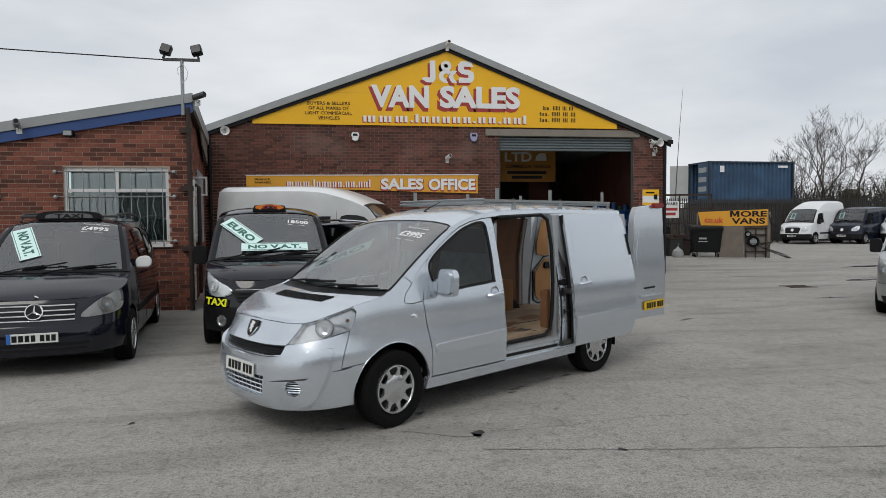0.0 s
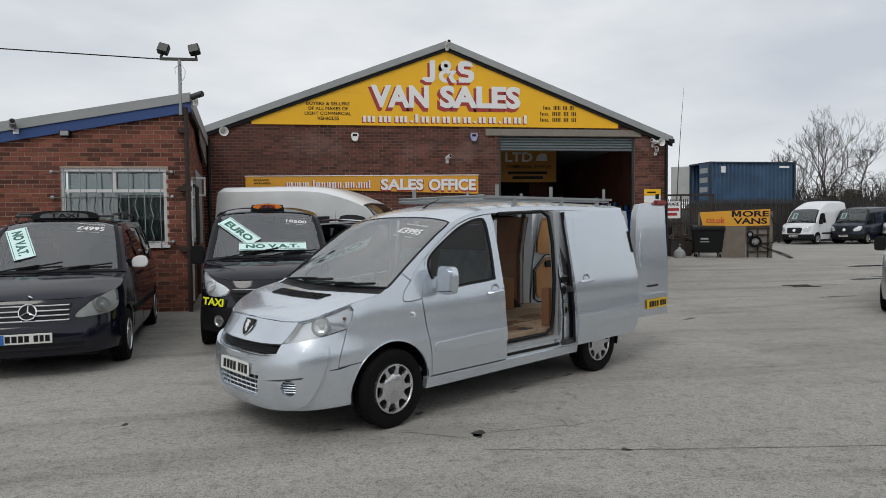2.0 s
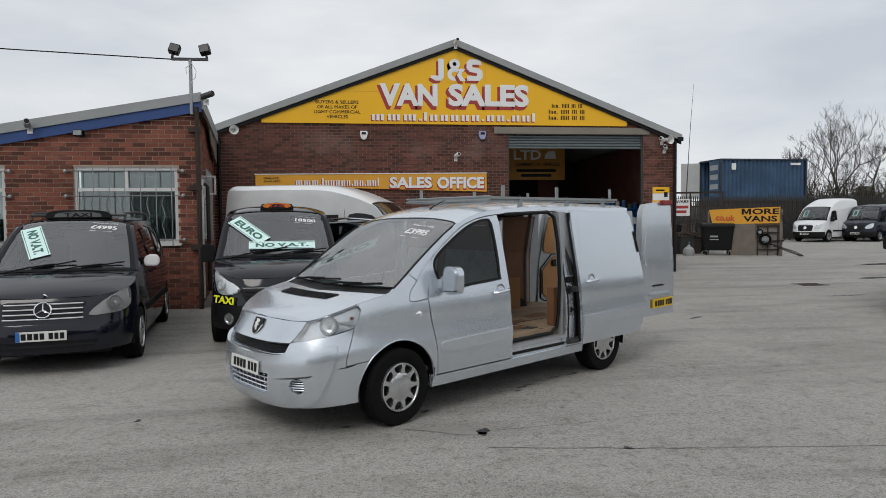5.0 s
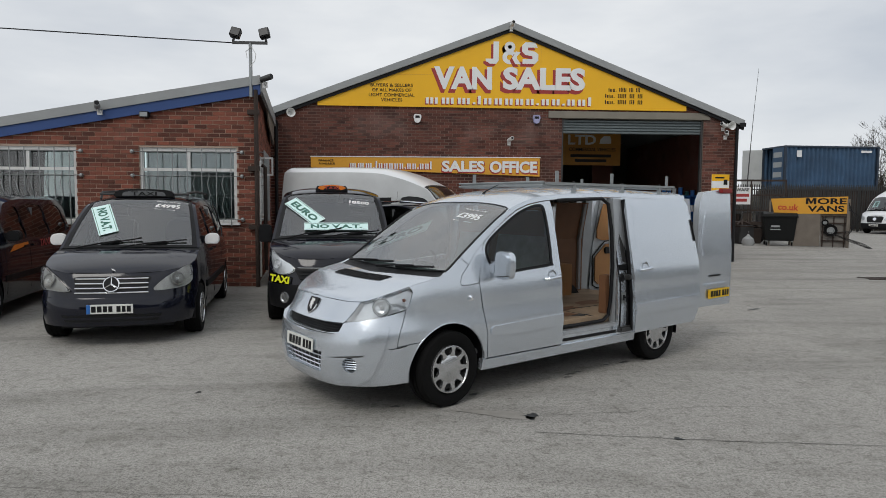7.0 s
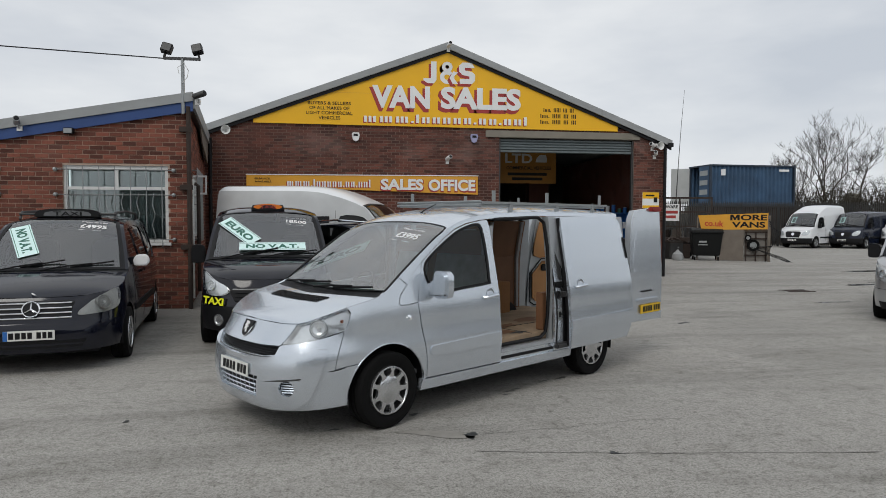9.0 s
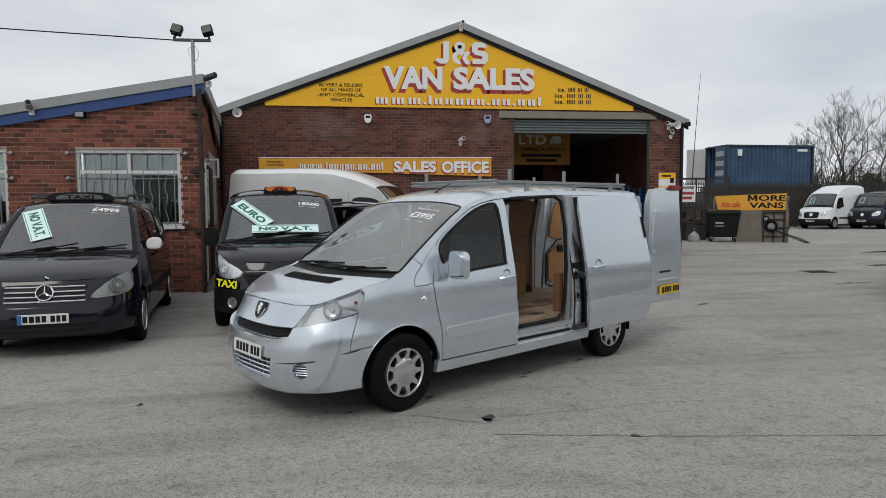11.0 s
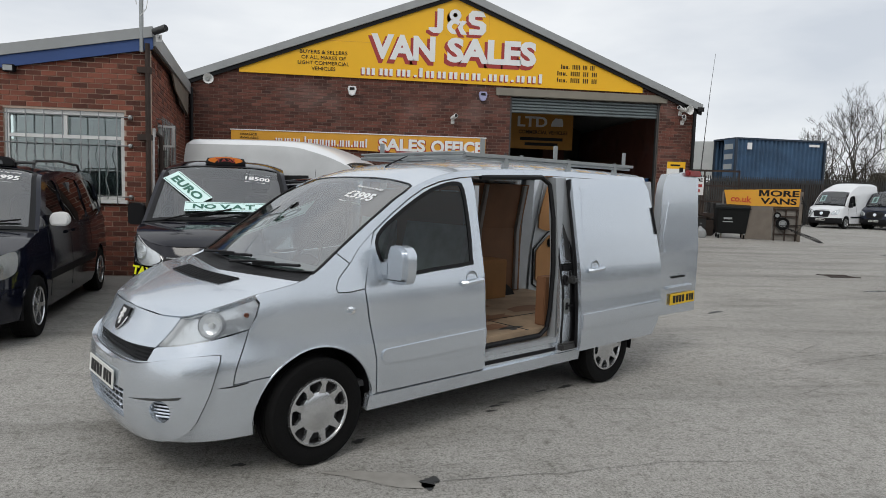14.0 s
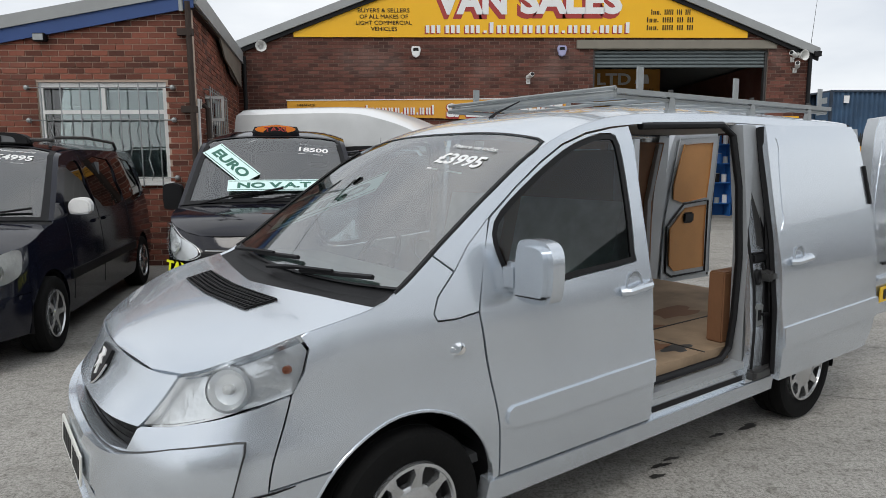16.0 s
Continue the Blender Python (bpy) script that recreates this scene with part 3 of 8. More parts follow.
seam = Mesh().box(3.98, 3.99, SY - 0.003, SY + 0.01, 5.95, 6.6).box(-0.6, 0.74, SY - 0.003, SY + 0.01, 5.62, 5.628)
part("board_joint", seam, M_YELLOW2, gs)

# office sign
os_ = thing("office_sign", "long yellow office sign with white lettering outlined red", "sign")
part("board", Mesh().prism([(-2.96, 2.81), (4.0, 2.60), (4.0, 3.165), (-2.96, 3.13)], lambda a, b, d: (a, d, b), FY - 0.06, FY - 0.004), M_YELLOW2, os_, "orange-yellow board")
part("board_edge", Mesh().prism([(-2.98, 3.13), (4.02, 3.165), (4.02, 3.19), (-2.98, 3.155)], lambda a, b, d: (a, d, b), FY - 0.075, FY - 0.004), M_WHITE, os_)
OYS = FY - 0.063
word(os_, "SALES", 1.0, 2.30, 2.72, 3.06, M_WHITE, M_REDL, 0.04, OYS, drop=0.025)
word(os_, "OFFICE", 2.46, 3.92, 2.70, 3.06, M_WHITE, M_REDL, 0.04, OYS, drop=0.025)
tagged(part("lettering_bar", glyph_bars(ADDR, -1.80, 0.72, 2.79, 0.235, OYS - 0.003), M_WHITE, os_, "row of pale bars with red edges"), kind="stuff")
tagged(part("letter_shadow", glyph_bars(ADDR, -1.825, 0.695, 2.77, 0.235, OYS), M_REDL, os_), kind="stuff")
word(os_, "FINANCE", -2.72, -2.28, 3.00, 3.055, M_BLACK, bold=0.0, y=OYS)
word(os_, "AVAILABLE", -2.72, -2.24, 2.91, 2.965, M_BLACK, bold=0.0, y=OYS)


def alarm_box(x, z, tint):
    a = thing("alarm_box", "white bell-shaped burglar alarm box on the brick wall", "alarm box", Matrix.Translation((x, FY, z)), "alarm boxes")
    part("case", Mesh().prism([(-0.12, 0.05), (-0.10, 0.13), (0.10, 0.13), (0.12, 0.05), (0.08, -0.10), (0.0, -0.14), (-0.08, -0.10)], lambda p, q, d: (p, d, q), -0.09, -0.004), tint, a, bevel=0.012)
    part("badge", Mesh().prism([(-0.07, 0.02), (0.07, 0.02), (0.06, 0.09), (-0.06, 0.09)], lambda p, q, d: (p, d, q), -0.094, -0.088), M_BLACK, a)


alarm_box(0.25, 4.31, M_WHITE)
alarm_box(3.88, 4.33, mat("lilac_alarm_plastic", (0.36, 0.36, 0.55), 0.5))


def bullet_camera(x, y, z, turn, label="white security camera on a bracket", paint=None):
    c = thing("security_camera", label, "security camera", Matrix.Translation((x, y, z)), "security cameras")
    part("bracket", Mesh().box(-0.05, 0.05, -0.02, -0.004, -0.06, 0.06).tube([(0, -0.01, 0), (0, -0.10, 0.02), (0.0, -0.12, 0.07)], 0.016), M_UPVC, c)
    m = Matrix.Translation((0, -0.12, 0.10)) @ Matrix.Rotation(turn, 4, "Z") @ Matrix.Rotation(radians(-12), 4, "X")
    part("housing", placed(Mesh().spin([(0.0, -0.20), (0.055, -0.20), (0.06, -0.19), (0.06, 0.06), (0.0, 0.07)], 14), m), paint or M_UPVC, c, smooth=True)
    part("lens", placed(Mesh().spin([(0.0, -0.204), (0.045, -0.202), (0.045, -0.198)], 12), m), M_BLACK, c)


def siren(x, y, z):
    c = thing("horn_speaker", "white horn loudspeaker mounted on the brick wall", "loudspeaker", Matrix.Translation((x, y, z)), "horn speakers")
    part("bracket", Mesh().box(-0.03, 0.03, -0.1, -0.004, 0.0, 0.16), M_UPVC, c)
    part("horn", placed(Mesh().spin([(0.0, 0.0), (0.05, 0.0), (0.06, -0.08), (0.13, -0.2), (0.135, -0.2), (0.07, -0.06)], 16), Matrix.Translation((0, -0.08, 0)) @ Matrix.Rotation(0.3, 4, "Z")), M_UPVC, c, smooth=True)


siren(-3.56, FY, 4.42)
siren(9.84, FY, 4.20)
bullet_camera(3.05, FY - 0.16, 6.98, 0.1)
bullet_camera(3.05, FY, 3.60, 0.3)
bullet_camera(9.80, FY, 3.86, -0.5)
bullet_camera(9.72, FY, 4.12, -0.9)
wn = thing("warning_sign", "yellow and white warning notice on the brick pier", "sign", Matrix.Translation((9.42, FY, 2.22)))
part("plate", Mesh().box(0, 0.56, -0.02, -0.004, 0, 0.50), M_WHITE, wn)
part("band", Mesh().box(0.0, 0.56, -0.024, -0.02, 0.30, 0.50).box(0.0, 0.56, -0.024, -0.02, 0.0, 0.08), M_YELLOW, wn)
part("lettering_bar", placed(bars(0.4, 0.08, 1), Matrix.Translation((0.05, -0.026, 0.36))), M_BLACK, wn)
part("pictogram", Mesh().box(0.38, 0.50, -0.028, -0.024, 0.18, 0.34), M_BLACK, wn)

# inner sign and shelves inside the roller door
isg = thing("inner_sign", "old yellow sign board hung inside the doorway", "sign", Matrix.Translation((5.74, FY + 4.2, 3.21)))
part("board", Mesh().box(-1.2, 2.12, 0, 0.04, 0, 1.24), M_SHADESIGN, isg)
part("lettering", placed(letters("LTD", 1.06, 0.36, 0.006, 0.03), Matrix.Translation((0.13, -0.004, 0.76))), M_WHITE, isg)
part("lettering", placed(letters("COMMERCIAL VEHICLES", 1.75, 0.13, 0.004, 0.015), Matrix.Translation((0.18, -0.004, 0.52))), M_BLACK, isg)
part("lettering_bar", placed(bars(1.6, 0.36, 2), Matrix.Translation((0.2, -0.002, 0.08))), M_BLACK, isg)
part("van_picture", Mesh().prism([(1.32, 0.80), (1.36, 0.96), (1.48, 1.08), (1.72, 1.08), (1.76, 0.94), (1.76, 0.80)], lambda a, b, d: (a, d, b), -0.006, -0.001), M_WHITE, isg)
part("hanging_rod", Mesh().tube([(0.2, 0.02, 1.25), (0.2, 0.02, 2.2)], 0.012).tube([(1.8, 0.02, 1.25), (1.8, 0.02, 2.2)], 0.012), M_DSTEEL, isg)
pier = Mesh().box(7.1, 7.9, 25.5, 26.0, 0, 5.8)
part("pier", pier, M_BRICK2, warehouse, "brick pier inside")
shelf = thing("shelf_rack", "blue steel shelf rack crowded with paint tins", "shelf", Matrix.Translation((8.66, 22.3, 0)))
for i in range(3):
    part("upright", Mesh().box(0.62 * i, 0.62 * i + 0.04, 0, 0.4, 0, 2.1), M_BLUESH, shelf)
for k, z in enumerate((0.35, 0.95, 1.5, 2.05)):
    part("shelf_board", Mesh().box(0, 1.28, 0, 0.4, z, z + 0.03), M_BLUESH, shelf)
part("back_panel", Mesh().box(0, 1.28, 0.4, 0.42, 0, 2.1), M_BLUESH, shelf)
rnd = random.Random(5)
for k, z in enumerate((0.38, 0.98, 1.53, 2.08)):
    for i in range(6):
        h = rnd.uniform(0.14, 0.28)
        tin = thing("paint_tin", "small painted tin standing on the blue shelf", "tin", Matrix.Translation((8.78 + 0.2 * i + rnd.uniform(-0.03, 0.03), 22.48, z)), "tins on the shelf")
        part("body", placed(Mesh().spin([(0, 0), (0.07, 0), (0.07, h), (0, h)], 10), Matrix.Rotation(radians(90), 4, "X")), rnd.choice((M_WHITE, M_CONT2, M_GREENL, M_BLUESH, M_BLACK)), tin, smooth=True)
        part("lid", placed(Mesh().spin([(0, h), (0.072, h), (0.072, h + 0.012), (0, h + 0.012)], 10), Matrix.Rotation(radians(90), 4, "X")), M_STEEL, tin)

# ---- office building ----
LY = 13.92
LTOP = [(-11.5, 2.62), (-3.14, 4.13)]


def ltop(x):
    return np.interp(x, [LTOP[0][0], LTOP[1][0]], [LTOP[0][1], LTOP[1][1]])


WIN_R = (-5.50, -3.53, 1.34, 2.87)
WIN_L = (-8.73, -6.76, 1.34, 2.87)
office = thing("office_building", "single-storey red brick office with a sloping roof", "building")
part("wall", wall_slab(LTOP, [WIN_R, WIN_L], LY + 0.012, LY + 0.24), M_MORTAR, office, "front wall mortar bed")
SWIN = (15.15, 17.15, 1.40, 2.86)
zy = lambda a, b, d: (d, a, b)
# the side wall runs back at a slant to the warehouse corner
SLANT = Matrix.Translation((-3.152, LY, 0)) @ Matrix.Rotation(radians(9.1), 4, "Z") @ Matrix.Translation((3.152, -LY, 0))
SEND = LY + 6.36
part("side_wall", placed(wall_slab([(LY + 0.26, 4.0), (SEND, 4.0)], [SWIN], -3.40, -3.152, zy), SLANT), M_MORTAR, office, "side wall mortar bed")
part("side_wall", Mesh().box(-11.5, -11.26, LY + 0.24, FY, 0, 2.6), M_BRICK, office)
part("back_partition", Mesh().box(-11.2, -4.0, LY + 3.0, LY + 3.1, 0, 2.5), M_UPVC, office, "pale inner partition")
part("office_floor", Mesh().box(-11.2, -4.45, LY + 0.25, FY, 0.02, 0.06), M_BOARD, office)
slope = (LTOP[1][1] - LTOP[0][1]) / (LTOP[1][0] - LTOP[0][0])


def band(z0, z1, x0=-11.6, x1=-3.02):
    return [(x0, ltop(x0) + z0 + (x0 - max(x0, LTOP[0][0])) * slope), (x1, ltop(x1) + z0), (x1, ltop(x1) + z1), (x0, ltop(x0) + z1)]


xz = lambda a, b, d: (a, d, b)
part("fascia_board", Mesh().prism(band(-0.17, 0.03), xz, LY - 0.07, LY - 0.03), M_BLUE, office, "royal blue painted fascia board")
part("roof_edge", Mesh().prism(band(0.03, 0.21), xz, LY - 0.10, LY - 0.02), M_GREY, office, "grey roof edge flashing")
rf = [(x, y, ltop(max(x, LTOP[0][0])) + dz) for dz in (0.04, 0.17) for x, y in ((-11.6, LY - 0.02), (-3.02, LY - 0.02), (-4.02, FY - 0.02), (-11.6, FY - 0.02))]
rf[2], rf[6] = (rf[2][0], rf[2][1], rf[1][2] - 0.03), (rf[6][0], rf[6][1], rf[5][2] - 0.03)
part("roof", Mesh().add(rf, [(3, 2, 1, 0), (4, 5, 6, 7), (0, 1, 5, 4), (1, 2, 6, 5), (2, 3, 7, 6), (3, 0, 4, 7)]), M_GREY, office, "grey felt roof")
part("side_fascia", placed(Mesh().box(-3.14, -3.04, LY - 0.02, SEND - 0.05, 3.98, 4.12), SLANT), M_TRIM, office, "dark side soffit board")
part("side_flashing", placed(Mesh().box(-3.05, -2.99, LY - 0.06, SEND - 0.05, 4.02, 4.30), SLANT), M_GREY, office, "grey roof edge flashing along the side")
part("torn_soffit", placed(Mesh().prism([(LY + 2.6, 4.02), (LY + 6.1, 4.02), (LY + 6.0, 3.42), (LY + 5.2, 3.50), (LY + 4.2, 3.62), (LY + 3.3, 3.70)], zy, -3.06, -3.03), SLANT), M_BOARD, office, "weathered soffit board hanging loose")
part("torn_soffit", placed(Mesh().prism([(LY + 4.0, 3.66), (LY + 5.9, 3.50), (LY + 5.8, 3.40), (LY + 4.2, 3.52)], zy, -3.075, -3.062), SLANT), M_RUST, office, "dark torn edge of the soffit")
part("corner_pipe", Mesh().tube([(-3.11, LY - 0.06, 4.05), (-3.11, LY - 0.06, 2.8), (-3.11, LY - 0.06, 0.0)], 0.045, 10), M_RUST, office, "dark rusty corner downpipe", smooth=True)
for z in (3.55, 2.4, 1.2):
    part("pipe_bracket", Mesh().box(-3.28, -3.05, LY - 0.10, LY + 0.0, z, z + 0.10), M_RUST, office)
part("conduit", placed(Mesh().tube([(-3.08, LY + 0.4, 2.5), (-3.06, LY + 0.3, 2.62), (-3.06, LY + 0.1, 2.62), (-3.06, LY + 0.06, 1.2), (-3.06, LY + 0.06, 0.2)], 0.02, 6), SLANT), M_UPVC, office, "pale conduit pipe")
part("conduit", placed(Mesh().tube([(-3.05, LY + 0.5, 2.55), (-2.98, LY + 0.45, 2.5), (-2.98, LY + 0.45, 0.3)], 0.04, 8), SLANT), M_RUST, office, "dark waste pipe")


def grille_window(tag, x0, x1, z0, z1, label):
    w = tagged(new(tag), label, "window", kind="structure")
    w.matrix_world = Matrix.Translation((x0, LY, z0))
    W, Hh = x1 - x0, z1 - z0
    f = Mesh()
    for a in ((0, 0.07, 0, Hh), (W - 0.07, W, 0, Hh), (0.07, W - 0.07, 0, 0.07), (0.07, W - 0.07, Hh - 0.07, Hh), (0.07, W - 0.07, Hh - 0.48, Hh - 0.42)):
        f.box(a[0], a[1], 0.05, 0.11, a[2], a[3])
    f.box(W / 2 - 0.03, W / 2 + 0.03, 0.05, 0.11, Hh - 0.42, Hh - 0.07)
    part("window_frame", f, M_UPVC, w, "white plastic frame")
    part("pane", Mesh().box(0.07, W - 0.07, 0.075, 0.085, 0.07, Hh - 0.48), M_GLASS, w)
    part("pane", Mesh().box(0.07, W / 2 - 0.03, 0.075, 0.085, Hh - 0.42, Hh - 0.07), M_GLASS, w)
    part("pane", Mesh().box(W / 2 + 0.03, W - 0.07, 0.075, 0.085, Hh - 0.42, Hh - 0.07), M_GLASS, w)
    part("window_sill", Mesh().box(-0.04, W + 0.06, -0.06, 0.10, -0.06, 0.0), M_UPVC, w, bevel=0.008)
    bl = Mesh()
    for i in range(24):
        z = 0.09 + i * (Hh - 0.16) / 24
        bl.add([(0.08, 0.165, z), (W - 0.08, 0.165, z), (W - 0.08, 0.180, z + 0.057), (0.08, 0.180, z + 0.057)], [(0, 1, 2, 3)])
    part("venetian_blind", bl, M_GREY, w, "grey slatted blind")
    gr = Mesh()
    for i in range(7):
        x = 0.10 + i * (W - 0.2) / 6
        gr.tube([(x, -0.07, -0.08), (x, -0.07, Hh - 0.02)], 0.010, 6)
    for z in (0.06, Hh * 0.62, Hh - 0.09):
        gr.tube([(-0.12, -0.055, z), (W + 0.12, -0.055, z)], 0.010, 6)
    for i in range(6):
        x = 0.26 + i * (W - 0.52) / 5
        gr.tube([(x + 0.03 * math.sin(k * 1.6), -0.08, 0.02 + k * 0.11) for k in range(8)] + [(x, -0.08, 0.90), (x + 0.015, -0.08, 0.96), (x, -0.08, 0.99)], 0.009, 5)
    part("security_grille", gr, M_STEEL, w, "grey wrought security bars")
    for x in (-0.12, W + 0.12):
        for z in (0.06, Hh * 0.62, Hh - 0.09):
            part("grille_boss", placed(Mesh().spin([(0, -0.09), (0.035, -0.08), (0.045, -0.04), (0.02, -0.002)], 10), Matrix.Translation((x, 0, z))), M_STEEL, w, smooth=True)


grille_window("window_1", *WIN_R, "white window behind wrought security bars in brick")
grille_window("window_2", *WIN_L, "white window behind wrought security bars in brick")
sw = tagged(new("window_3"), "white side window with security bars", "window", kind="structure")
sw.matrix_world = SLANT @ Matrix.Translation((-3.152, SWIN[0], SWIN[2]))
SWW, SWH = SWIN[1] - SWIN[0], SWIN[3] - SWIN[2]
fr_ = Mesh()
for a in ((0, 0.07, 0, SWH), (SWW - 0.07, SWW, 0, SWH), (0.07, SWW - 0.07, 0, 0.07), (0.07, SWW - 0.07, SWH - 0.07, SWH), (SWW / 2 - 0.03, SWW / 2 + 0.03, 0.07, SWH - 0.07), (0.07, SWW - 0.07, SWH - 0.50, SWH - 0.44)):
    fr_.box(-0.09, -0.03, a[0], a[1], a[2], a[3])
part("window_frame", fr_, M_UPVC, sw)
part("pane", Mesh().box(-0.07, -0.06, 0.07, SWW - 0.07, 0.07, SWH - 0.07), M_GLASS, sw)
part("open_vent", Mesh().box(0.0, 0.30, 0.12, 0.16, SWH - 0.50, SWH - 0.46).box(0.0, 0.30, 0.12, 0.16, SWH - 0.12, SWH - 0.08).box(0.26, 0.30, 0.12, 0.16, SWH - 0.46, SWH - 0.12), M_UPVC, sw, "white vent light standing open")
part("window_sill", Mesh().box(-0.08, 0.07, -0.04, SWW + 0.04, -0.06, 0.0), M_UPVC, sw, bevel=0.008)
gr = Mesh()
for i in range(9):
    gr.tube([(0.11, -0.05 + 0.26 * i, -0.10), (0.11, -0.05 + 0.26 * i, SWH + 0.07)], 0.011, 6)
for z in (-0.03, SWH / 2, SWH + 0.01):
    gr.tube([(0.10, -0.15, z), (0.10, SWW + 0.15, z)], 0.011, 6)
    gr.tube([(0.0, -0.15, z), (0.10, -0.15, z)], 0.011, 6)
part("security_grille", gr, M_STEEL, sw, "grey security bars")

# lamp mast on the corner of the office
mast = thing("floodlight_mast", "galvanised pole with a crossbar and two black floodlights", "floodlight", Matrix.Translation((-3.2, LY - 0.08, 3.9)))
part("pole", Mesh().tube([(0, 0, 0), (0, 0, 1.08)], 0.035, 10), M_STEEL, mast, smooth=True)
part("crossbar", Mesh().box(-0.36, 0.34, -0.03, 0.03, 1.06, 1.11), M_DSTEEL, mast)
part("cable", Mesh().tube([(0.0, -0.04, 0.60), (0.10, -0.05, 0.72), (0.12, -0.05, 0.85), (0.03, -0.04, 1.0), (-0.08, -0.05, 0.9), (-0.06, -0.05, 0.78)], 0.008, 5), M_UPVC, mast)
for x, tilt in ((-0.33, 0.25), (0.31, -0.25)):
    m = Matrix.Translation((x, 0, 1.16)) @ Matrix.Rotation(tilt, 4, "Y") @ Matrix.Rotation(radians(-20), 4, "X")
    fl = part("floodlight", placed(Mesh().box(-0.10, 0.10, -0.09, 0.05, 0.03, 0.22), m), M_BLACK, mast, bevel=0.012)
    part("lamp_glass", placed(Mesh().box(-0.085, 0.085, -0.096, -0.09, 0.045, 0.20), m), M_DSTEEL, fl)
    part("stirrup", placed(Mesh().box(-0.02, 0.02, -0.02, 0.02, -0.06, 0.04), m), M_BLACK, mast)
cable = Mesh().tube([(-3.55 - 0.65 * i, LY - 0.08 - 0.05 * i, 4.98 + 0.022 * i - 0.03 * math.sin(math.pi * min(i, 18) / 18)) for i in range(30)], 0.012, 5)
solid("overhead_cable", cable, M_BLACK, "thin black overhead cable running from the lamp mast", "cable")
bullet_camera(-2.92, LY - 0.05, 4.15, 1.1, "dark grey security camera at the roof corner", M_DSTEEL)
fl = thing("floodlight", "small dark floodlight under the blue fascia", "floodlight", Matrix.Translation((-5.34, LY, 3.52)))
part("case", Mesh().box(-0.09, 0.09, -0.13, -0.02, -0.06, 0.06), M_TRIM, fl, bevel=0.01)
part("lamp_glass", Mesh().box(-0.075, 0.075, -0.136, -0.13, -0.045, 0.045), M_STEEL, fl)
part("bracket", Mesh().box(-0.02, 0.02, -0.04, -0.001, -0.05, 0.05), M_TRIM, fl)
bullet_camera(-6.22, LY - 0.07, 3.56, 0.4, "grey security camera on the blue fascia", M_GREY)

# ---- closing walls behind the camera ----
rear_wall = Mesh().prism([(-14, 0), (24, 0), (24, 3.6), (9, 3.6), (1, 6.2), (-7, 3.6), (-14, 3.6)], lambda a, b, d: (a, d, b), -15.3, -15.0)
solid("wall_south", rear_wall, M_DSTEEL, "plain dark steel-clad building across the yard", "wall", kind="structure")

# Unseen low wall, added so the silver van's side reflects something dark.
east_wall = Mesh().prism([(-15, 0), (16, 0), (16, 2.6), (9, 2.6), (5, 3.9), (1, 2.6), (-6, 2.6), (-15, 3.2)], lambda a, b, d: (d, a, b), 25.0, 25.3)
solid("wall_east", east_wall, M_DSTEEL, "plain dark wall out of view, added along the yard for reflections", "wall", kind="structure")

# ---- vehicles ----
from mathutils.geometry import delaunay_2d_cdt


def in_poly(x, y, poly):
    hit, j = False, len(poly) - 1
    for i in range(len(poly)):
        (xi, yi), (xj, yj) = poly[i], poly[j]
        if (yi > y) != (yj > y) and x < (xj - xi) * (y - yi) / (yj - yi) + xi:
            hit = not hit
        j = i
    return hit


def dense(poly, step, closed=True):
    out = []
    for i in range(len(poly) if closed else len(poly) - 1):
        (a, b), (c, d) = poly[i], poly[(i + 1) % len(poly)]
        n = max(1, int(math.hypot(c - a, d - b) / step))
        out += [(a + (c - a) * k / n, b + (d - b) * k / n) for k in range(n)]
    return out if closed else out + [poly[-1]]


def spline(pts, n=6, closed=False):
    """A smooth line through the points."""
    out, k = [], len(pts)
    for i in range(k if closed else k - 1):
        p = [pts[(i + j) % k] if closed else pts[min(max(i + j, 0), k - 1)] for j in (-1, 0, 1, 2)]
        for s in range(n):
            t = s / n
            out.append(tuple(0.5 * (2 * b + (c - a) * t + (2 * a - 5 * b + 4 * c - d) * t * t + (3 * b - a - 3 * c + d) * t ** 3) for a, b, c, d in zip(*p)))
    return out if closed else out + [tuple(pts[-1])]


def inset(poly, g):
    area = sum(a[0] * b[1] - b[0] * a[1] for a, b in zip(poly, poly[1:] + poly[:1]))
    sg, out = (1 if area > 0 else -1), []
    for i, p in enumerate(poly):
        a, b = poly[i - 1], poly[(i + 1) % len(poly)]
        n1, n2 = (-(p[1] - a[1]), p[0] - a[0]), (-(b[1] - p[1]), b[0] - p[0])
        l1, l2 = math.hypot(*n1) or 1, math.hypot(*n2) or 1
        nx, ny = n1[0] / l1 + n2[0] / l2, n1[1] / l1 + n2[1] / l2
        l = math.hypot(nx, ny)
        if l < 0.3:
            nx, ny, l = n1[0] / l1, n1[1] / l1, 1.0
        k = g * min(2.0 / l, 1.6) / l * sg
        out.append((p[0] + nx * k, p[1] + ny * k))
    return out


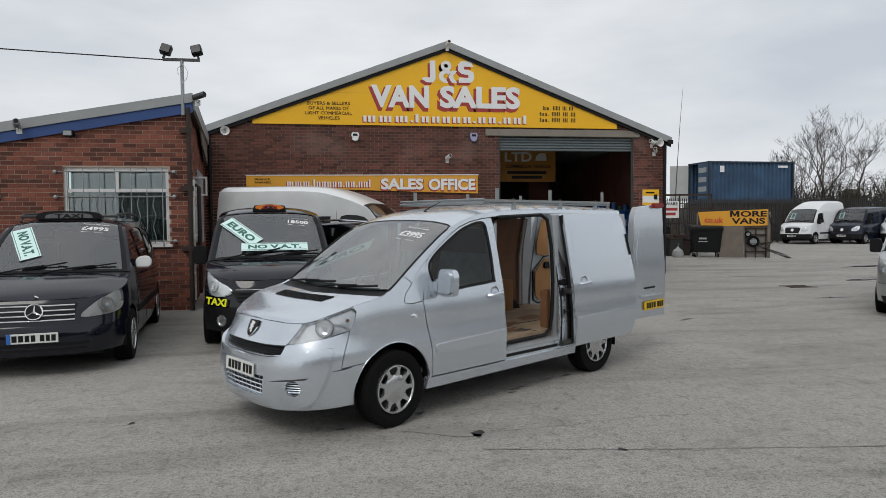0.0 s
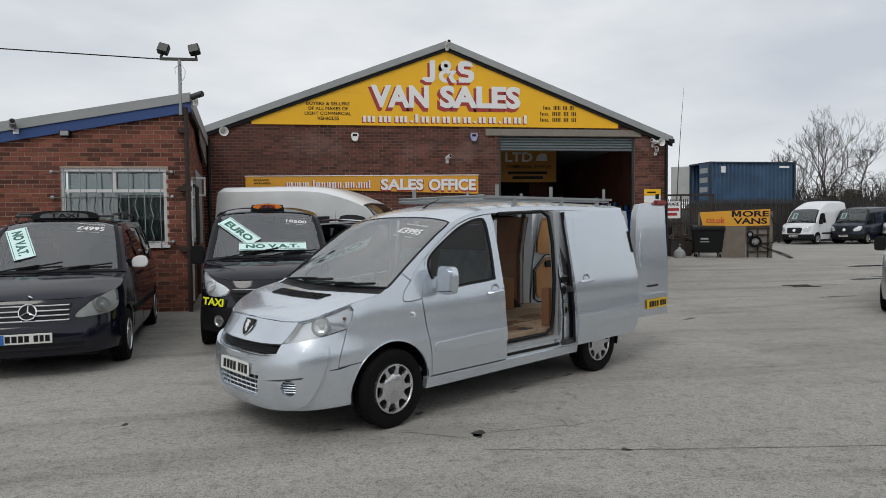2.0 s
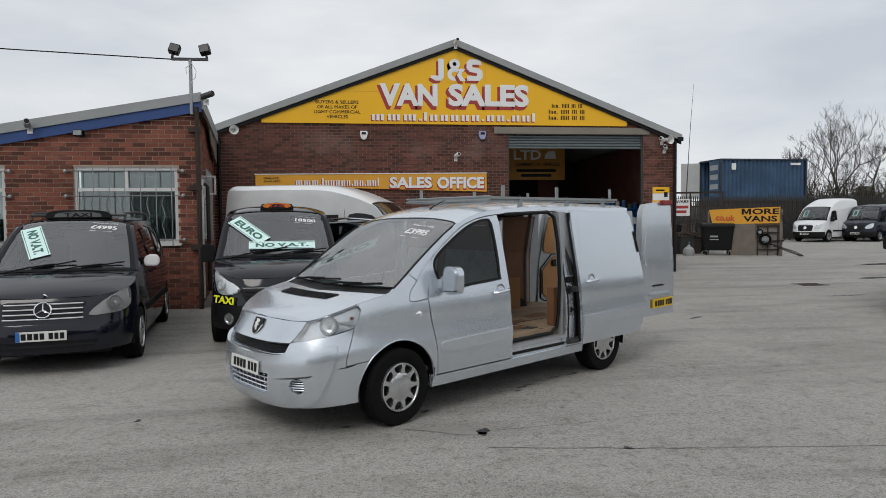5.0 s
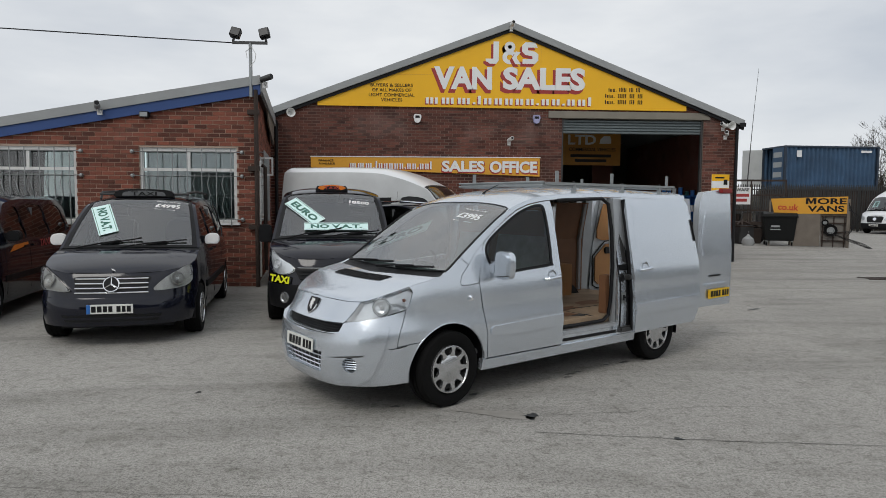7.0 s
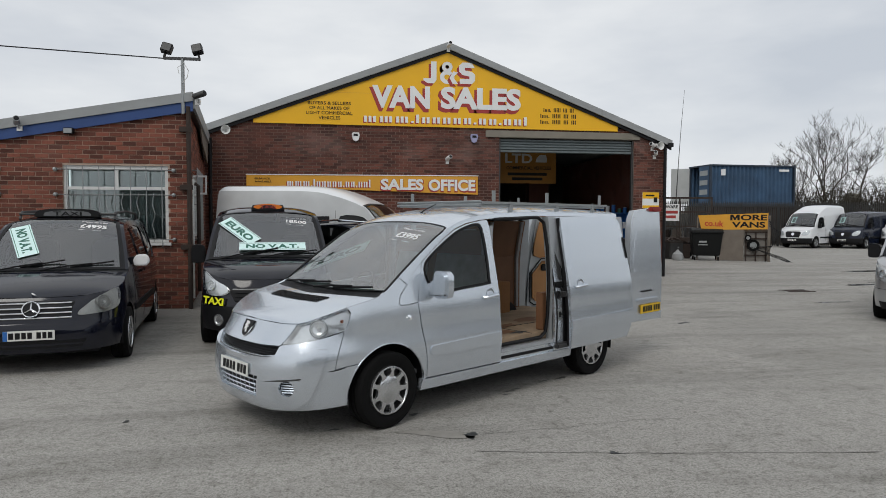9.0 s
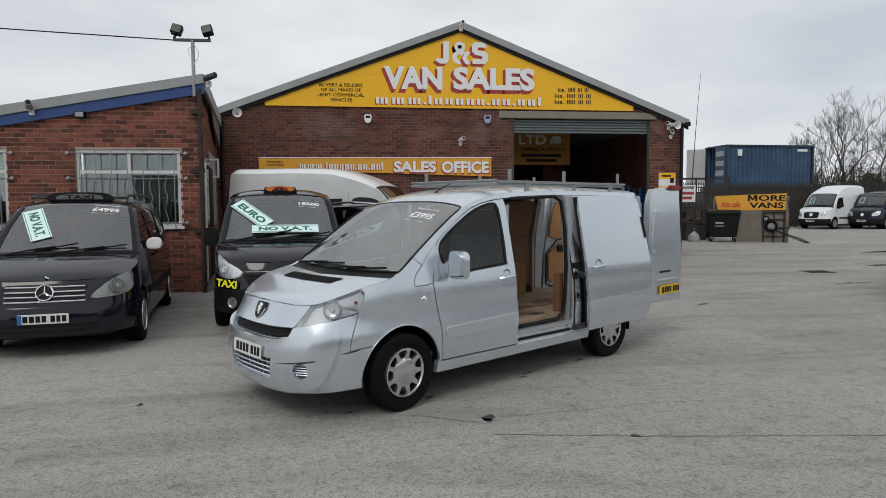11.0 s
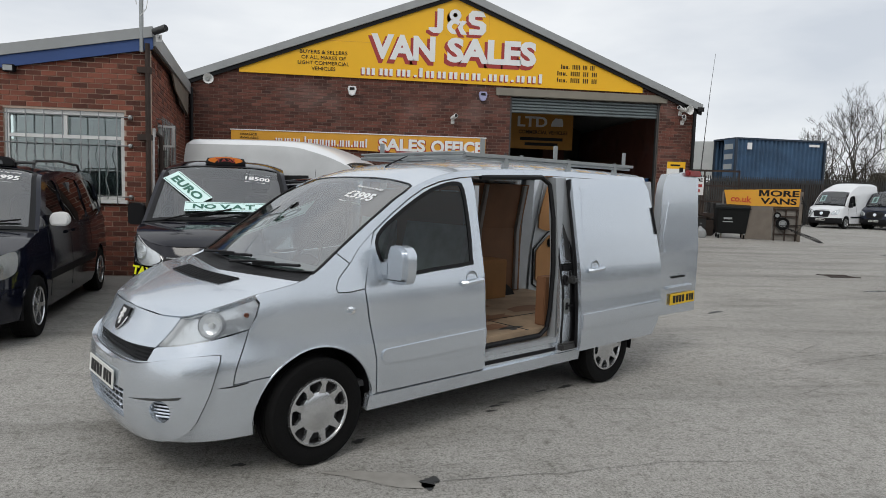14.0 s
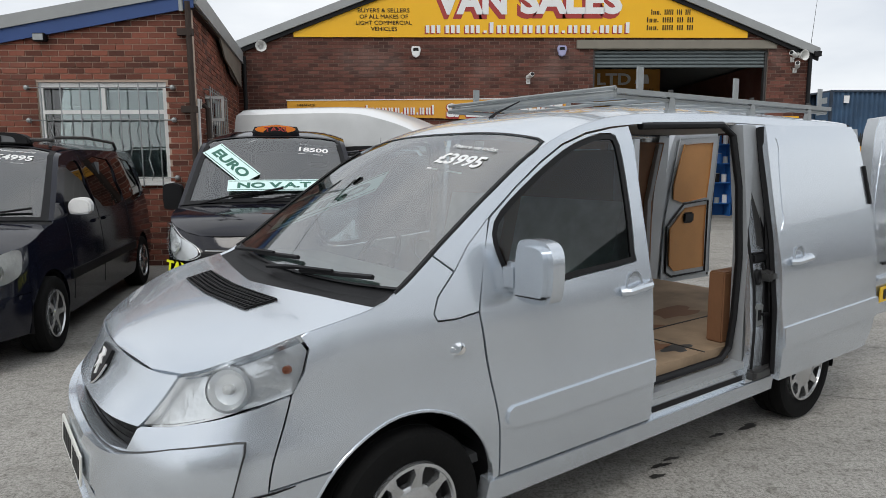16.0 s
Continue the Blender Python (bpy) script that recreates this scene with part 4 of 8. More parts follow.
class Body:
    """A vehicle's outer shape: a skirt that runs round its nose and sides, and a top between the two shoulders. x runs rearward from the nose."""

    def __init__(self, depth, half, round_, nose, wz, wx, stations):
        self.D, self.W, self.flat = depth, half, 0.0
        self.nose, self.wz, self.wx = np.array(nose).T, np.array(wz).T, np.array(wx).T
        q = np.linspace(0, math.pi / 2, 200)
        self.tx = depth * (1 - np.cos(q) ** (2 / round_))
        self.ty = np.sin(q) ** (2 / round_)
        self.ts = np.r_[0, np.cumsum(np.hypot(np.diff(self.tx), half * np.diff(self.ty)))]
        self.S0 = self.ts[-1]
        raw = []
        for xc, zc, side, zs, p in stations:
            s = side if isinstance(side, float) else self.s_of(side[0])
            raw.append((xc, zc, s, zs, p))
        self.raw = raw
        fine = np.array(spline(raw, 8))
        self.st = fine.T
        arc = np.r_[0, np.cumsum(np.hypot(np.diff(fine[:, 0]), np.diff(fine[:, 1])))]
        self.arc = arc
        self.node = arc[::8]

    def s_of(self, x):
        return float(np.interp(x, self.tx, self.ts)) if x < self.D else self.S0 + x - self.D

    def skirt(self, s, z):
        a = abs(s)
        if a < self.S0:
            X, cy = np.interp(a, self.ts, self.tx), np.interp(a, self.ts, self.ty)
            k = max(0.0, 1 - X / self.D)
            X = X + np.interp(z, *self.nose) * k ** 1.2 + self.flat * min(max((0.76 - z) / 0.10, 0.0), 1.0) * k ** 4
        else:
            X, cy = self.D + a - self.S0, 1.0
        y = self.W * cy * np.interp(z, *self.wz) * np.interp(X, *self.wx)
        return Vector((X, math.copysign(y, s), z))

    def shoulder(self, s):
        return float(np.interp(s, self.st[2], self.st[3]))

    def top(self, a, b):
        xc, zc, s, zs, p = (np.interp(a, self.arc, row) for row in self.st)
        t = b / 0.8
        e = self.skirt(s if t >= 0 else -s, zs)
        k = abs(t)
        return Vector((xc + (e.x - xc) * k * k, e.y * k, zc + (zs - zc) * k ** p))

    def side(self, poly):
        """Turns a side view's (x, z) into the skirt's (s, z)."""
        return [(self.s_of(x), z) for x, z in poly]

    def shoulder_line(self, x0, x1):
        s0, s1 = self.s_of(x0), self.s_of(x1)
        return [(s, z) for s, z in zip(self.st[2], self.st[3]) if min(s0, s1) < s < max(s0, s1)]


def surf(poly, fn, step=0.07, holes=(), gap=0.0, rim=0.018, off=0.0, sgn=1):
    """A panel: the outline filled and laid on the surface fn, with its edges turned in by rim."""
    if sgn < 0:
        poly, holes = [(-a, b) for a, b in poly], [[(-a, b) for a, b in h] for h in holes]
    edge = dense(poly, step)
    if gap:
        edge = inset(edge, gap)
    loops = [edge] + [inset(dense(h, step), -gap) if gap else dense(h, step) for h in holes]
    pts, edges = [], []
    for loop in loops:
        k = len(pts)
        pts += loop
        edges += [(k + i, k + (i + 1) % len(loop)) for i in range(len(loop))]
    lo, hi = np.min(edge, 0), np.max(edge, 0)
    nb = len(pts)
    for i in range(1, int((hi[0] - lo[0]) / step) + 1):
        for j in range(1, int((hi[1] - lo[1]) / step) + 1):
            p = (lo[0] + i * step, lo[1] + j * step)
            if in_poly(*p, edge) and not any(in_poly(*p, h) for h in loops[1:]):
                pts.append(p)
    vs, _, fs, _, _, _ = delaunay_2d_cdt([Vector(p) for p in pts], edges, [], 0, 1e-5)
    keep = []
    for f in fs:
        cx, cy = sum(vs[i][0] for i in f) / len(f), sum(vs[i][1] for i in f) / len(f)
        if in_poly(cx, cy, edge) and not any(in_poly(cx, cy, h) for h in loops[1:]):
            keep.append(f)

    def normal(a, b, p):
        n = (fn(a + 0.004, b) - p).cross(fn(a, b + 0.004) - p)
        n.normalize()
        return n if n.dot(p - Vector((1.6, 0, 0.7))) > 0 else -n

    place, nor = [], []
    for v in vs:
        p = fn(v[0], v[1])
        n = normal(v[0], v[1], p)
        place.append(p + off * n)
        nor.append(n)
    m = Mesh()
    out = []
    for f in keep:
        a, b, c = (place[i] for i in f[:3])
        out.append(tuple(f) if (b - a).cross(c - a).dot(nor[f[0]]) > 0 else tuple(f)[::-1])
    m.add(place, out)
    if rim:
        for loop in loops:
            P = [fn(a, b) for a, b in loop]
            N = [normal(a, b, p) for (a, b), p in zip(loop, P)]
            n = len(loop)
            m.add([p + off * q for p, q in zip(P, N)] + [p + (off - rim) * q for p, q in zip(P, N)], [(i, (i + 1) % n, n + (i + 1) % n, n + i) for i in range(n)])
    return m


def arch(xc, r, z0, zc, back=False, n=26):
    """Points over a wheel arch from the front foot to the rear one."""
    a0 = math.asin((zc - z0) / r)
    return [(xc - r * math.cos(-a0 + (math.pi + 2 * a0) * i / n), zc + r * math.sin(-a0 + (math.pi + 2 * a0) * i / n)) for i in range(n + 1)]


def well(x, z, r, y0, y1, n=18):
    """The upper part of a wheel housing."""
    a = [radians(-12 + 204 * i / n) for i in range(n + 1)]
    vs = [(x - r * math.cos(k), y, z + r * math.sin(k)) for k in a for y in (y0, y1)]
    return Mesh().add(vs, [(2 * i, 2 * i + 1, 2 * i + 3, 2 * i + 2) for i in range(n)] + [tuple(2 * i for i in range(n + 1))])


def wheel(parent, x, y, r, width, rim, style, rim_mat=None, turn=0.0):
    """A road wheel with its outer face towards the sign of y."""
    sg = 1 if y > 0 else -1
    m = Matrix.Translation((x, y, r)) @ Matrix.Rotation(turn, 4, "Z") @ Matrix.Diagonal((1, sg, 1, 1))
    w = width / 2
    tyre = part("wheel", placed(Mesh().spin([(rim * 0.98, -w * 0.8), (r - 0.02, -w), (r, -w * 0.75), (r, -w * 0.3), (r - 0.008, -w * 0.28), (r - 0.008, -w * 0.2), (r, -w * 0.18), (r, w * 0.18), (r - 0.008, w * 0.2), (r - 0.008, w * 0.28), (r, w * 0.3), (r, w * 0.75), (r - 0.012, w * 0.95), (r - 0.05, w * 1.02), (rim + 0.02, w * 0.92), (rim, w * 0.80)], 44), m), M_RUBBER, parent, "black road tyre", smooth=True)
    mt = rim_mat or M_RIM
    part("rim", placed(Mesh().spin([(rim, w * 0.8), (rim * 0.97, w * 0.92), (rim * 0.93, w * 0.85), (rim * 0.90, w * 0.3), (rim * 0.5, w * 0.1), (0, w * 0.1)], 44), m), M_DSTEEL if style != "plain" else mt, tyre, smooth=True)
    tr = Mesh()
    tr.spin([(rim * 1.0, w * 0.82), (rim * 0.985, w * 1.0), (rim * 0.93, w * 1.02), (rim * 0.90, w * 0.9)], 44)
    hub = rim * (0.60 if style == "nine" else 0.30)
    tr.spin([(hub, w * 0.6), (hub, w * 0.88), (hub * 0.8, w * 0.98), (0, w * 1.0)], 24)
    count = {"nine": 9, "five": 5, "plain": 7}[style]
    for i in range(count):
        a = 2 * math.pi * i / count
        ca, sa = math.cos(a), math.sin(a)
        wi, wm, wo = (0.056, 0.030, 0.060) if style == "nine" else (0.05, 0.04, 0.055)
        q = []
        for rr, ww, hh in ((hub * 0.9, wi, w * 0.92), ((hub + rim) / 2, wm, w * 0.99), (rim * 0.95, wo, w * 0.96)):
            for sd in (-1, 1):
                q += [(rr * ca - sd * ww / 2 * sa, hh, rr * sa + sd * ww / 2 * ca), (rr * ca - sd * ww / 2 * sa, hh - 0.03, rr * sa + sd * ww / 2 * ca)]
        tr.add(q, [(0, 4, 6, 2), (4, 8, 10, 6), (0, 1, 5, 4), (4, 5, 9, 8), (2, 6, 7, 3), (6, 10, 11, 7)])
    part("wheel_trim", placed(tr, m), mt, tyre, "silver spoked wheel trim", smooth=True)
    return tyre


def plate(parent, m, yellow=False, eu=False):
    """A number plate as a plain card with bars, facing -y in m."""
    p = part("number_plate", placed(Mesh().box(-0.26, 0.26, -0.008, 0, -0.057, 0.057), m), M_PLATEY if yellow else M_PLATEW, parent, "yellow number plate" if yellow else "white number plate", bevel=0.003)
    for x0, x1 in ((-0.205, -0.155), (-0.14, -0.09), (-0.075, -0.03), (-0.015, 0.03), (0.075, 0.12), (0.135, 0.175), (0.19, 0.235)):
        part("plate_bar", placed(Mesh().box(x0, x1, -0.0105, -0.008, -0.036, 0.036), m), M_BLACK, p)
    if eu:
        part("plate_band", placed(Mesh().box(-0.258, -0.215, -0.0105, -0.008, -0.055, 0.055), m), M_BLUESH, p, "blue band")


def on_front(body, y, z, out=0.012):
    """Pose on the nose, facing forward, local -y out."""
    p, q = body.skirt(y + 0.05, z), body.skirt(y - 0.05, z)
    up = body.skirt(y, z + 0.05) - body.skirt(y, z - 0.05)
    right = (q - p) if q.y < p.y else (p - q)
    right, up = right.normalized(), up.normalized()
    n = right.cross(up).normalized()
    if n.x > 0:
        n = -n
    c = body.skirt(y, z) + out * n
    m = Matrix.Identity(4)
    yv = -n
    xv = yv.cross(up).normalized()
    zv = xv.cross(yv).normalized()
    for i in range(3):
        m[i][0], m[i][1], m[i][2], m[i][3] = xv[i], yv[i], zv[i], c[i]
    return m


def card_matrix(fn, a, b, da, db, lift):
    """Pose lying behind a pane at (a, b): x along da, z along db, facing out."""
    p = fn(a, b)
    ea = (fn(a + 0.01 * da[0], b + 0.01 * da[1]) - p).normalized()
    eb = (fn(a + 0.01 * db[0], b + 0.01 * db[1]) - p).normalized()
    n = ea.cross(eb).normalized()
    eb = n.cross(ea).normalized()
    m = Matrix.Identity(4)
    c = p + lift * n
    for i in range(3):
        m[i][0], m[i][1], m[i][2], m[i][3] = ea[i], -n[i], eb[i], c[i]
    return m


def seat(parent, x, y, material=None, w=0.48):
    s = part("seat", Mesh().box(x, x + 0.5, y - w / 2, y + w / 2, 0.72, 0.90), material or M_SEAT, parent, bevel=0.05)
    part("seat_back", placed(Mesh().box(-0.06, 0.08, -w / 2, w / 2, 0, 0.62), Matrix.Translation((x + 0.48, y, 0.88)) @ Matrix.Rotation(radians(14), 4, "Y")), material or M_SEAT, s, bevel=0.05)
    part("headrest", placed(Mesh().box(-0.04, 0.07, -0.13, 0.13, 0, 0.18), Matrix.Translation((x + 0.65, y, 1.53)) @ Matrix.Rotation(radians(10), 4, "Y")), material or M_SEAT, s, bevel=0.04)


def mirror(parent, x, y, z, material, cap=None, h=0.26, w=0.19):
    sg = 1 if y > 0 else -1
    mm = part("door_mirror", Mesh().prism(spline([(-w / 2, -h / 2 + 0.03), (-w / 2 + 0.03, -h / 2), (w / 2 - 0.03, -h / 2), (w / 2, -h / 2 + 0.04), (w / 2, h / 2 - 0.05), (w / 2 - 0.04, h / 2), (-w / 2 + 0.05, h / 2), (-w / 2, h / 2 - 0.05)], 3, True), lambda a, b, d: (x + d, y + sg * (0.13 + a), z + b), -0.06, 0.07), cap or material, parent, bevel=0.02, smooth=True)
    part("mirror_glass", Mesh().box(x + 0.072, x + 0.076, y + sg * 0.13 - w / 2 + 0.025, y + sg * 0.13 + w / 2 - 0.025, z - h / 2 + 0.03, z + h / 2 - 0.03), M_CHROME, mm)
    part("mirror_arm", Mesh().box(x - 0.03, x + 0.04, min(y - sg * 0.03, y + sg * 0.06), max(y - sg * 0.03, y + sg * 0.06), z - h / 2 + 0.02, z - h / 2 + 0.12), M_TRIM, mm, bevel=0.01)


def lamp(parent, body, poly, sgn, bowl=(0.5, 0.5), rad=0.08, amber=True, base=-0.035, back=None):
    """A headlamp: a chrome bowl set back under a clear lens, both on the skirt."""
    h = part("headlight", surf(poly, body.skirt, 0.05, rim=0.0, off=base, sgn=sgn), back or M_REFL, parent, "clear headlight with a chrome reflector", smooth=True)
    part("lens", surf(poly, body.skirt, 0.05, gap=0.003, rim=0.035, off=base + 0.038, sgn=sgn), M_LENS, h, smooth=True)
    lo, hi = np.min(poly, 0), np.max(poly, 0)
    s, z = lo + (hi - lo) * np.array(bowl)
    c = body.skirt(sgn * s, z)
    e = (body.skirt(sgn * s + 0.02, z) - c).cross(body.skirt(sgn * s, z + 0.02) - c).normalized()
    if e.x > 0:
        e = -e
    m = Matrix.Translation(c + (base + 0.028) * e) @ Vector((0, -1, 0)).rotation_difference(e).to_matrix().to_4x4()
    part("reflector", placed(Mesh().spin([(rad, -0.004), (rad * 1.08, 0.012), (rad * 0.92, 0.0), (rad * 0.7, 0.02), (rad * 0.3, 0.028), (0, 0.028)], 24), m), back or M_REFL, h, smooth=True)
    part("bulb", placed(Mesh().spin([(0.0, -0.008), (0.016, 0.0), (0.018, 0.028)], 12), m), M_WHITE, h, smooth=True)
    if amber:
        s2, z2 = lo + (hi - lo) * np.array((0.86, 0.66))
        p2 = body.skirt(sgn * s2, z2) + (base + 0.02) * e
        part("amber_bulb", placed(Mesh().spin([(0, -0.012), (0.013, 0), (0.015, 0.02)], 10), Matrix.Translation(p2) @ Vector((0, -1, 0)).rotation_difference(e).to_matrix().to_4x4()), M_AMBER, h, smooth=True)


def wipers(parent, fn, a, pairs):
    for b0, a1, b1 in pairs:
        p0, p1 = fn(a - 0.03, b0), fn(a1, b1)
        mid = fn((a + a1) / 2 - 0.01, (b0 + b1) / 2)
        n = Vector((-0.55, 0, 0.83)) * 0.025
        w = part("wiper", Mesh().tube([p0 + n * 0.8, mid + n * 1.2, p1 + n], 0.012, 6, 0.008), M_TRIM, parent, smooth=True)
        d = (p1 - p0).normalized() * 0.26
        q = p1 + n * 0.4
        part("blade", Mesh().tube([q - d * 1.0, q, q + d * 1.0], 0.011, 5), M_BLACK, w)


def simple_van(name, label, category, m, sp):
    """A van or people carrier from its proportions."""
    v = thing(name, label, category, m, sp.get("group", ""))
    b = Body(sp["D"], sp["W"], sp.get("round", 2.3), sp["nose"], sp["wz"], sp["wx"], sp["stations"])
    L, paint, z0 = sp["L"], sp["paint"], sp.get("z0", 0.26)
    xf, xr, r = sp["xf"], sp["xr"], sp["r"]
    ar = r + 0.06
    xs = xf - ar - 0.02
    ib, iw, it, ie = sp["i"]
    A = b.node
    zb = sp["zb"]
    bumper = sp.get("bumper", paint)
    sxs = b.s_of(xs)
    part("bumper", surf([(-sxs, z0 + 0.02), (sxs, z0 + 0.02), (sxs, zb), (-sxs, zb)], b.skirt, 0.09, off=0.012, gap=0.004), bumper, v, sp.get("bumper_label", ""), smooth=True)
    line = [(s, z) for s, z in zip(b.st[2], b.st[3]) if s < sxs]
    front = [(-sxs, zb), (sxs, zb), (sxs, b.shoulder(sxs))] + line[::-1] + [(-s, z) for s, z in line[1:]] + [(-sxs, b.shoulder(sxs))]
    part("front_panel", surf(front, b.skirt, 0.09), paint, v, smooth=True)
    for sgn in (-1, 1):
        outline = [(xs, z0 + 0.1)] + [p for p in arch(xf, ar, z0, r)] + [p for p in arch(xr, ar, z0, r)] + [(L, z0 + 0.06)]
        outline = b.side(outline) + [(b.s_of(L), b.shoulder(b.s_of(L)))] + b.shoulder_line(xs, L)[::-1] + [(sxs, b.shoulder(sxs))]
        holes = [b.side(w) for w in sp["windows"]]
        part("body_side", surf(outline, b.skirt, 0.09, holes=holes, sgn=sgn, rim=0.03), paint, v, smooth=True)
        for w in sp["windows"]:
            part("side_window", surf(b.side(w), b.skirt, 0.12, off=-0.012, rim=0.0, sgn=sgn), sp.get("side_glass", M_DGLASS), v, "tinted side window", smooth=True)
        for d in sp.get("seams", ()):
            part("door_seam", Mesh().tube([b.skirt(sgn * s, z) for s, z in dense(b.side(d), 0.08, False)], 0.004, 4), M_BLACK, v)
        for hx, hz in sp.get("handles", ()):
            hp = b.skirt(sgn * b.s_of(hx), hz)
            part("door_handle", Mesh().box(hp.x - 0.09, hp.x + 0.09, min(hp.y, hp.y + sgn * 0.03), max(hp.y, hp.y + sgn * 0.03), hz - 0.015, hz + 0.02), sp.get("handle", paint), v, bevel=0.008)
        if "rub" in sp:
            rub = sp["rub"]
            part("side_moulding", surf(b.side([(xf + ar + 0.05, rub), (xr - ar - 0.05, rub), (xr - ar - 0.05, rub + 0.09), (xf + ar + 0.05, rub + 0.09)]), b.skirt, 0.15, off=0.014, sgn=sgn), sp.get("rub_mat", M_TRIM), v)
        for lp in sp.get("lamps", ()):
            lamp(v, b, lp, sgn, sp.get("bowl", (0.5, 0.5)), sp.get("bowl_r", 0.075), sp.get("amber", False), sp.get("lamp_off", 0.002), sp.get("lamp_back"))
        for xx in (xf, xr):
            wheel(v, xx, sgn * (sp["W"] - 0.115), r, 0.21, sp.get("rim", r * 0.64), sp.get("wheel", "five"))
            ay = sgn * (sp["W"] - 0.03)
            part("wheel_well", well(xx, r, ar + 0.015, sgn * (sp["W"] - 0.34), ay - sgn * 0.02), M_BLACK, v)
        mx, mz = sp["mirror"]
        my = b.skirt(sgn * b.s_of(mx), mz).y
        mirror(v, mx, my, mz, sp.get("mirror_mat", M_TRIM), sp.get("mirror_cap"), sp.get("mirror_h", 0.26))
    part("bonnet", surf([(A[0], -0.8), (A[ib], -0.8), (A[ib], 0.8), (A[0], 0.8)], b.top, 0.09, gap=0.003), paint, v, smooth=True)
    part("scuttle", surf([(A[ib], -0.8), (A[iw], -0.8), (A[iw], 0.8), (A[ib], 0.8)], b.top, 0.09, off=-0.01), M_TRIM, v)
    scr = [(A[iw], -0.765), (A[it], -0.745), (A[it], 0.745), (A[iw], 0.765)]
    part("windscreen", surf(scr, b.top, 0.10, off=-0.004, rim=0.0), sp.get("glass", M_GLASS), v, "curved windscreen", smooth=True)
    part("screen_border", surf(scr, b.top, 0.10, holes=[inset(scr, 0.055)], off=0.0, rim=0.0), M_BLACK, v, "black glazing border")
    part("screen_pillar", surf([(A[iw], -0.80), (A[it], -0.80), (A[it], -0.745), (A[iw], -0.765)], b.top, 0.08), paint, v, smooth=True)
    part("screen_pillar", surf([(A[iw], 0.80), (A[it], 0.80), (A[it], 0.745), (A[iw], 0.765)], b.top, 0.08), paint, v, smooth=True)
    part("roof", surf([(A[it], -0.8), (A[ie], -0.8), (A[ie], 0.8), (A[it], 0.8)], b.top, 0.12, rim=0.03), sp.get("roof_paint", paint), v, smooth=True)
    sL = b.s_of(L)
    zs = np.linspace(z0 + 0.06, b.shoulder(sL), 10)
    rear = [tuple(b.skirt(sL, z))[1:] for z in zs]
    topr = [tuple(b.top(A[ie], 0.8 * k))[1:] for k in (0.75, 0.5, 0.25, 0.0)]
    half = rear + topr
    full = half + [(-y, z) for y, z in half[::-1][1:]]
    part("tailgate", Mesh().prism(full, lambda y, z, d: (d, y, z), L - 0.03, L), paint, v)
    part("underside", Mesh().box(0.35, L - 0.1, -sp["W"] + 0.30, sp["W"] - 0.30, z0 - 0.05, z0 + 0.18), M_BLACK, v)
    fl = z0 + 0.2
    part("cab_floor", Mesh().box(0.5, L - 0.06, -sp["W"] + 0.12, sp["W"] - 0.12, fl, fl + 0.03), M_DASH, v)
    xw, zw = b.raw[iw][0], b.raw[iw][1]
    part("dashboard", Mesh().box(xw + 0.10, xw + 0.55, -sp["W"] + 0.16, sp["W"] - 0.16, zw - 0.45, zw - 0.12), M_DASH, v, bevel=0.06)
    for y in (-0.45, 0.45):
        seat(v, xw + 0.95, y * sp["W"] / 0.95)
    part("steering_wheel", placed(Mesh().spin([(0.17, 0), (0.185, 0.015), (0.20, 0), (0.185, -0.015), (0.17, 0)], 24), Matrix.Translation((xw + 0.72, 0.40, zw - 0.06)) @ Matrix.Rotation(radians(62), 4, "Z") @ Matrix.Rotation(0.5, 4, "X")), M_TRIM, v, smooth=True)
    part("bulkhead", Mesh().box(xw + 1.9, xw + 1.94, -sp["W"] + 0.16, sp["W"] - 0.16, fl, zw + 0.5), M_DASH, v)
    wipers(v, b.top, A[iw], ((0.10, A[iw] + 0.10, -0.42), (0.60, A[iw] + 0.12, 0.10)))
    return v, b


PI_ = math.pi

# --- silver panel van, the main subject ---
VAN = pose(-0.90, 5.92, 0, 0, 0, 34.5)
sv = thing("panel_van", "silver panel van with its side and rear doors open", "van", VAN)
SB = Body(0.95, 0.93, 2.9,
          [(0.2, 0.03), (0.3, -0.03), (0.45, -0.055), (0.6, -0.045), (0.665, -0.032), (0.72, 0.015), (0.76, 0.055), (0.85, 0.118), (0.95, 0.165), (1.1, 0.27)],
          [(0.2, 0.955), (0.3, 0.975), (0.45, 0.992), (0.56, 1.0), (0.68, 1.0), (0.76, 0.988), (0.84, 0.978), (0.97, 0.974), (1.05, 0.964), (1.12, 0.950), (1.25, 0.925), (1.5, 0.880), (1.75, 0.838), (1.86, 0.812), (1.95, 0.77)],
          [(0, 0.985), (0.9, 0.985), (1.5, 1.0), (3.6, 1.0), (4.75, 0.975)],
          [(0.155, 0.945, 0.0, 0.945, 2.0), (0.170, 0.962, 0.28, 0.943, 2.0), (0.225, 0.990, 0.64, 0.946, 2.2), (0.37, 1.040, 0.86, 1.008, 2.2), (0.54, 1.088, (0.48,), 1.078, 2.4), (0.70, 1.120, (0.70,), 1.116, 2.4),
           (0.80, 1.140, (0.84,), 1.140, 2.4), (0.88, 1.165, (0.97,), 1.190, 2.6), (1.16, 1.385, (1.19,), 1.350, 2.6), (1.46, 1.590, (1.43,), 1.520, 2.6), (1.72, 1.750, (1.70,), 1.690, 2.8), (2.04, 1.868, (2.02,), 1.812, 3.0), (2.5, 1.935, (2.45,), 1.874, 3.2), (3.3, 1.965, (3.3,), 1.898, 3.4), (4.72, 1.945, (4.72,), 1.888, 3.4)])
SB.flat = 0.075
A = SB.node
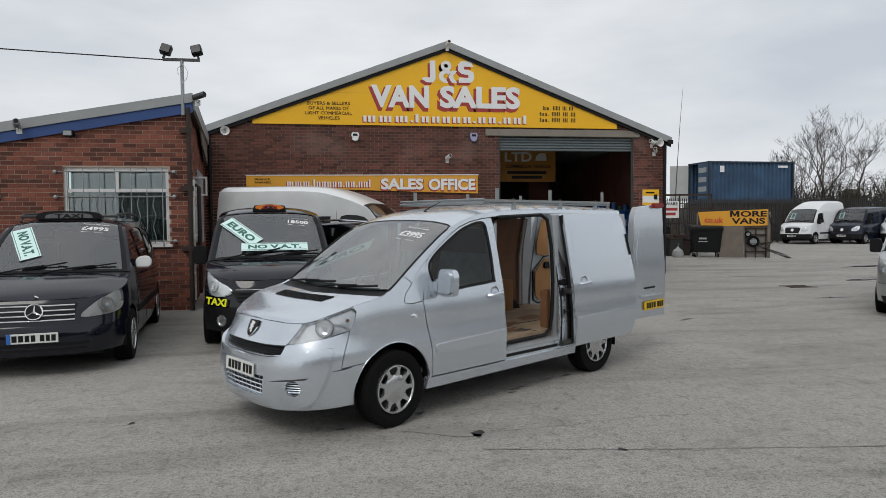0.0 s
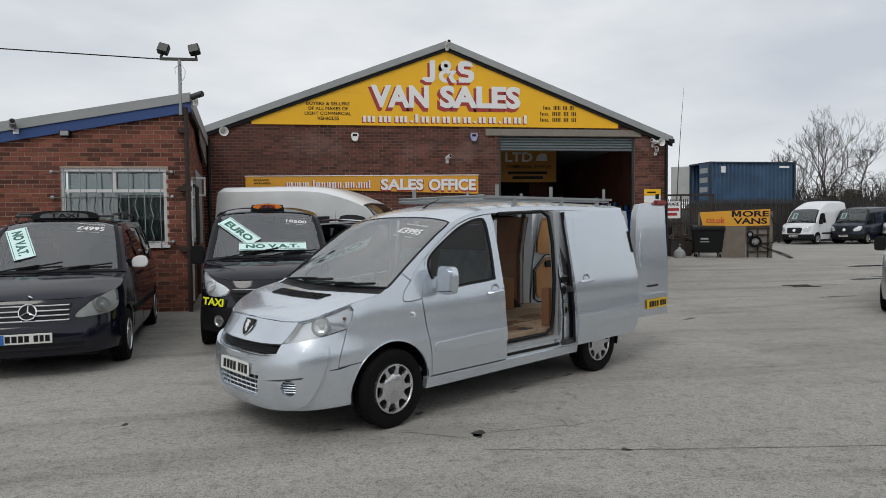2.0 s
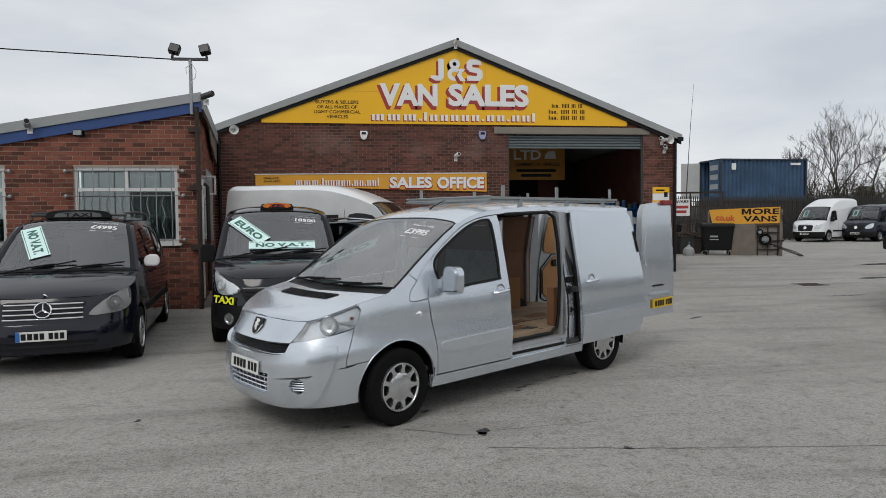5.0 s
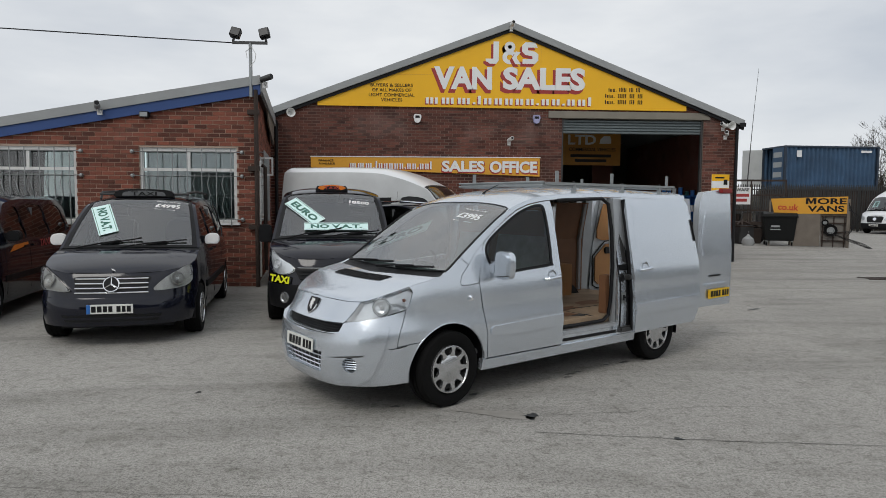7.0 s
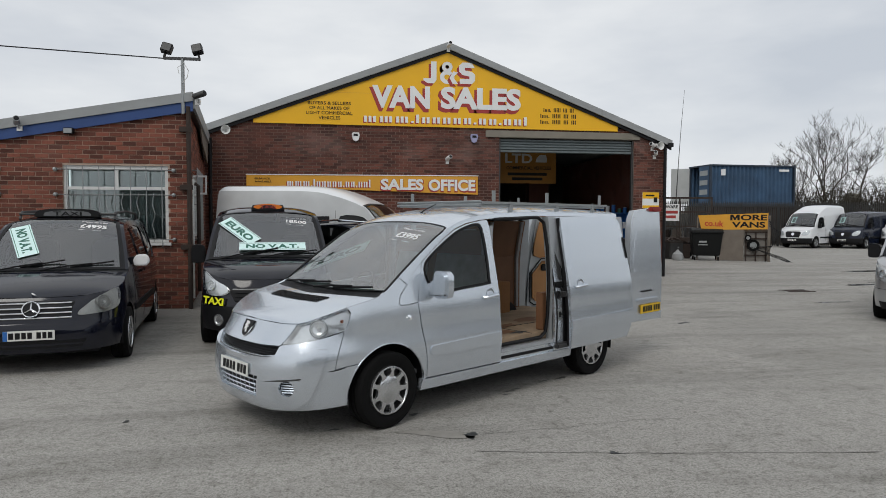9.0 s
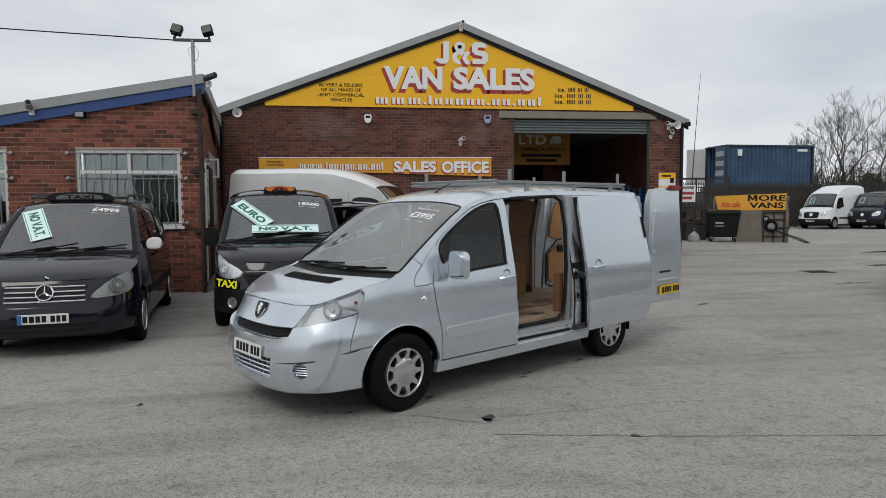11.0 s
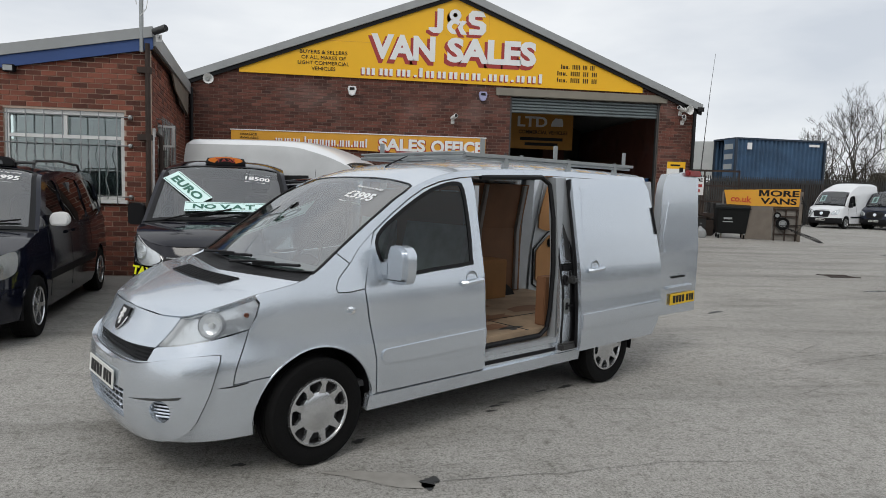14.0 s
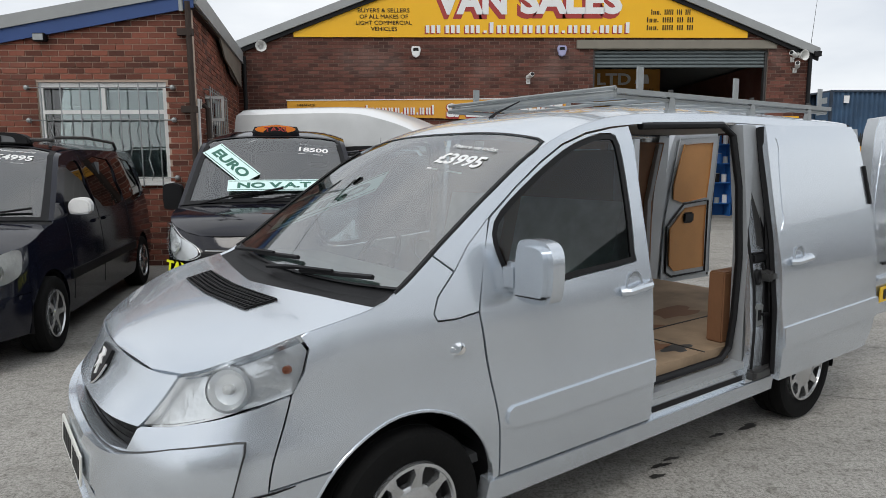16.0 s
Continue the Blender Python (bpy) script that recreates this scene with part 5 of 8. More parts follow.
front_arch = arch(0.97, 0.395, 0.36, 0.345)
near, far = -1, 1
HL = dense([(0.575, 0.780), (0.62, 0.868), (0.655, 0.940)] + [(s, SB.shoulder(s) - 0.008) for s in (0.72, 0.80, 0.88, 0.96, 1.04, 1.095)] + [(1.145, 1.027), (1.140, 0.960), (1.115, 0.890), (1.0, 0.861), (0.86, 0.828), (0.70, 0.797)], 0.04)
hood_line = [(s, z) for s, z in zip(SB.st[2], SB.st[3]) if s <= 0.64]
# bumper, with its lower grille and lamp recesses cut out
lowgrille = [(-0.345, 0.342), (0.345, 0.342), (0.375, 0.512), (-0.375, 0.512)]
upgrille = [(-0.53, 0.700), (-0.40, 0.683), (0.0, 0.674), (0.40, 0.683), (0.53, 0.700), (0.555, 0.766), (0.30, 0.758), (0.0, 0.755), (-0.30, 0.758), (-0.555, 0.766)]
fog = [[(sg * 0.69 + 0.068 * math.cos(k * PI_ / 8), 0.443 + 0.062 * math.sin(k * PI_ / 8)) for k in range(16)] for sg in (-1, 1)]
arch_edge = SB.side([(0.577, 0.27), (0.580, 0.40), (0.606, 0.50), (0.650, 0.575), (0.680, 0.606)])

bt = [(0.53, 0.699), (0.557, 0.767), (0.575, 0.777), (0.70, 0.793), (0.86, 0.823), (1.0, 0.856), (1.108, 0.884), (1.085, 0.583), (1.20, 0.598)]
bump = [(-a_, z) for a_, z in arch_edge[:1]] + [(-0.5, 0.235), (0, 0.225), (0.5, 0.235)] + arch_edge + bt[::-1] + [(0.40, 0.682), (0.0, 0.673), (-0.40, 0.682)] + [(-a_, z) for a_, z in bt] + [(-a_, z) for a_, z in arch_edge[:0:-1]]
bumper = part("front_bumper", surf(bump, SB.skirt, 0.045, holes=[lowgrille] + fog, gap=0.0022, off=0.003, rim=0.05), M_SILVER, sv, "silver front bumper with scuffed corners", smooth=True)
half_step = [(0.40, 0.255), (0.66, 0.270), (0.80, 0.305), (0.893, 0.385), (0.965, 0.555), (0.990, 0.690), (0.985, 0.738), (0.955, 0.750), (0.75, 0.728), (0.55, 0.688), (0.40, 0.670)]
step = spline([(0.0, 0.250)] + half_step + [(0.0, 0.661)] + [(-a_, z) for a_, z in half_step[::-1]], 2, True)
# Dark rim that paints the shade along the step of the bumper.
part("bumper_groove", surf(inset(step, -0.005), SB.skirt, 0.045, holes=[lowgrille] + fog, off=0.006, rim=0.0), M_DSTEEL, bumper, "painted shade line round the bumper centre")
part("bumper_centre", surf(step, SB.skirt, 0.04, holes=[lowgrille] + fog, off=0.034, rim=0.032), M_SILVER, bumper, "proud centre of the bumper", smooth=True)
gm = Mesh()
for i in range(5):
    z = 0.350 + 0.040 * i
    gm.tube([SB.skirt(s, z) + Vector((-0.004, 0, 0)) for s in np.linspace(-0.36, 0.36, 13)], 0.0075, 5)
for s in np.linspace(-0.33, 0.33, 9):
    gm.tube([SB.skirt(s, 0.345) + Vector((0.012, 0, 0)), SB.skirt(s, 0.512) + Vector((0.012, 0, 0))], 0.006, 5)
part("lower_grille", gm, M_SILVER, bumper, "silver lattice of the lower grille")
part("grille_backing", surf(inset(lowgrille, -0.03), SB.skirt, 0.09, off=-0.06, rim=0.0), M_BLACK, bumper)
part("grille_backing", surf(inset(upgrille, -0.02), SB.skirt, 0.09, off=-0.05, rim=0.0), M_BLACK, bumper)
gm = Mesh()
for i in range(4):
    gm.tube([SB.skirt(s, 0.690 + 0.021 * i) + Vector((0.03, 0, 0)) for s in np.linspace(-0.52, 0.52, 15)], 0.004, 5)
part("upper_grille", gm, M_BLACK, bumper, "black upper grille bars")
for sg in (-1, 1):
    fm = Mesh()
    for i in range(5):
        z = 0.403 + 0.020 * i
        fm.tube([SB.skirt(s, z) + Vector((-0.004, 0, 0)) for s in np.linspace(sg * 0.69 - 0.058, sg * 0.69 + 0.058, 5)], 0.006, 5)
    part("fog_lamp_blank", fm, M_SILVER, bumper, "slatted blank in the fog lamp hole")
    part("fog_backing", surf(inset(fog[0 if sg < 0 else 1], -0.02), SB.skirt, 0.05, off=-0.045, rim=0.0), M_BLACK, bumper)
    # Flat dark sliver, paints the shaded side of the bumper's crease.
    rec = [(0.43, 0.478), (0.60, 0.506), (0.82, 0.533), (0.80, 0.517), (0.60, 0.493)]
    part("bumper_crease", surf(rec, SB.skirt, 0.05, off=0.0355, rim=0.0, sgn=sg), M_DSTEEL, bumper)
plate(bumper, on_front(SB, 0.0, 0.543, 0.040))
part("bumper_scuff", surf(dense([(1.00, 0.571), (1.09, 0.580), (1.17, 0.592), (1.17, 0.588), (1.10, 0.574), (1.05, 0.570)], 0.03), SB.skirt, 0.03, off=0.006, rim=0.0, sgn=near), M_TRIM, bumper, "black scuff on the corner")
nose_poly = [(-0.555, 0.769), (-0.30, 0.761), (0.0, 0.758), (0.30, 0.761), (0.555, 0.769), (0.57, 0.784), (0.612, 0.868), (0.645, 0.935)] + hood_line[::-1] + [(-s, z) for s, z in hood_line[1:]] + [(-0.645, 0.935), (-0.612, 0.868), (-0.57, 0.784)]
nose = part("nose_panel", surf(nose_poly, SB.skirt, 0.045, gap=0.003, off=0.002, rim=0.03), M_SILVER, sv, smooth=True)
bm_ = on_front(SB, 0.0, 0.862, 0.006)
shield = [(-0.078, 0.066), (0.078, 0.066), (0.076, 0.010), (0.056, -0.040), (0.026, -0.070), (0.0, -0.082), (-0.026, -0.070), (-0.056, -0.040), (-0.076, 0.010)]
badge = part("badge", placed(Mesh().prism(shield, lambda a, q, d: (a, d, q), -0.014, 0.0), bm_), M_BLACK, nose, "black shield badge")
part("badge_emblem", placed(Mesh().prism([(-0.045, 0.052), (0.012, 0.050), (0.030, 0.030), (0.004, 0.018), (0.036, -0.002), (0.010, -0.006), (0.026, -0.044), (0.008, -0.050), (-0.004, -0.014), (-0.030, -0.034), (-0.022, 0.004), (-0.048, 0.012), (-0.020, 0.030)], lambda a, q, d: (a, d, q), -0.019, -0.014), bm_), M_WHITE, badge, "white emblem")
part("badge_surround", placed(Mesh().tube([(x * 1.06, -0.008, z * 1.06) for x, z in shield[2:]], 0.005, 6), bm_), M_CHROME, badge, "chrome lower edge")
for sgn in (near, far):
    lamp(sv, SB, HL, sgn, (0.50, 0.46), 0.072, True)
    fw = [(1.087, 0.585), (1.20, 0.600)] + SB.side([(0.684, 0.610)] + [p for p in front_arch if p[1] > 0.63 or p[0] > 0.97]) + SB.side([(1.398, 0.375), (1.385, 0.60), (1.33, 0.90), (1.31, 1.065), (1.20, 1.052), (1.115, 1.055), (1.10, 1.085), (1.125, 1.145), (1.21, 1.230)])
    seam = (SB.s_of(1.12), SB.shoulder(SB.s_of(1.12)))
    up = [seam] + SB.shoulder_line(0.485, 1.12)[::-1]
    hl = [(1.106, 1.072), (1.152, 1.030), (1.147, 0.958), (1.111, 0.886)]
    part("front_wing", surf(fw + up + hl, SB.skirt, 0.045, gap=0.0022, rim=0.03, sgn=sgn), M_SILVER, sv, smooth=True)
    lip = Mesh()
    lip.tube([SB.skirt(sgn * SB.s_of(x), z) for x, z in front_arch if z > 0.42], 0.007, 6)
    part("arch_lip", lip, M_SILVER, sv, smooth=True)
    part("wheel_well", well(0.97, 0.345, 0.412, sgn * 0.55, sgn * 0.89), M_BLACK, sv)
    part("well_back", Mesh().box(0.55, 1.39, sgn * 0.54 - 0.01, sgn * 0.54 + 0.01, 0.2, 0.8), M_BLACK, sv)
    ip = SB.skirt(sgn * SB.s_of(1.20), 0.936)
    part("side_repeater", placed(Mesh().spin([(0, -0.018), (0.022, -0.014), (0.032, -0.002), (0.036, 0.004)], 14), Matrix.Translation(ip) @ Matrix.Diagonal((1.15, -sgn, 0.8, 1))), M_LENS, sv, "small oval side indicator", smooth=True)
    sail = SB.side([(1.31, 1.068), (1.20, 1.055), (1.117, 1.058), (1.103, 1.085), (1.128, 1.143), (1.213, 1.228), (1.29, 1.325), (1.405, 1.425)])
    part("sail_panel", surf(sail, SB.skirt, 0.05, gap=0.0015, sgn=sgn), M_SILVER, sv, smooth=True)
    low = SB.side([(1.215, 1.232), (1.29, 1.325), (1.405, 1.425), (1.56, 1.540), (1.72, 1.645), (1.86, 1.720), (2.02, 1.772), (2.2, 1.803), (2.39, 1.820), (3.24, 1.852), (4.72, 1.842)])
    rail = low + [(SB.s_of(4.72), 1.888)] + SB.shoulder_line(1.13, 4.72)[::-1] + [(seam[0] + 0.004, seam[1])]
    part("roof_rail", surf(rail, SB.skirt, 0.05, gap=0.002, rim=0.04, sgn=sgn), M_SILVER, sv, "silver pillar and roof rail", smooth=True)
    door = SB.side([(1.40, 0.372), (1.387, 0.60), (1.335, 0.90), (1.312, 1.065), (1.36, 1.28), (1.41, 1.425), (1.56, 1.538), (1.72, 1.642), (1.86, 1.717), (2.02, 1.769), (2.2, 1.800), (2.33, 1.814), (2.355, 1.72), (2.385, 1.2), (2.39, 0.70), (2.38, 0.375)])
    wp = spline([(1.45, 1.395), (1.60, 1.515), (1.86, 1.668), (2.04, 1.733), (2.16, 1.752), (2.225, 1.715), (2.258, 1.45), (2.258, 1.22), (2.23, 1.188), (1.90, 1.165), (1.66, 1.145), (1.52, 1.165), (1.45, 1.28)], 3, True)
    wpo = inset(wp, -0.018)
    fd = part("front_door", surf(door, SB.skirt, 0.045, holes=[SB.side(wpo)], gap=0.0042, rim=0.03, sgn=sgn), M_SILVER, sv, "closed silver front door", smooth=True)
    part("window_seal", surf(SB.side(wpo), SB.skirt, 0.06, holes=[SB.side(inset(wp, 0.006))], off=-0.004, rim=0.012, sgn=sgn), M_BLACK, fd)
    part("door_window", surf(SB.side(wp), SB.skirt, 0.08, off=-0.010, rim=0.0, sgn=sgn), M_DOORGLASS, fd, "tinted door glass", smooth=True)
    mo = SB.side([(1.425, 0.615), (1.432, 0.592), (1.455, 0.576), (1.70, 0.566), (2.374, 0.578), (2.376, 0.690), (1.70, 0.672), (1.455, 0.662), (1.432, 0.645)])
    part("side_moulding", surf(mo, SB.skirt, 0.06, off=0.013, rim=0.014, sgn=sgn), M_SILVER, fd, "body-coloured rubbing strip")
    hp = SB.skirt(sgn * SB.s_of(2.25), 1.055)
    part("door_handle", Mesh().tube([hp + Vector((-0.105, sgn * 0.008, -0.012)), hp + Vector((-0.08, sgn * 0.035, -0.008)), hp + Vector((0.07, sgn * 0.038, 0.008)), hp + Vector((0.10, sgn * 0.010, 0.012))], 0.019, 8), M_SILVER, fd, smooth=True)
    part("handle_recess", placed(Mesh().spin([(0.068, -0.002), (0.06, 0.008), (0.0, 0.014)], 20), Matrix.Translation(hp) @ Matrix.Diagonal((0.85, -sgn, 1.1, 1))), M_JAMB, fd, smooth=True)
    my = SB.skirt(sgn * SB.s_of(1.47), 1.2).y
    mcx = 1.50
    mh = part("door_mirror", Mesh().prism(spline([(-0.095, -0.085), (-0.06, -0.125), (0.06, -0.122), (0.10, -0.08), (0.105, 0.06), (0.065, 0.115), (-0.04, 0.122), (-0.092, 0.085)], 4, True), lambda a, q, d: (mcx + d, my + sgn * (0.15 + a), 1.225 + q), -0.055, 0.060), M_SILVER, fd, "body-coloured door mirror", smooth=True, bevel=0.05)
    part("mirror_trim", Mesh().prism([(-0.07, -0.098), (0.075, -0.092), (0.075, -0.097), (-0.07, -0.103)], lambda a, q, d: (mcx + d, my + sgn * (0.15 + a), 1.225 + q), -0.057, 0.05), M_BLACK, mh)
    part("mirror_glass", Mesh().box(mcx + 0.060, mcx + 0.064, my + sgn * 0.15 - 0.06, my + sgn * 0.15 + 0.06, 1.13, 1.32), M_CHROME, mh)
    part("mirror_arm", Mesh().box(mcx - 0.05, mcx + 0.04, min(my - sgn * 0.02, my + sgn * 0.08), max(my - sgn * 0.02, my + sgn * 0.08), 1.13, 1.25), M_SILVER, mh, bevel=0.02)
    sill = SB.side([(1.345, 0.365), (1.33, 0.27), (3.55, 0.285), (3.55, 0.372)])
    part("sill", surf(sill, SB.skirt, 0.08, off=0.008, rim=0.06, sgn=sgn), M_SILVER, sv, "silver sill panel", smooth=True)
    ra = arch(3.97, 0.395, 0.36, 0.345)
    back = SB.side([(3.24, 0.375)] + [p for p in ra] + [(4.74, 0.36)]) + SB.side([(4.74, 1.842), (3.28, 1.850)])
    part("rear_side", surf(back, SB.skirt, 0.08, gap=0.002, rim=0.03, sgn=sgn), M_SILVER, sv, "silver rear side panel", smooth=True)
    part("wheel_well", well(3.97, 0.345, 0.412, sgn * 0.55, sgn * 0.90), M_BLACK, sv)
    wheel(sv, 0.97, sgn * 0.812, 0.332, 0.215, 0.212, "nine", turn=radians(3))
    wheel(sv, 3.97, sgn * 0.812, 0.332, 0.215, 0.212, "nine")
SD = SB.side([(2.40, 0.385), (2.395, 0.70), (2.39, 1.2), (2.375, 1.70), (2.38, 1.842), (3.47, 1.860), (3.53, 1.80), (3.585, 1.60), (3.635, 1.30), (3.655, 1.10), (3.645, 0.75), (3.60, 0.52), (3.52, 0.395)])
for sgn, shift in ((near, Vector((1.02, -0.10, 0.0))), (far, Vector((0, 0.0, 0)))):
    fn = lambda s, z, k=shift: SB.skirt(s, z) + k
    sd = part("sliding_door", surf(SD, fn, 0.05, gap=0.003, rim=0.045, sgn=sgn), M_SILVER, sv, "silver sliding door, slid back open" if sgn < 0 else "closed silver sliding door", smooth=True)
    pr = SB.side(spline([(2.50, 1.245), (3.54, 1.275), (3.575, 1.30), (3.53, 1.65), (3.46, 1.78), (2.55, 1.765), (2.49, 1.72), (2.47, 1.30)], 3, True))
    part("pressed_panel", surf(pr, fn, 0.05, off=0.003, rim=0.004, sgn=sgn), M_SILVER, sd, smooth=True)
    mo = SB.side([(2.405, 0.585), (3.61, 0.60), (3.64, 0.66), (3.64, 0.725), (2.405, 0.70)])
    part("side_moulding", surf(mo, fn, 0.06, off=0.012, rim=0.014, sgn=sgn), M_SILVER, sd)
    hp = fn(sgn * SB.s_of(2.60), 1.075)
    part("door_handle", Mesh().tube([hp + Vector((-0.105, sgn * 0.008, -0.01)), hp + Vector((-0.08, sgn * 0.035, -0.006)), hp + Vector((0.07, sgn * 0.038, 0.006)), hp + Vector((0.10, sgn * 0.010, 0.01))], 0.019, 8), M_SILVER, sd, smooth=True)
    part("handle_recess", placed(Mesh().spin([(0.068, -0.002), (0.06, 0.008), (0.0, 0.014)], 20), Matrix.Translation(hp) @ Matrix.Diagonal((0.85, -sgn, 1.1, 1))), M_JAMB, sd, smooth=True)
    part("rail_slot", Mesh().tube([fn(sgn * SB.s_of(3.56 + 0.04 * k / 5), 1.60 - 0.05 * k) + Vector((0, sgn * 0.008, 0)) for k in range(6)], 0.013, 6), M_BLACK, sd)
    if sgn < 0:
        lin = SB.side([(2.48, 0.47), (2.48, 1.70), (3.40, 1.72), (3.48, 0.55)])
        part("door_lining", surf(lin, fn, 0.12, off=-0.05, rim=0.0, sgn=sgn), M_PLY, sd, "plywood inner lining")
        part("door_seal", Mesh().tube([fn(sgn * SB.s_of(x), z) + Vector((0.005, 0.045, 0)) for x, z in ((2.41, 0.42), (2.405, 0.8), (2.40, 1.2), (2.39, 1.5), (2.385, 1.82))], 0.022, 6), M_BLACK, sd, "black door seal")
        part("door_hinge", Mesh().box(3.36, 3.52, -0.97, -0.87, 0.96, 1.02), M_DSTEEL, sd, "dark door runner arm", bevel=0.015)
        part("door_hinge", Mesh().box(3.25, 3.50, -0.97, -0.80, 0.40, 0.46), M_DSTEEL, sd, "dark door runner arm", bevel=0.015)

# top of the silver van
hood = part("bonnet", surf([(A[0] + 0.004, 0.0), (A[0] + 0.004, 0.8), (A[6], 0.8), (A[6] - 0.02, 0.5), (A[6] - 0.08, 0.0), (A[6] - 0.02, -0.5), (A[6], -0.8), (A[0] + 0.004, -0.8)], SB.top, 0.045, gap=0.003, off=0.002, rim=0.03), M_SILVER, sv, "silver bonnet", smooth=True)
V5 = 0.47
vent = [(V5 - 0.05, -0.39), (V5 - 0.065, 0.0), (V5 - 0.05, 0.39), (V5 + 0.075, 0.40), (V5 + 0.06, 0.0), (V5 + 0.075, -0.40)]
part("bonnet_vent", surf(vent, SB.top, 0.06, off=0.005, rim=0.0), M_BLACK, hood, "black vent recess")
vg = Mesh()
for i in range(7):
    da = -0.050 + 0.020 * i
    vg.tube([SB.top(V5 + da - 0.015 * (1 - abs(b) / 0.4), b) + Vector((0, 0, 0.008)) for b in np.linspace(-0.39, 0.39, 15)], 0.004, 4)
for b_ in np.linspace(-0.385, 0.385, 30):
    k = -0.015 * (1 - abs(b_) / 0.4)
    vg.tube([SB.top(V5 - 0.050 + k, b_) + Vector((0, 0, 0.008)), SB.top(V5 + 0.07 + k, b_) + Vector((0, 0, 0.008))], 0.004, 4)
part("vent_grille", vg, M_TRIM, hood, "black honeycomb vent grille")
cow = [(A[6] + 0.0, -0.78), (A[6] - 0.02, -0.5), (A[6] - 0.08, 0.0), (A[6] - 0.02, 0.5), (A[6] + 0.0, 0.78), (A[7] + 0.02, 0.79), (A[7] + 0.02, -0.79)]
part("scuttle", surf(cow, SB.top, 0.06, off=-0.012), M_TRIM, sv, "black plastic scuttle below the windscreen")
TOPA = A[10] + 0.10
scr = [(A[7], -0.785), (A[7], 0.785), (A[8], 0.785), (A[9], 0.785), (A[10], 0.785), (TOPA - 0.02, 0.77), (TOPA, 0.72), (TOPA, 0.0), (TOPA, -0.72), (TOPA - 0.02, -0.77), (A[10], -0.785), (A[9], -0.785), (A[8], -0.785)]
M_SCREEN = glass_mat("windscreen_glass", (0.74, 0.87, 0.86), ior=3.4)
part("windscreen", surf(scr, SB.top, 0.07, off=-0.004, rim=0.0), M_SCREEN, sv, "large raked windscreen", smooth=True)
part("screen_border", surf(scr, SB.top, 0.07, holes=[inset(dense(scr, 0.1), 0.012)], off=0.0, rim=0.0), M_BLACK, sv, "black glazing border")
for sg in (-1, 1):
    part("screen_seal", Mesh().tube([SB.top(a, sg * 0.792) for a in np.linspace(A[7] - 0.02, A[10] + 0.02, 22)], 0.007, 6), M_BLACK, sv, "black rubber seal along the pillar", smooth=True)
roofp = [(A[10], -0.8), (TOPA - 0.02, -0.78), (TOPA, -0.72), (TOPA, 0.72), (TOPA - 0.02, 0.78), (A[10], 0.8), (A[14], 0.8), (A[14], -0.8)]
roof = part("roof", surf(roofp, SB.top, 0.09, rim=0.04, gap=0.001), M_SILVER, sv, "silver roof", smooth=True)
ap = SB.top(A[11] + 0.05, -0.02)
part("aerial", Mesh().tube([ap, ap + Vector((0.05, 0, 0.03)), ap + Vector((0.22, 0, 0.10))], 0.010, 6, 0.004), M_BLACK, roof, "short black aerial")
wipers(sv, SB.top, A[7], ((0.10, A[7] + 0.03, -0.40), (0.66, A[7] + 0.05, 0.18)))

# cab and load space
part("cab_floor", Mesh().box(0.95, 2.40, -0.80, 0.80, 0.40, 0.44), M_DASH, sv)
part("dashboard", Mesh().prism([(1.02, 0.72), (1.0, 1.08), (1.16, 1.15), (1.42, 1.12), (1.55, 1.02), (1.50, 0.72)], lambda a, q, d: (a, d, q), -0.78, 0.78), mat("pale_grey_dashboard", (0.36, 0.39, 0.39), 0.6, vary=0.2, scale=6), sv, "grey dashboard", bevel=0.04)
M_COVER = mat("clear_plastic_seat_cover", (0.42, 0.45, 0.45), 0.3, vary=0.5, scale=9, bump=0.6, bscale=14)
for y, w in ((-0.40, 0.82), (0.42, 0.50)):
    seat(sv, 1.75, y, M_COVER, w)
stw = part("steering_wheel", placed(Mesh().spin([(0.165, 0), (0.18, 0.016), (0.196, 0), (0.18, -0.016), (0.165, 0)], 28), Matrix.Translation((1.62, 0.42, 1.10)) @ Matrix.Rotation(radians(90), 4, "Z") @ Matrix.Rotation(radians(32), 4, "X")), M_TRIM, sv, "black steering wheel", smooth=True)
part("wheel_hub", placed(Mesh().box(-0.17, 0.17, -0.02, 0.02, -0.035, 0.035).box(-0.07, 0.07, -0.025, 0.02, -0.12, 0.05), Matrix.Translation((1.62, 0.42, 1.10)) @ Matrix.Rotation(radians(90), 4, "Z") @ Matrix.Rotation(radians(32), 4, "X")), M_TRIM, stw)
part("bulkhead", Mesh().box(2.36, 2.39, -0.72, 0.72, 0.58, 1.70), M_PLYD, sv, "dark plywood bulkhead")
lf = part("load_floor", Mesh().box(2.40, 4.72, -0.80, 0.80, 0.50, 0.58), M_PLYF, sv, "worn dirty plywood load floor")
part("floor_joint", Mesh().box(2.45, 4.6, -0.33, -0.318, 0.578, 0.583).box(3.0, 3.012, -0.8, 0.8, 0.578, 0.583), M_BLACK, lf)
rnd = random.Random(17)
for fx, fy, fr in ((2.75, -0.55, 0.16), (3.05, -0.25, 0.22), (2.62, 0.05, 0.14), (3.3, 0.2, 0.18), (2.95, -0.66, 0.10), (3.7, -0.1, 0.2)):
    rim_ = [fr * rnd.uniform(0.6, 1.25) for _ in range(16)]
    part("floor_stain", Mesh().add([(fx + 1.3 * q * math.cos(i * PI_ / 8), fy + 0.6 * q * math.sin(i * PI_ / 8), 0.5815) for i, q in enumerate(rim_)], [tuple(range(16))]), M_OIL if fr < 0.15 else M_PLYD, lf, "dark worn patch")
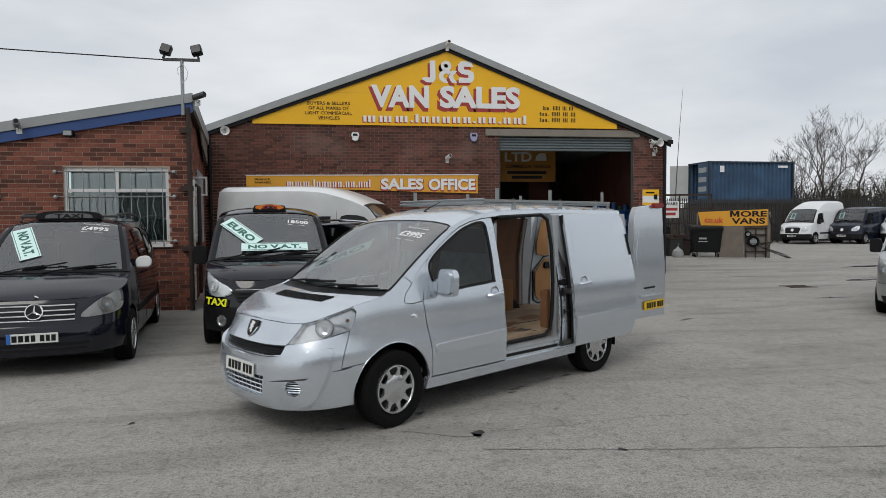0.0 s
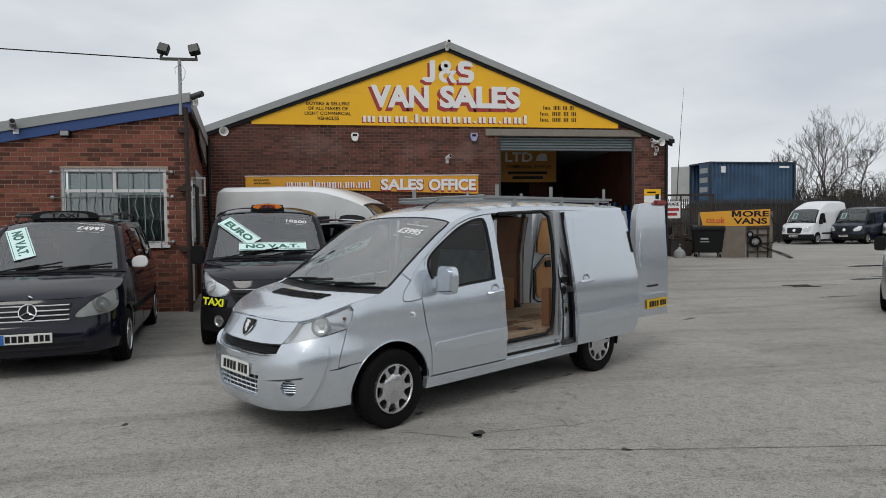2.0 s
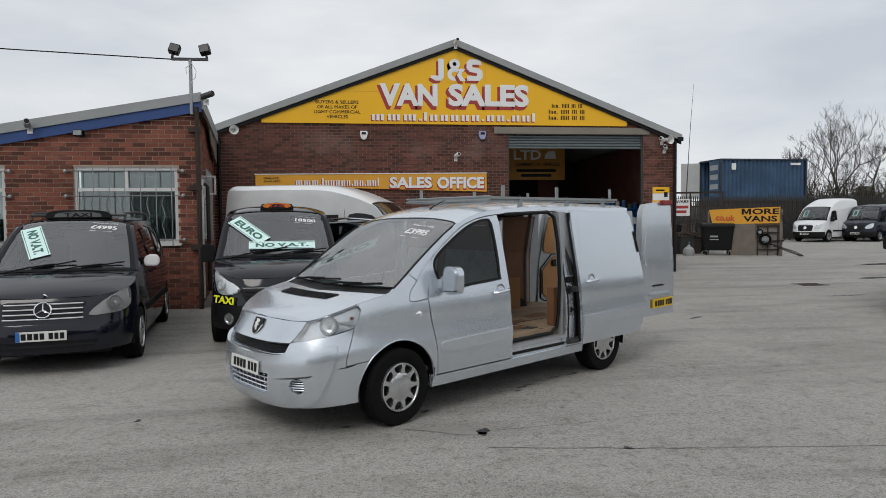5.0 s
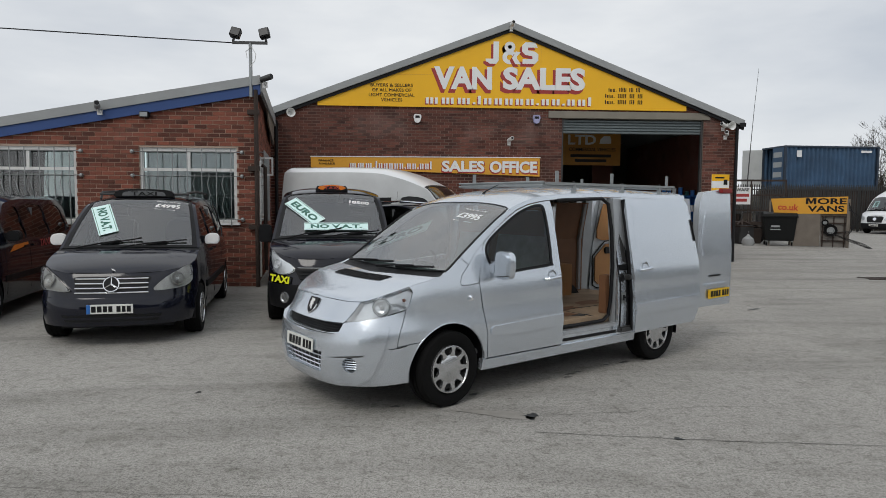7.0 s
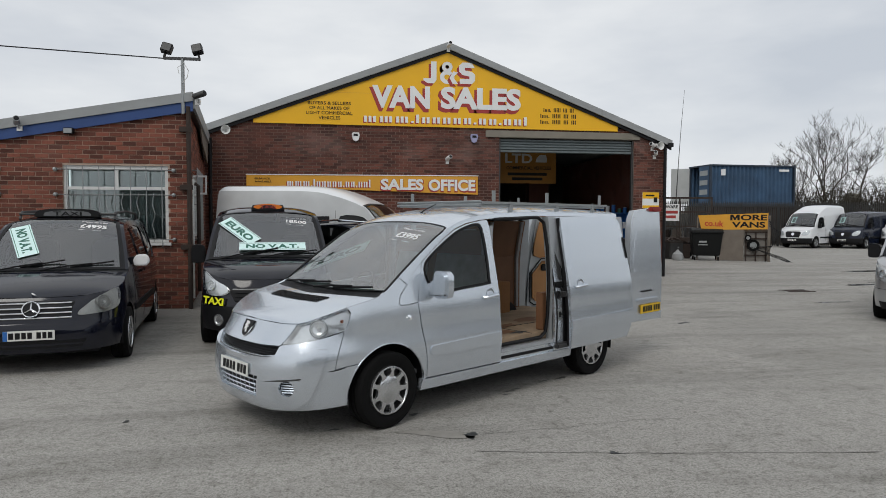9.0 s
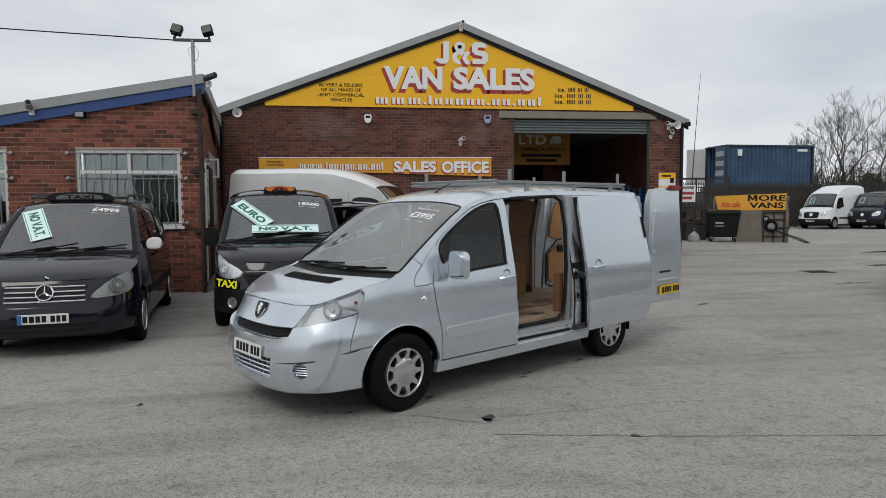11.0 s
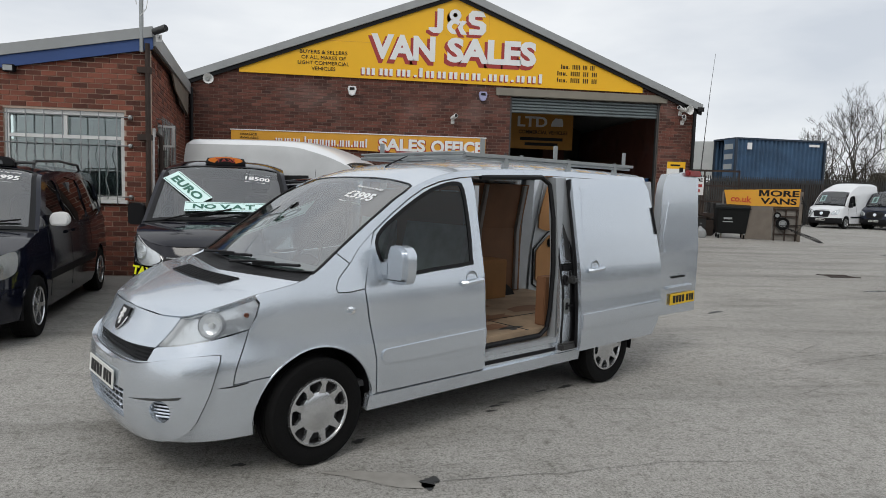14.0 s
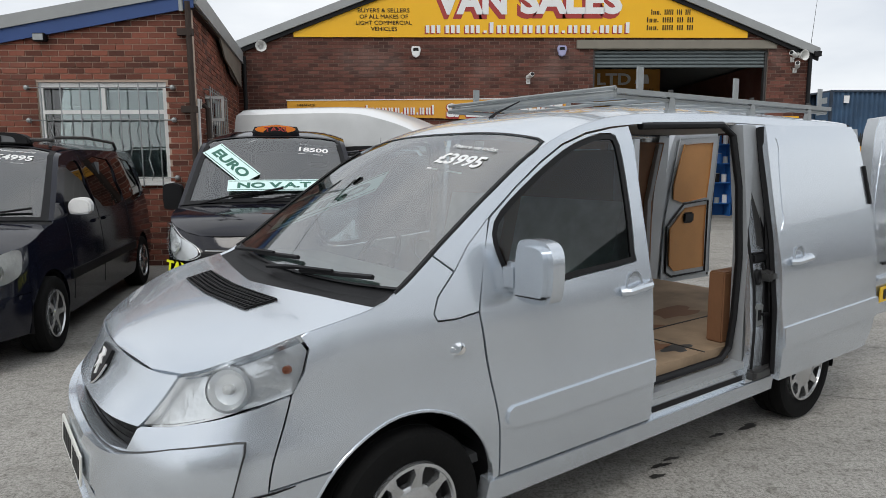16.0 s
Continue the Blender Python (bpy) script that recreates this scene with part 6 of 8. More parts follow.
part("floor_edge", Mesh().box(2.40, 3.30, -0.905, -0.80, 0.47, 0.50), M_JAMB, sv, "silver door step ledge")
part("step_seal", Mesh().tube([(2.42, -0.83, 0.56), (2.45, -0.84, 0.525), (3.1, -0.84, 0.53), (3.2, -0.83, 0.58), (3.235, -0.83, 0.75), (3.24, -0.84, 1.1), (3.25, -0.81, 1.5), (3.23, -0.77, 1.78), (3.14, -0.755, 1.838), (2.44, -0.75, 1.815)], 0.020, 8), M_BLACK, sv, "black rubber door seal", smooth=True)
part("door_track", Mesh().box(2.42, 3.6, -0.90, -0.86, 0.395, 0.425), M_BLACK, sv)
part("step_face", Mesh().box(2.40, 3.30, -0.895, -0.875, 0.37, 0.468), M_SILVER, sv)
part("roof_lining", Mesh().box(2.40, 4.70, -0.70, 0.70, 1.855, 1.870), M_CONT2, sv)
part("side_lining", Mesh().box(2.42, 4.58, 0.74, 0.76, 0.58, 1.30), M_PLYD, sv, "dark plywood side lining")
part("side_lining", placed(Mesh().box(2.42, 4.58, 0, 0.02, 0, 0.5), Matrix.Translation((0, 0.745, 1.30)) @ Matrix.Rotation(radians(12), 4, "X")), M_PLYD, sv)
for x in (2.55, 3.2, 3.9, 4.5):
    part("body_rib", Mesh().tube([(x, 0.735, 0.6), (x, 0.735, 1.28), (x, 0.64, 1.78)], 0.035, 6), M_JAMB, sv)
part("wheel_box", Mesh().box(3.32, 4.07, 0.46, 0.735, 0.58, 0.99), M_PLY, sv, "pale plywood wheel box", bevel=0.008)
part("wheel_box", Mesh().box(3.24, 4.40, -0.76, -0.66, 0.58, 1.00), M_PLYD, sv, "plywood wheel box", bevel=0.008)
# rear jamb of the side opening
jb = Mesh().prism([(3.25, 0.40), (3.43, 0.42), (3.46, 0.75), (3.43, 0.95), (3.46, 1.05), (3.44, 1.45), (3.39, 1.84), (3.26, 1.84), (3.26, 1.2)], lambda a, q, d: (a, d + 0.10 * max(0, (q - 1.05)) ** 1.15, q), -0.885, -0.80)
jamb = part("door_jamb", jb, M_JAMB, sv, "silver rear door jamb", smooth=True)


def on_side(x, z, out=0.0):
    return SB.skirt(-SB.s_of(x), z) + Vector((0, -out, 0))


lp_ = on_side(3.335, 0.77)
latch = part("latch_plate", Mesh().box(3.295, 3.375, lp_.y - 0.012, lp_.y + 0.01, 0.70, 0.83), M_STEEL, jamb, "steel latch plate", bevel=0.006)
part("latch_slot", Mesh().box(3.315, 3.345, lp_.y - 0.016, lp_.y - 0.012, 0.74, 0.80).box(3.345, 3.40, lp_.y - 0.03, lp_.y - 0.012, 0.765, 0.78), M_BLACK, latch)
so_ = on_side(3.325, 0.985)
part("jamb_socket", placed(Mesh().spin([(0.0, -0.006), (0.022, -0.006), (0.030, -0.016), (0.038, -0.014), (0.042, 0.004)], 16), Matrix.Translation(so_) @ Matrix.Diagonal((0.75, 1, 1.15, 1))), M_TRIM, jamb, "black contact socket", smooth=True)
part("runner_block", Mesh().box(3.275, 3.42, on_side(3.34, 1.09).y - 0.02, on_side(3.34, 1.09).y + 0.02, 1.065, 1.125), M_TRIM, jamb, "black runner block", bevel=0.012)
part("pillar_strip", surf([(SB.s_of(x), z) for x, z in ((3.355, 1.16), (3.415, 1.14), (3.415, 1.80), (3.375, 1.82), (3.345, 1.70))], SB.skirt, 0.08, off=0.004, rim=0.0, sgn=near), M_DSTEEL, jamb, "dark strip up the pillar")
for pts in (((3.285, 0.42), (3.275, 0.60), (3.30, 0.88), (3.272, 1.05), (3.275, 1.40), (3.30, 1.82)), ((3.405, 0.42), (3.392, 0.66), (3.40, 0.95), (3.385, 1.06))):
    part("jamb_bead", Mesh().tube([on_side(x, z, 0.002) for x, z in spline(list(pts), 4)], 0.009, 6), M_BLACK, jamb, "black rubber bead", smooth=True)
part("rear_jamb_seal", Mesh().tube([(3.44, -0.90, 0.45), (3.47, -0.91, 0.75), (3.45, -0.90, 1.05), (3.45, -0.88, 1.40), (3.41, -0.83, 1.83)], 0.026, 6), M_BLACK, sv, "black seal on the rear pillar", smooth=True)
part("jamb_gap", surf(SB.side([(3.39, 0.42), (3.54, 0.42), (3.54, 1.2), (3.52, 1.82), (3.38, 1.82), (3.42, 1.2)]), SB.skirt, 0.12, off=0.006, rim=0.0, sgn=near), M_TRIM, sv, "black seal strip behind the side opening")
part("front_jamb", Mesh().box(2.36, 2.40, -0.88, -0.70, 0.5, 1.1).box(2.36, 2.40, -0.78, -0.66, 1.1, 1.75), M_JAMB, sv)
part("underbody", Mesh().box(0.4, 4.6, -0.62, 0.62, 0.24, 0.44), M_BLACK, sv)
part("rear_bumper", Mesh().box(4.70, 4.86, -0.86, 0.86, 0.34, 0.50), M_SILVER, sv, bevel=0.03)
for sg in (-1, 1):
    part("rear_pillar", Mesh().prism([(4.60, 0.48), (4.76, 0.48), (4.76, 1.0), (4.74, 1.85), (4.60, 1.85)], lambda a, q, d: (a, d - sg * 0.12 * max(0, q - 1.05) ** 1.1, q), sg * 0.80, sg * 0.885), M_JAMB, sv, "silver rear pillar")

# rear doors: built shut against the tail plane, hinged open
def rear_door(sgn, angle, outer):
    hinge = Matrix.Translation((4.77, sgn * 0.84, 0)) @ Matrix.Rotation(radians(angle) * sgn, 4, "Z") @ Matrix.Diagonal((1, -sgn, 1, 1))
    w = 0.85

    def bulge(a, z, d):
        return (d + 0.006 * math.sin(min(max((z - 0.5) / 0.9, 0), 1) * PI_) - 0.06 * max(0, z - 1.2), a + 0.12 * max(0, z - 1.1) * (1 - a / w), z)

    def skin(name, poly, d, material, parent, label="", rim=0.012):
        return part(name, surf(poly, lambda a, z: hinge @ Vector(bulge(a, z, d)), 0.08, rim=rim), material, parent, label, smooth=True)

    outline = [(0.0, 0.52), (w, 0.50), (w, 1.94), (w - 0.04, 1.985), (0.12, 1.93), (0.05, 1.84), (0.02, 1.72)]
    rd = part("rear_door", placed(Mesh().prism(dense(outline, 0.12), bulge, -0.03, 0.045), hinge), M_JAMB, sv, "silver rear door standing open", smooth=True)
    skin("outer_skin", outline, 0.05, M_SILVER, rd)
    skin("pressed_panel", spline([(0.12, 1.16), (w - 0.10, 1.15), (w - 0.07, 1.20), (w - 0.08, 1.76), (w - 0.12, 1.80), (0.24, 1.77), (0.18, 1.72)], 3, True), 0.053, M_SILVER, rd, rim=0.004)
    skin("door_crease", [(0.03, 1.05), (w - 0.02, 1.03), (w - 0.02, 1.055), (0.03, 1.075)], 0.056, M_SILVER, rd)
    part("door_seal", placed(Mesh().tube([bulge(a, z, -0.02) for a, z in ((0.83, 0.52), (0.85, 0.9), (0.85, 1.5), (0.85, 1.93))], 0.018, 6), hinge), M_BLACK, rd)
    if outer:
        plate(rd, hinge @ Matrix.Translation((0.068, 0.53, 0.665)) @ Matrix.Rotation(radians(90), 4, "Z"), True)
        part("high_lamp", placed(Mesh().box(0.03, 0.09, w - 0.28, w - 0.02, 1.925, 1.988), hinge @ Matrix.Translation((-0.04, 0, 0))), M_REDLENS, rd, "red high-level lamp", bevel=0.012)
        part("model_badge", placed(Mesh().box(0.058, 0.068, 0.30, 0.56, 0.885, 0.905), hinge), M_TRIM, rd)
        part("rear_handle", placed(Mesh().box(0.055, 0.085, 0.20, 0.72, 0.775, 0.80), hinge), M_SILVER, rd, bevel=0.006)
    else:
        skin("inner_skin", [(0.03, 0.56), (w - 0.03, 0.55), (w - 0.03, 1.87), (0.12, 1.83)], -0.046, M_JAMB, rd, "silver inner door skin")
        skin("ply_panel", spline([(0.14, 1.29), (w - 0.20, 1.29), (w - 0.16, 1.33), (w - 0.16, 1.76), (w - 0.20, 1.80), (0.24, 1.78), (0.18, 1.74)], 3, True), -0.058, M_PLY, rd, "orange-brown plywood panel")
        skin("ply_panel", [(0.14, 0.68), (0.22, 0.62), (w - 0.15, 0.62), (w - 0.15, 1.22), (0.36, 1.20), (0.14, 1.02)], -0.058, M_PLY, rd, "orange-brown plywood panel")
        part("panel_seal", placed(Mesh().tube([bulge(a, z, -0.056) for a, z in ((0.10, 0.62), (0.10, 1.04), (0.34, 1.24), (w - 0.11, 1.26), (w - 0.11, 0.57), (0.2, 0.57), (0.10, 0.62))], 0.010, 5), hinge), M_BLACK, rd)
        part("inner_handle", placed(Mesh().box(-0.075, -0.045, 0.34, 0.50, 1.06, 1.16), hinge), M_BLACK, rd, bevel=0.015)
    return rd


rear_door(-1, 88, True)
rear_door(1, 91, False)

# roof rack
rack = thing("roof_rack", "galvanised steel roof rack clamped on the silver van", "roof rack", VAN @ Matrix.Translation((0.20, 0, 0.015)))
for y in (-0.66, 0.66):
    part("side_rail", Mesh().box(2.15, 4.40, y - 0.014, y + 0.014, 1.960, 1.985), M_STEEL, rack)
    part("lower_rail", Mesh().tube([(2.15, y, 1.945), (4.35, y, 1.945)], 0.012, 6), M_STEEL, rack)
    for x in (2.6, 3.4, 4.1):
        part("clamp_foot", Mesh().prism([(x - 0.04, 1.85), (x + 0.04, 1.85), (x + 0.018, 1.965), (x - 0.018, 1.965)], lambda a, q, d: (a, d, q), y - 0.012, y + 0.012), M_STEEL, rack)
        part("strut", Mesh().tube([(x, y, 1.96), (x, y, 2.0)], 0.014, 6), M_DSTEEL, rack)
    for x in (2.34, 3.22, 4.25):
        part("upright", Mesh().box(x - 0.022, x + 0.022, y - 0.006, y + 0.006, 1.97, 2.10), M_STEEL, rack)
for i in range(8):
    x = 2.2 + 2.15 * i / 7
    part("crossbar", Mesh().tube([(x, -0.66, 1.972), (x, 0, 1.985), (x, 0.66, 1.972)], 0.012, 6), M_STEEL, rack)
for y in (-0.35, 0.0, 0.35):
    part("mesh_bar", Mesh().tube([(2.15, y, 1.985), (4.35, y, 1.985)], 0.007, 5), M_STEEL, rack)
part("front_bar", Mesh().tube([(2.13, -0.68, 1.95), (2.13, 0.68, 1.95)], 0.014, 6).tube([(2.13, -0.68, 1.985), (2.13, 0.68, 1.985)], 0.010, 6), M_STEEL, rack)


def card(parent_m, fn, a, b, da, db, w, h, text, lift=-0.03, border=True):
    c = thing("window_card", "pale mint price card with green letters on the windscreen", "card", parent_m @ card_matrix(fn, a, b, da, db, lift), "windscreen cards")
    part("sheet", Mesh().box(-w / 2, w / 2, -0.003, 0, -h / 2, h / 2), M_CARD, c)
    part("border", Mesh().box(-w / 2 + 0.012, w / 2 - 0.012, -0.0042, -0.003, h / 2 - 0.022, h / 2 - 0.014).box(-w / 2 + 0.012, w / 2 - 0.012, -0.0042, -0.003, -h / 2 + 0.014, -h / 2 + 0.022), M_GREENL, c)
    part("lettering", placed(letters(text, w * 0.80, h * 0.50, 0.0015, 0.04), Matrix.Translation((-w * 0.40, -0.0045, -h * 0.25))), M_GREENL, c)
    return c


def price(parent_m, fn, a, b, text, w, h, lift=-0.008, head=True):
    c = thing("price_sticker", "white price lettering stuck on the windscreen", "price sticker", parent_m @ card_matrix(fn, a, b, (0, -1), (1, 0), lift), "windscreen prices")
    part("lettering", placed(letters(text, w, h, 0.002, 0.025), Matrix.Translation((-w / 2, -0.003, 0))), M_WHITE, c)
    if head:
        part("lettering", placed(letters("Finance me today", w * 0.98, h * 0.42, 0.001, 0.0), Matrix.Translation((-w / 2, -0.003, h * 1.45))), M_WHITE, c)
        part("lettering_bar", Mesh().box(-w / 2, -w / 4, -0.002, 0, -h * 0.55, -h * 0.45).box(0.0, w / 3, -0.002, 0, -h * 0.55, -h * 0.45), M_WHITE, c)
    return c


# the row b runs towards the van's right, so words read from outside run along -b
price(VAN, SB.top, A[9] + 0.10, -0.42, "\u00a33995", 0.34, 0.085)
# Solid card set behind the glass in place of a card's mirrored reflection.
card(VAN, SB.top, A[8] + 0.15, 0.42, (0.45, -0.75), (0.75, 0.45), 0.80, 0.20, "EURO", -0.05)

# --- black people carrier taxi ---
VITO = dict(D=0.85, W=0.95, round=2.9, L=4.75, z0=0.24, xf=0.91, xr=4.11, r=0.33, zb=0.60, paint=M_VITO, glass=M_VANGLASS, bumper=M_VITO, bumper_label="black painted bumper",
            nose=[(0.2, 0.05), (0.35, 0.0), (0.55, 0.0), (0.62, 0.05), (0.8, 0.10), (0.92, 0.18), (1.1, 0.34)],
            wz=[(0.2, 0.95), (0.35, 0.98), (0.6, 1.0), (0.9, 0.985), (1.08, 0.965), (1.3, 0.91), (1.6, 0.82), (1.78, 0.755), (1.9, 0.70)],
            wx=[(0, 0.97), (0.85, 0.97), (1.5, 1.0), (4.0, 1.0), (4.75, 0.95)],
            stations=[(0.16, 0.89, 0.0, 0.885, 2.0), (0.18, 0.905, 0.38, 0.885, 2.2), (0.26, 0.945, 0.62, 0.90, 2.4), (0.45, 1.02, (0.45,), 0.97, 2.6), (0.75, 1.10, (0.80,), 1.05, 2.6), (0.92, 1.135, (1.05,), 1.10, 2.6), (1.0, 1.15, (1.14,), 1.13, 2.8),
                      (1.40, 1.45, (1.42,), 1.38, 3.0), (1.78, 1.72, (1.72,), 1.62, 3.2), (2.0, 1.82, (1.98,), 1.735, 3.4), (2.8, 1.88, (2.8,), 1.79, 3.6), (4.70, 1.86, (4.70,), 1.77, 3.6)],
            i=(5, 6, 9, 11), windows=[spline([(1.50, 1.20), (1.66, 1.42), (1.95, 1.62), (2.30, 1.66), (2.34, 1.40), (2.34, 1.17), (1.9, 1.15)], 3, True), spline([(2.42, 1.18), (2.42, 1.66), (3.42, 1.68), (3.45, 1.40), (3.45, 1.18)], 2, True), spline([(3.54, 1.18), (3.53, 1.67), (4.40, 1.66), (4.52, 1.45), (4.55, 1.20)], 2, True)],
            seams=[[(1.42, 0.36), (1.40, 1.12)], [(2.38, 0.36), (2.38, 1.72)], [(3.50, 0.75), (3.50, 1.72)]], handles=[(2.22, 1.04), (2.58, 1.04)], rub=0.56, mirror=(1.52, 1.235), mirror_h=0.15, mirror_cap=M_WHITE,
            lamps=[spline([(0.50, 0.675), (0.53, 0.745), (0.70, 0.855), (0.93, 0.945), (1.02, 0.92), (1.01, 0.77), (0.88, 0.70), (0.70, 0.68)], 3, True)], lamp_off=0.010, lamp_back=M_REFL2, bowl=(0.55, 0.45), bowl_r=0.085, wheel="five", group="parked taxis")
VM = pose(-3.55, 8.13, 0, 0, 0, 100.2)
vito, VB = simple_van("people_carrier", "black people carrier taxi with a chrome grille and roof sign", "car", VM, VITO)
gr = [(-0.40, 0.64), (0.40, 0.64), (0.46, 0.835), (0.40, 0.85), (-0.40, 0.85), (-0.46, 0.835)]
gp = part("grille", surf(gr, VB.skirt, 0.07, off=0.004, rim=0.0), M_BLACK, vito, "black grille with chrome bars")
for z in (0.66, 0.715, 0.77, 0.825):
    part("grille_bar", Mesh().tube([VB.skirt(s, z) + Vector((-0.012, 0, 0)) for s in np.linspace(-0.43, 0.43, 11)], 0.009, 6), M_CHROME, gp)
em = on_front(VB, 0, 0.755, 0.022)
ring = Mesh().tube([(0.088 * math.cos(k * PI_ / 12), -0.005, 0.088 * math.sin(k * PI_ / 12)) for k in range(25)], 0.009, 6)
for k in range(3):
    a = PI_ / 2 + k * 2 * PI_ / 3
    ring.tube([(0, -0.012, 0), (0.088 * math.cos(a), -0.004, 0.088 * math.sin(a))], 0.012, 5, 0.005)
part("emblem_backing", placed(Mesh().spin([(0, -0.002), (0.085, -0.002), (0.085, 0.02)], 24), em), M_BLACK, gp)
part("emblem", placed(ring, em), M_CHROME, gp, "round chrome emblem")
hb = VB.top(VB.node[1] + 0.03, 0)
part("bonnet_badge", placed(Mesh().spin([(0, -0.008), (0.028, -0.006), (0.03, 0)], 14), Matrix.Translation(hb) @ Matrix.Rotation(radians(-60), 4, "X") @ Matrix.Rotation(0, 4, "Z")), M_WHITE, vito)
plate(vito, on_front(VB, 0.0, 0.475, 0.028), eu=True)
part("bumper_slot", surf([(-0.55, 0.32), (0.55, 0.32), (0.60, 0.40), (-0.60, 0.40)], VB.skirt, 0.09, off=0.016, rim=0.0), M_BLACK, vito)
for y in (-0.60, 0.60):
    part("roof_bar", Mesh().tube([(2.05, y, 1.80), (2.15, y, 1.90), (3.2, y, 1.93), (4.3, y, 1.90), (4.4, y, 1.82)], 0.018, 7), M_DSTEEL, vito, "dark roof rail", smooth=True)
ts = part("roof_sign", Mesh().prism(spline([(-0.42, 0), (-0.40, 0.07), (-0.25, 0.115), (0.25, 0.115), (0.40, 0.07), (0.42, 0)], 4), lambda a, q, d: (d, a, 1.83 + q), 2.02, 2.16), M_BLACK, vito, "black taxi roof sign", bevel=0.02)
part("sign_panel", Mesh().prism(spline([(-0.30, 0.02), (-0.26, 0.075), (0, 0.098), (0.26, 0.075), (0.30, 0.02)], 4), lambda a, q, d: (d, a, 1.83 + q), 2.012, 2.02), M_DASH, ts)
part("lettering", placed(letters("TAXI", 0.36, 0.06, 0.003, 0.02), Matrix.Translation((2.008, 0.18, 1.853)) @ Matrix.Rotation(radians(-90), 4, "Z")), M_BLACK, ts)
part("sign_bar", Mesh().tube([(2.09, -0.62, 1.875), (2.09, 0.62, 1.875)], 0.018, 6), M_DSTEEL, vito)
VA = VB.node
card(VM, VB.top, VA[7] + 0.11, 0.40, (-0.93, -0.36), (0.36, -0.93), 0.66, 0.25, "NO V.A.T.", 0.008)
price(VM, VB.top, VA[8] - 0.06, -0.38, "\u00a34995", 0.34, 0.085)
VM2 = pose(-6.62, 8.62, 0, 0, 0, 101)
vito2 = simple_van("people_carrier", "black people carrier taxi with an orange stripe and lettering", "car", VM2, dict(VITO, mirror_cap=M_TRIM))[0]
for sg in (-1,):
    part("door_stripe", surf(VB.side([(1.55, 0.98), (2.35, 1.05), (2.35, 1.10), (1.75, 1.08)]), VB.skirt, 0.1, off=0.004, rim=0.0, sgn=sg), M_ORANGE, vito2, "orange stripe")
    lt = placed(letters("TAXI", 0.5, 0.12, 0.002, 0.02), Matrix.Translation((2.75, -0.955, 1.0)))
    part("lettering", lt, M_REDL, vito2)
plate(vito2, on_front(VB, 0.0, 0.475, 0.028))

# --- dark taxi van ---
FORD = dict(D=0.90, W=0.960, round=2.5, L=4.97, z0=0.25, xf=1.01, xr=3.94, r=0.34, zb=0.60, paint=M_NAVY, glass=M_VANGLASS, bumper=M_TRIM, bumper_label="black plastic bumper",
            nose=[(0.2, 0.06), (0.35, 0.0), (0.55, 0.0), (0.62, 0.02), (0.8, 0.06), (0.95, 0.14), (1.1, 0.30)],
            wz=[(0.2, 0.95), (0.35, 0.98), (0.6, 1.0), (0.9, 0.99), (1.1, 0.97), (1.3, 0.93), (1.6, 0.87), (1.85, 0.80), (2.0, 0.74)],
            wx=[(0, 0.98), (0.9, 0.98), (1.5, 1.0), (4.97, 0.98)],
            stations=[(0.14, 0.95, 0.0, 0.945, 2.0), (0.17, 0.97, 0.36, 0.935, 2.2), (0.26, 1.02, 0.64, 0.955, 2.4), (0.45, 1.09, (0.42,), 1.03, 2.6), (0.72, 1.15, (0.75,), 1.10, 2.6), (0.88, 1.18, (0.98,), 1.14, 2.6), (0.95, 1.20, (1.06,), 1.165, 2.8),
                      (1.30, 1.48, (1.34,), 1.41, 3.0), (1.66, 1.75, (1.62,), 1.66, 3.2), (1.86, 1.87, (1.84,), 1.80, 3.6), (2.6, 1.96, (2.6,), 1.875, 4.0), (4.92, 1.96, (4.92,), 1.87, 4.0)],
            i=(5, 6, 9, 11), windows=[spline([(1.42, 1.24), (1.58, 1.48), (1.80, 1.70), (2.28, 1.74), (2.32, 1.40), (2.32, 1.20), (1.8, 1.18)], 3, True), spline([(2.42, 1.24), (2.42, 1.74), (3.40, 1.75), (3.43, 1.40), (3.43, 1.24)], 2, True)],
            seams=[[(1.40, 0.40), (1.38, 1.16)], [(2.37, 0.38), (2.37, 1.80)]], handles=[(2.20, 1.10), (2.60, 1.10)], rub=0.58, mirror=(1.40, 1.24),
            lamps=[spline([(0.55, 0.78), (0.60, 0.86), (0.78, 0.93), (1.02, 1.03), (1.10, 1.02), (1.06, 0.90), (0.94, 0.76), (0.72, 0.73)], 3, True)], bowl=(0.55, 0.42), bowl_r=0.07, wheel="five")
FM = pose(-1.02, 9.26, 0, 0, 0, 97) @ Matrix.Diagonal((1, 1, 1.035, 1))
ford, FB = simple_van("taxi_van", "dark navy taxi van with an orange roof sign", "van", FM, dict(FORD, group="parked taxis"))
gr = [(-0.46, 0.66), (0.46, 0.66), (0.55, 0.80), (0.48, 0.84), (-0.48, 0.84), (-0.55, 0.80)]
gp = part("grille", surf(gr, FB.skirt, 0.07, off=0.004, rim=0.0), M_BLACK, ford)
for z in (0.68, 0.73, 0.78):
    part("grille_bar", Mesh().tube([FB.skirt(s, z) + Vector((-0.012, 0, 0)) for s in np.linspace(-0.46, 0.46, 11)], 0.010, 6), M_TRIM, gp)
part("grille_chrome", Mesh().tube([FB.skirt(s, 0.825) + Vector((-0.012, 0, 0)) for s in np.linspace(-0.50, 0.50, 11)], 0.005, 6), M_CHROME, gp)
plate(ford, on_front(FB, 0.0, 0.45, 0.03))
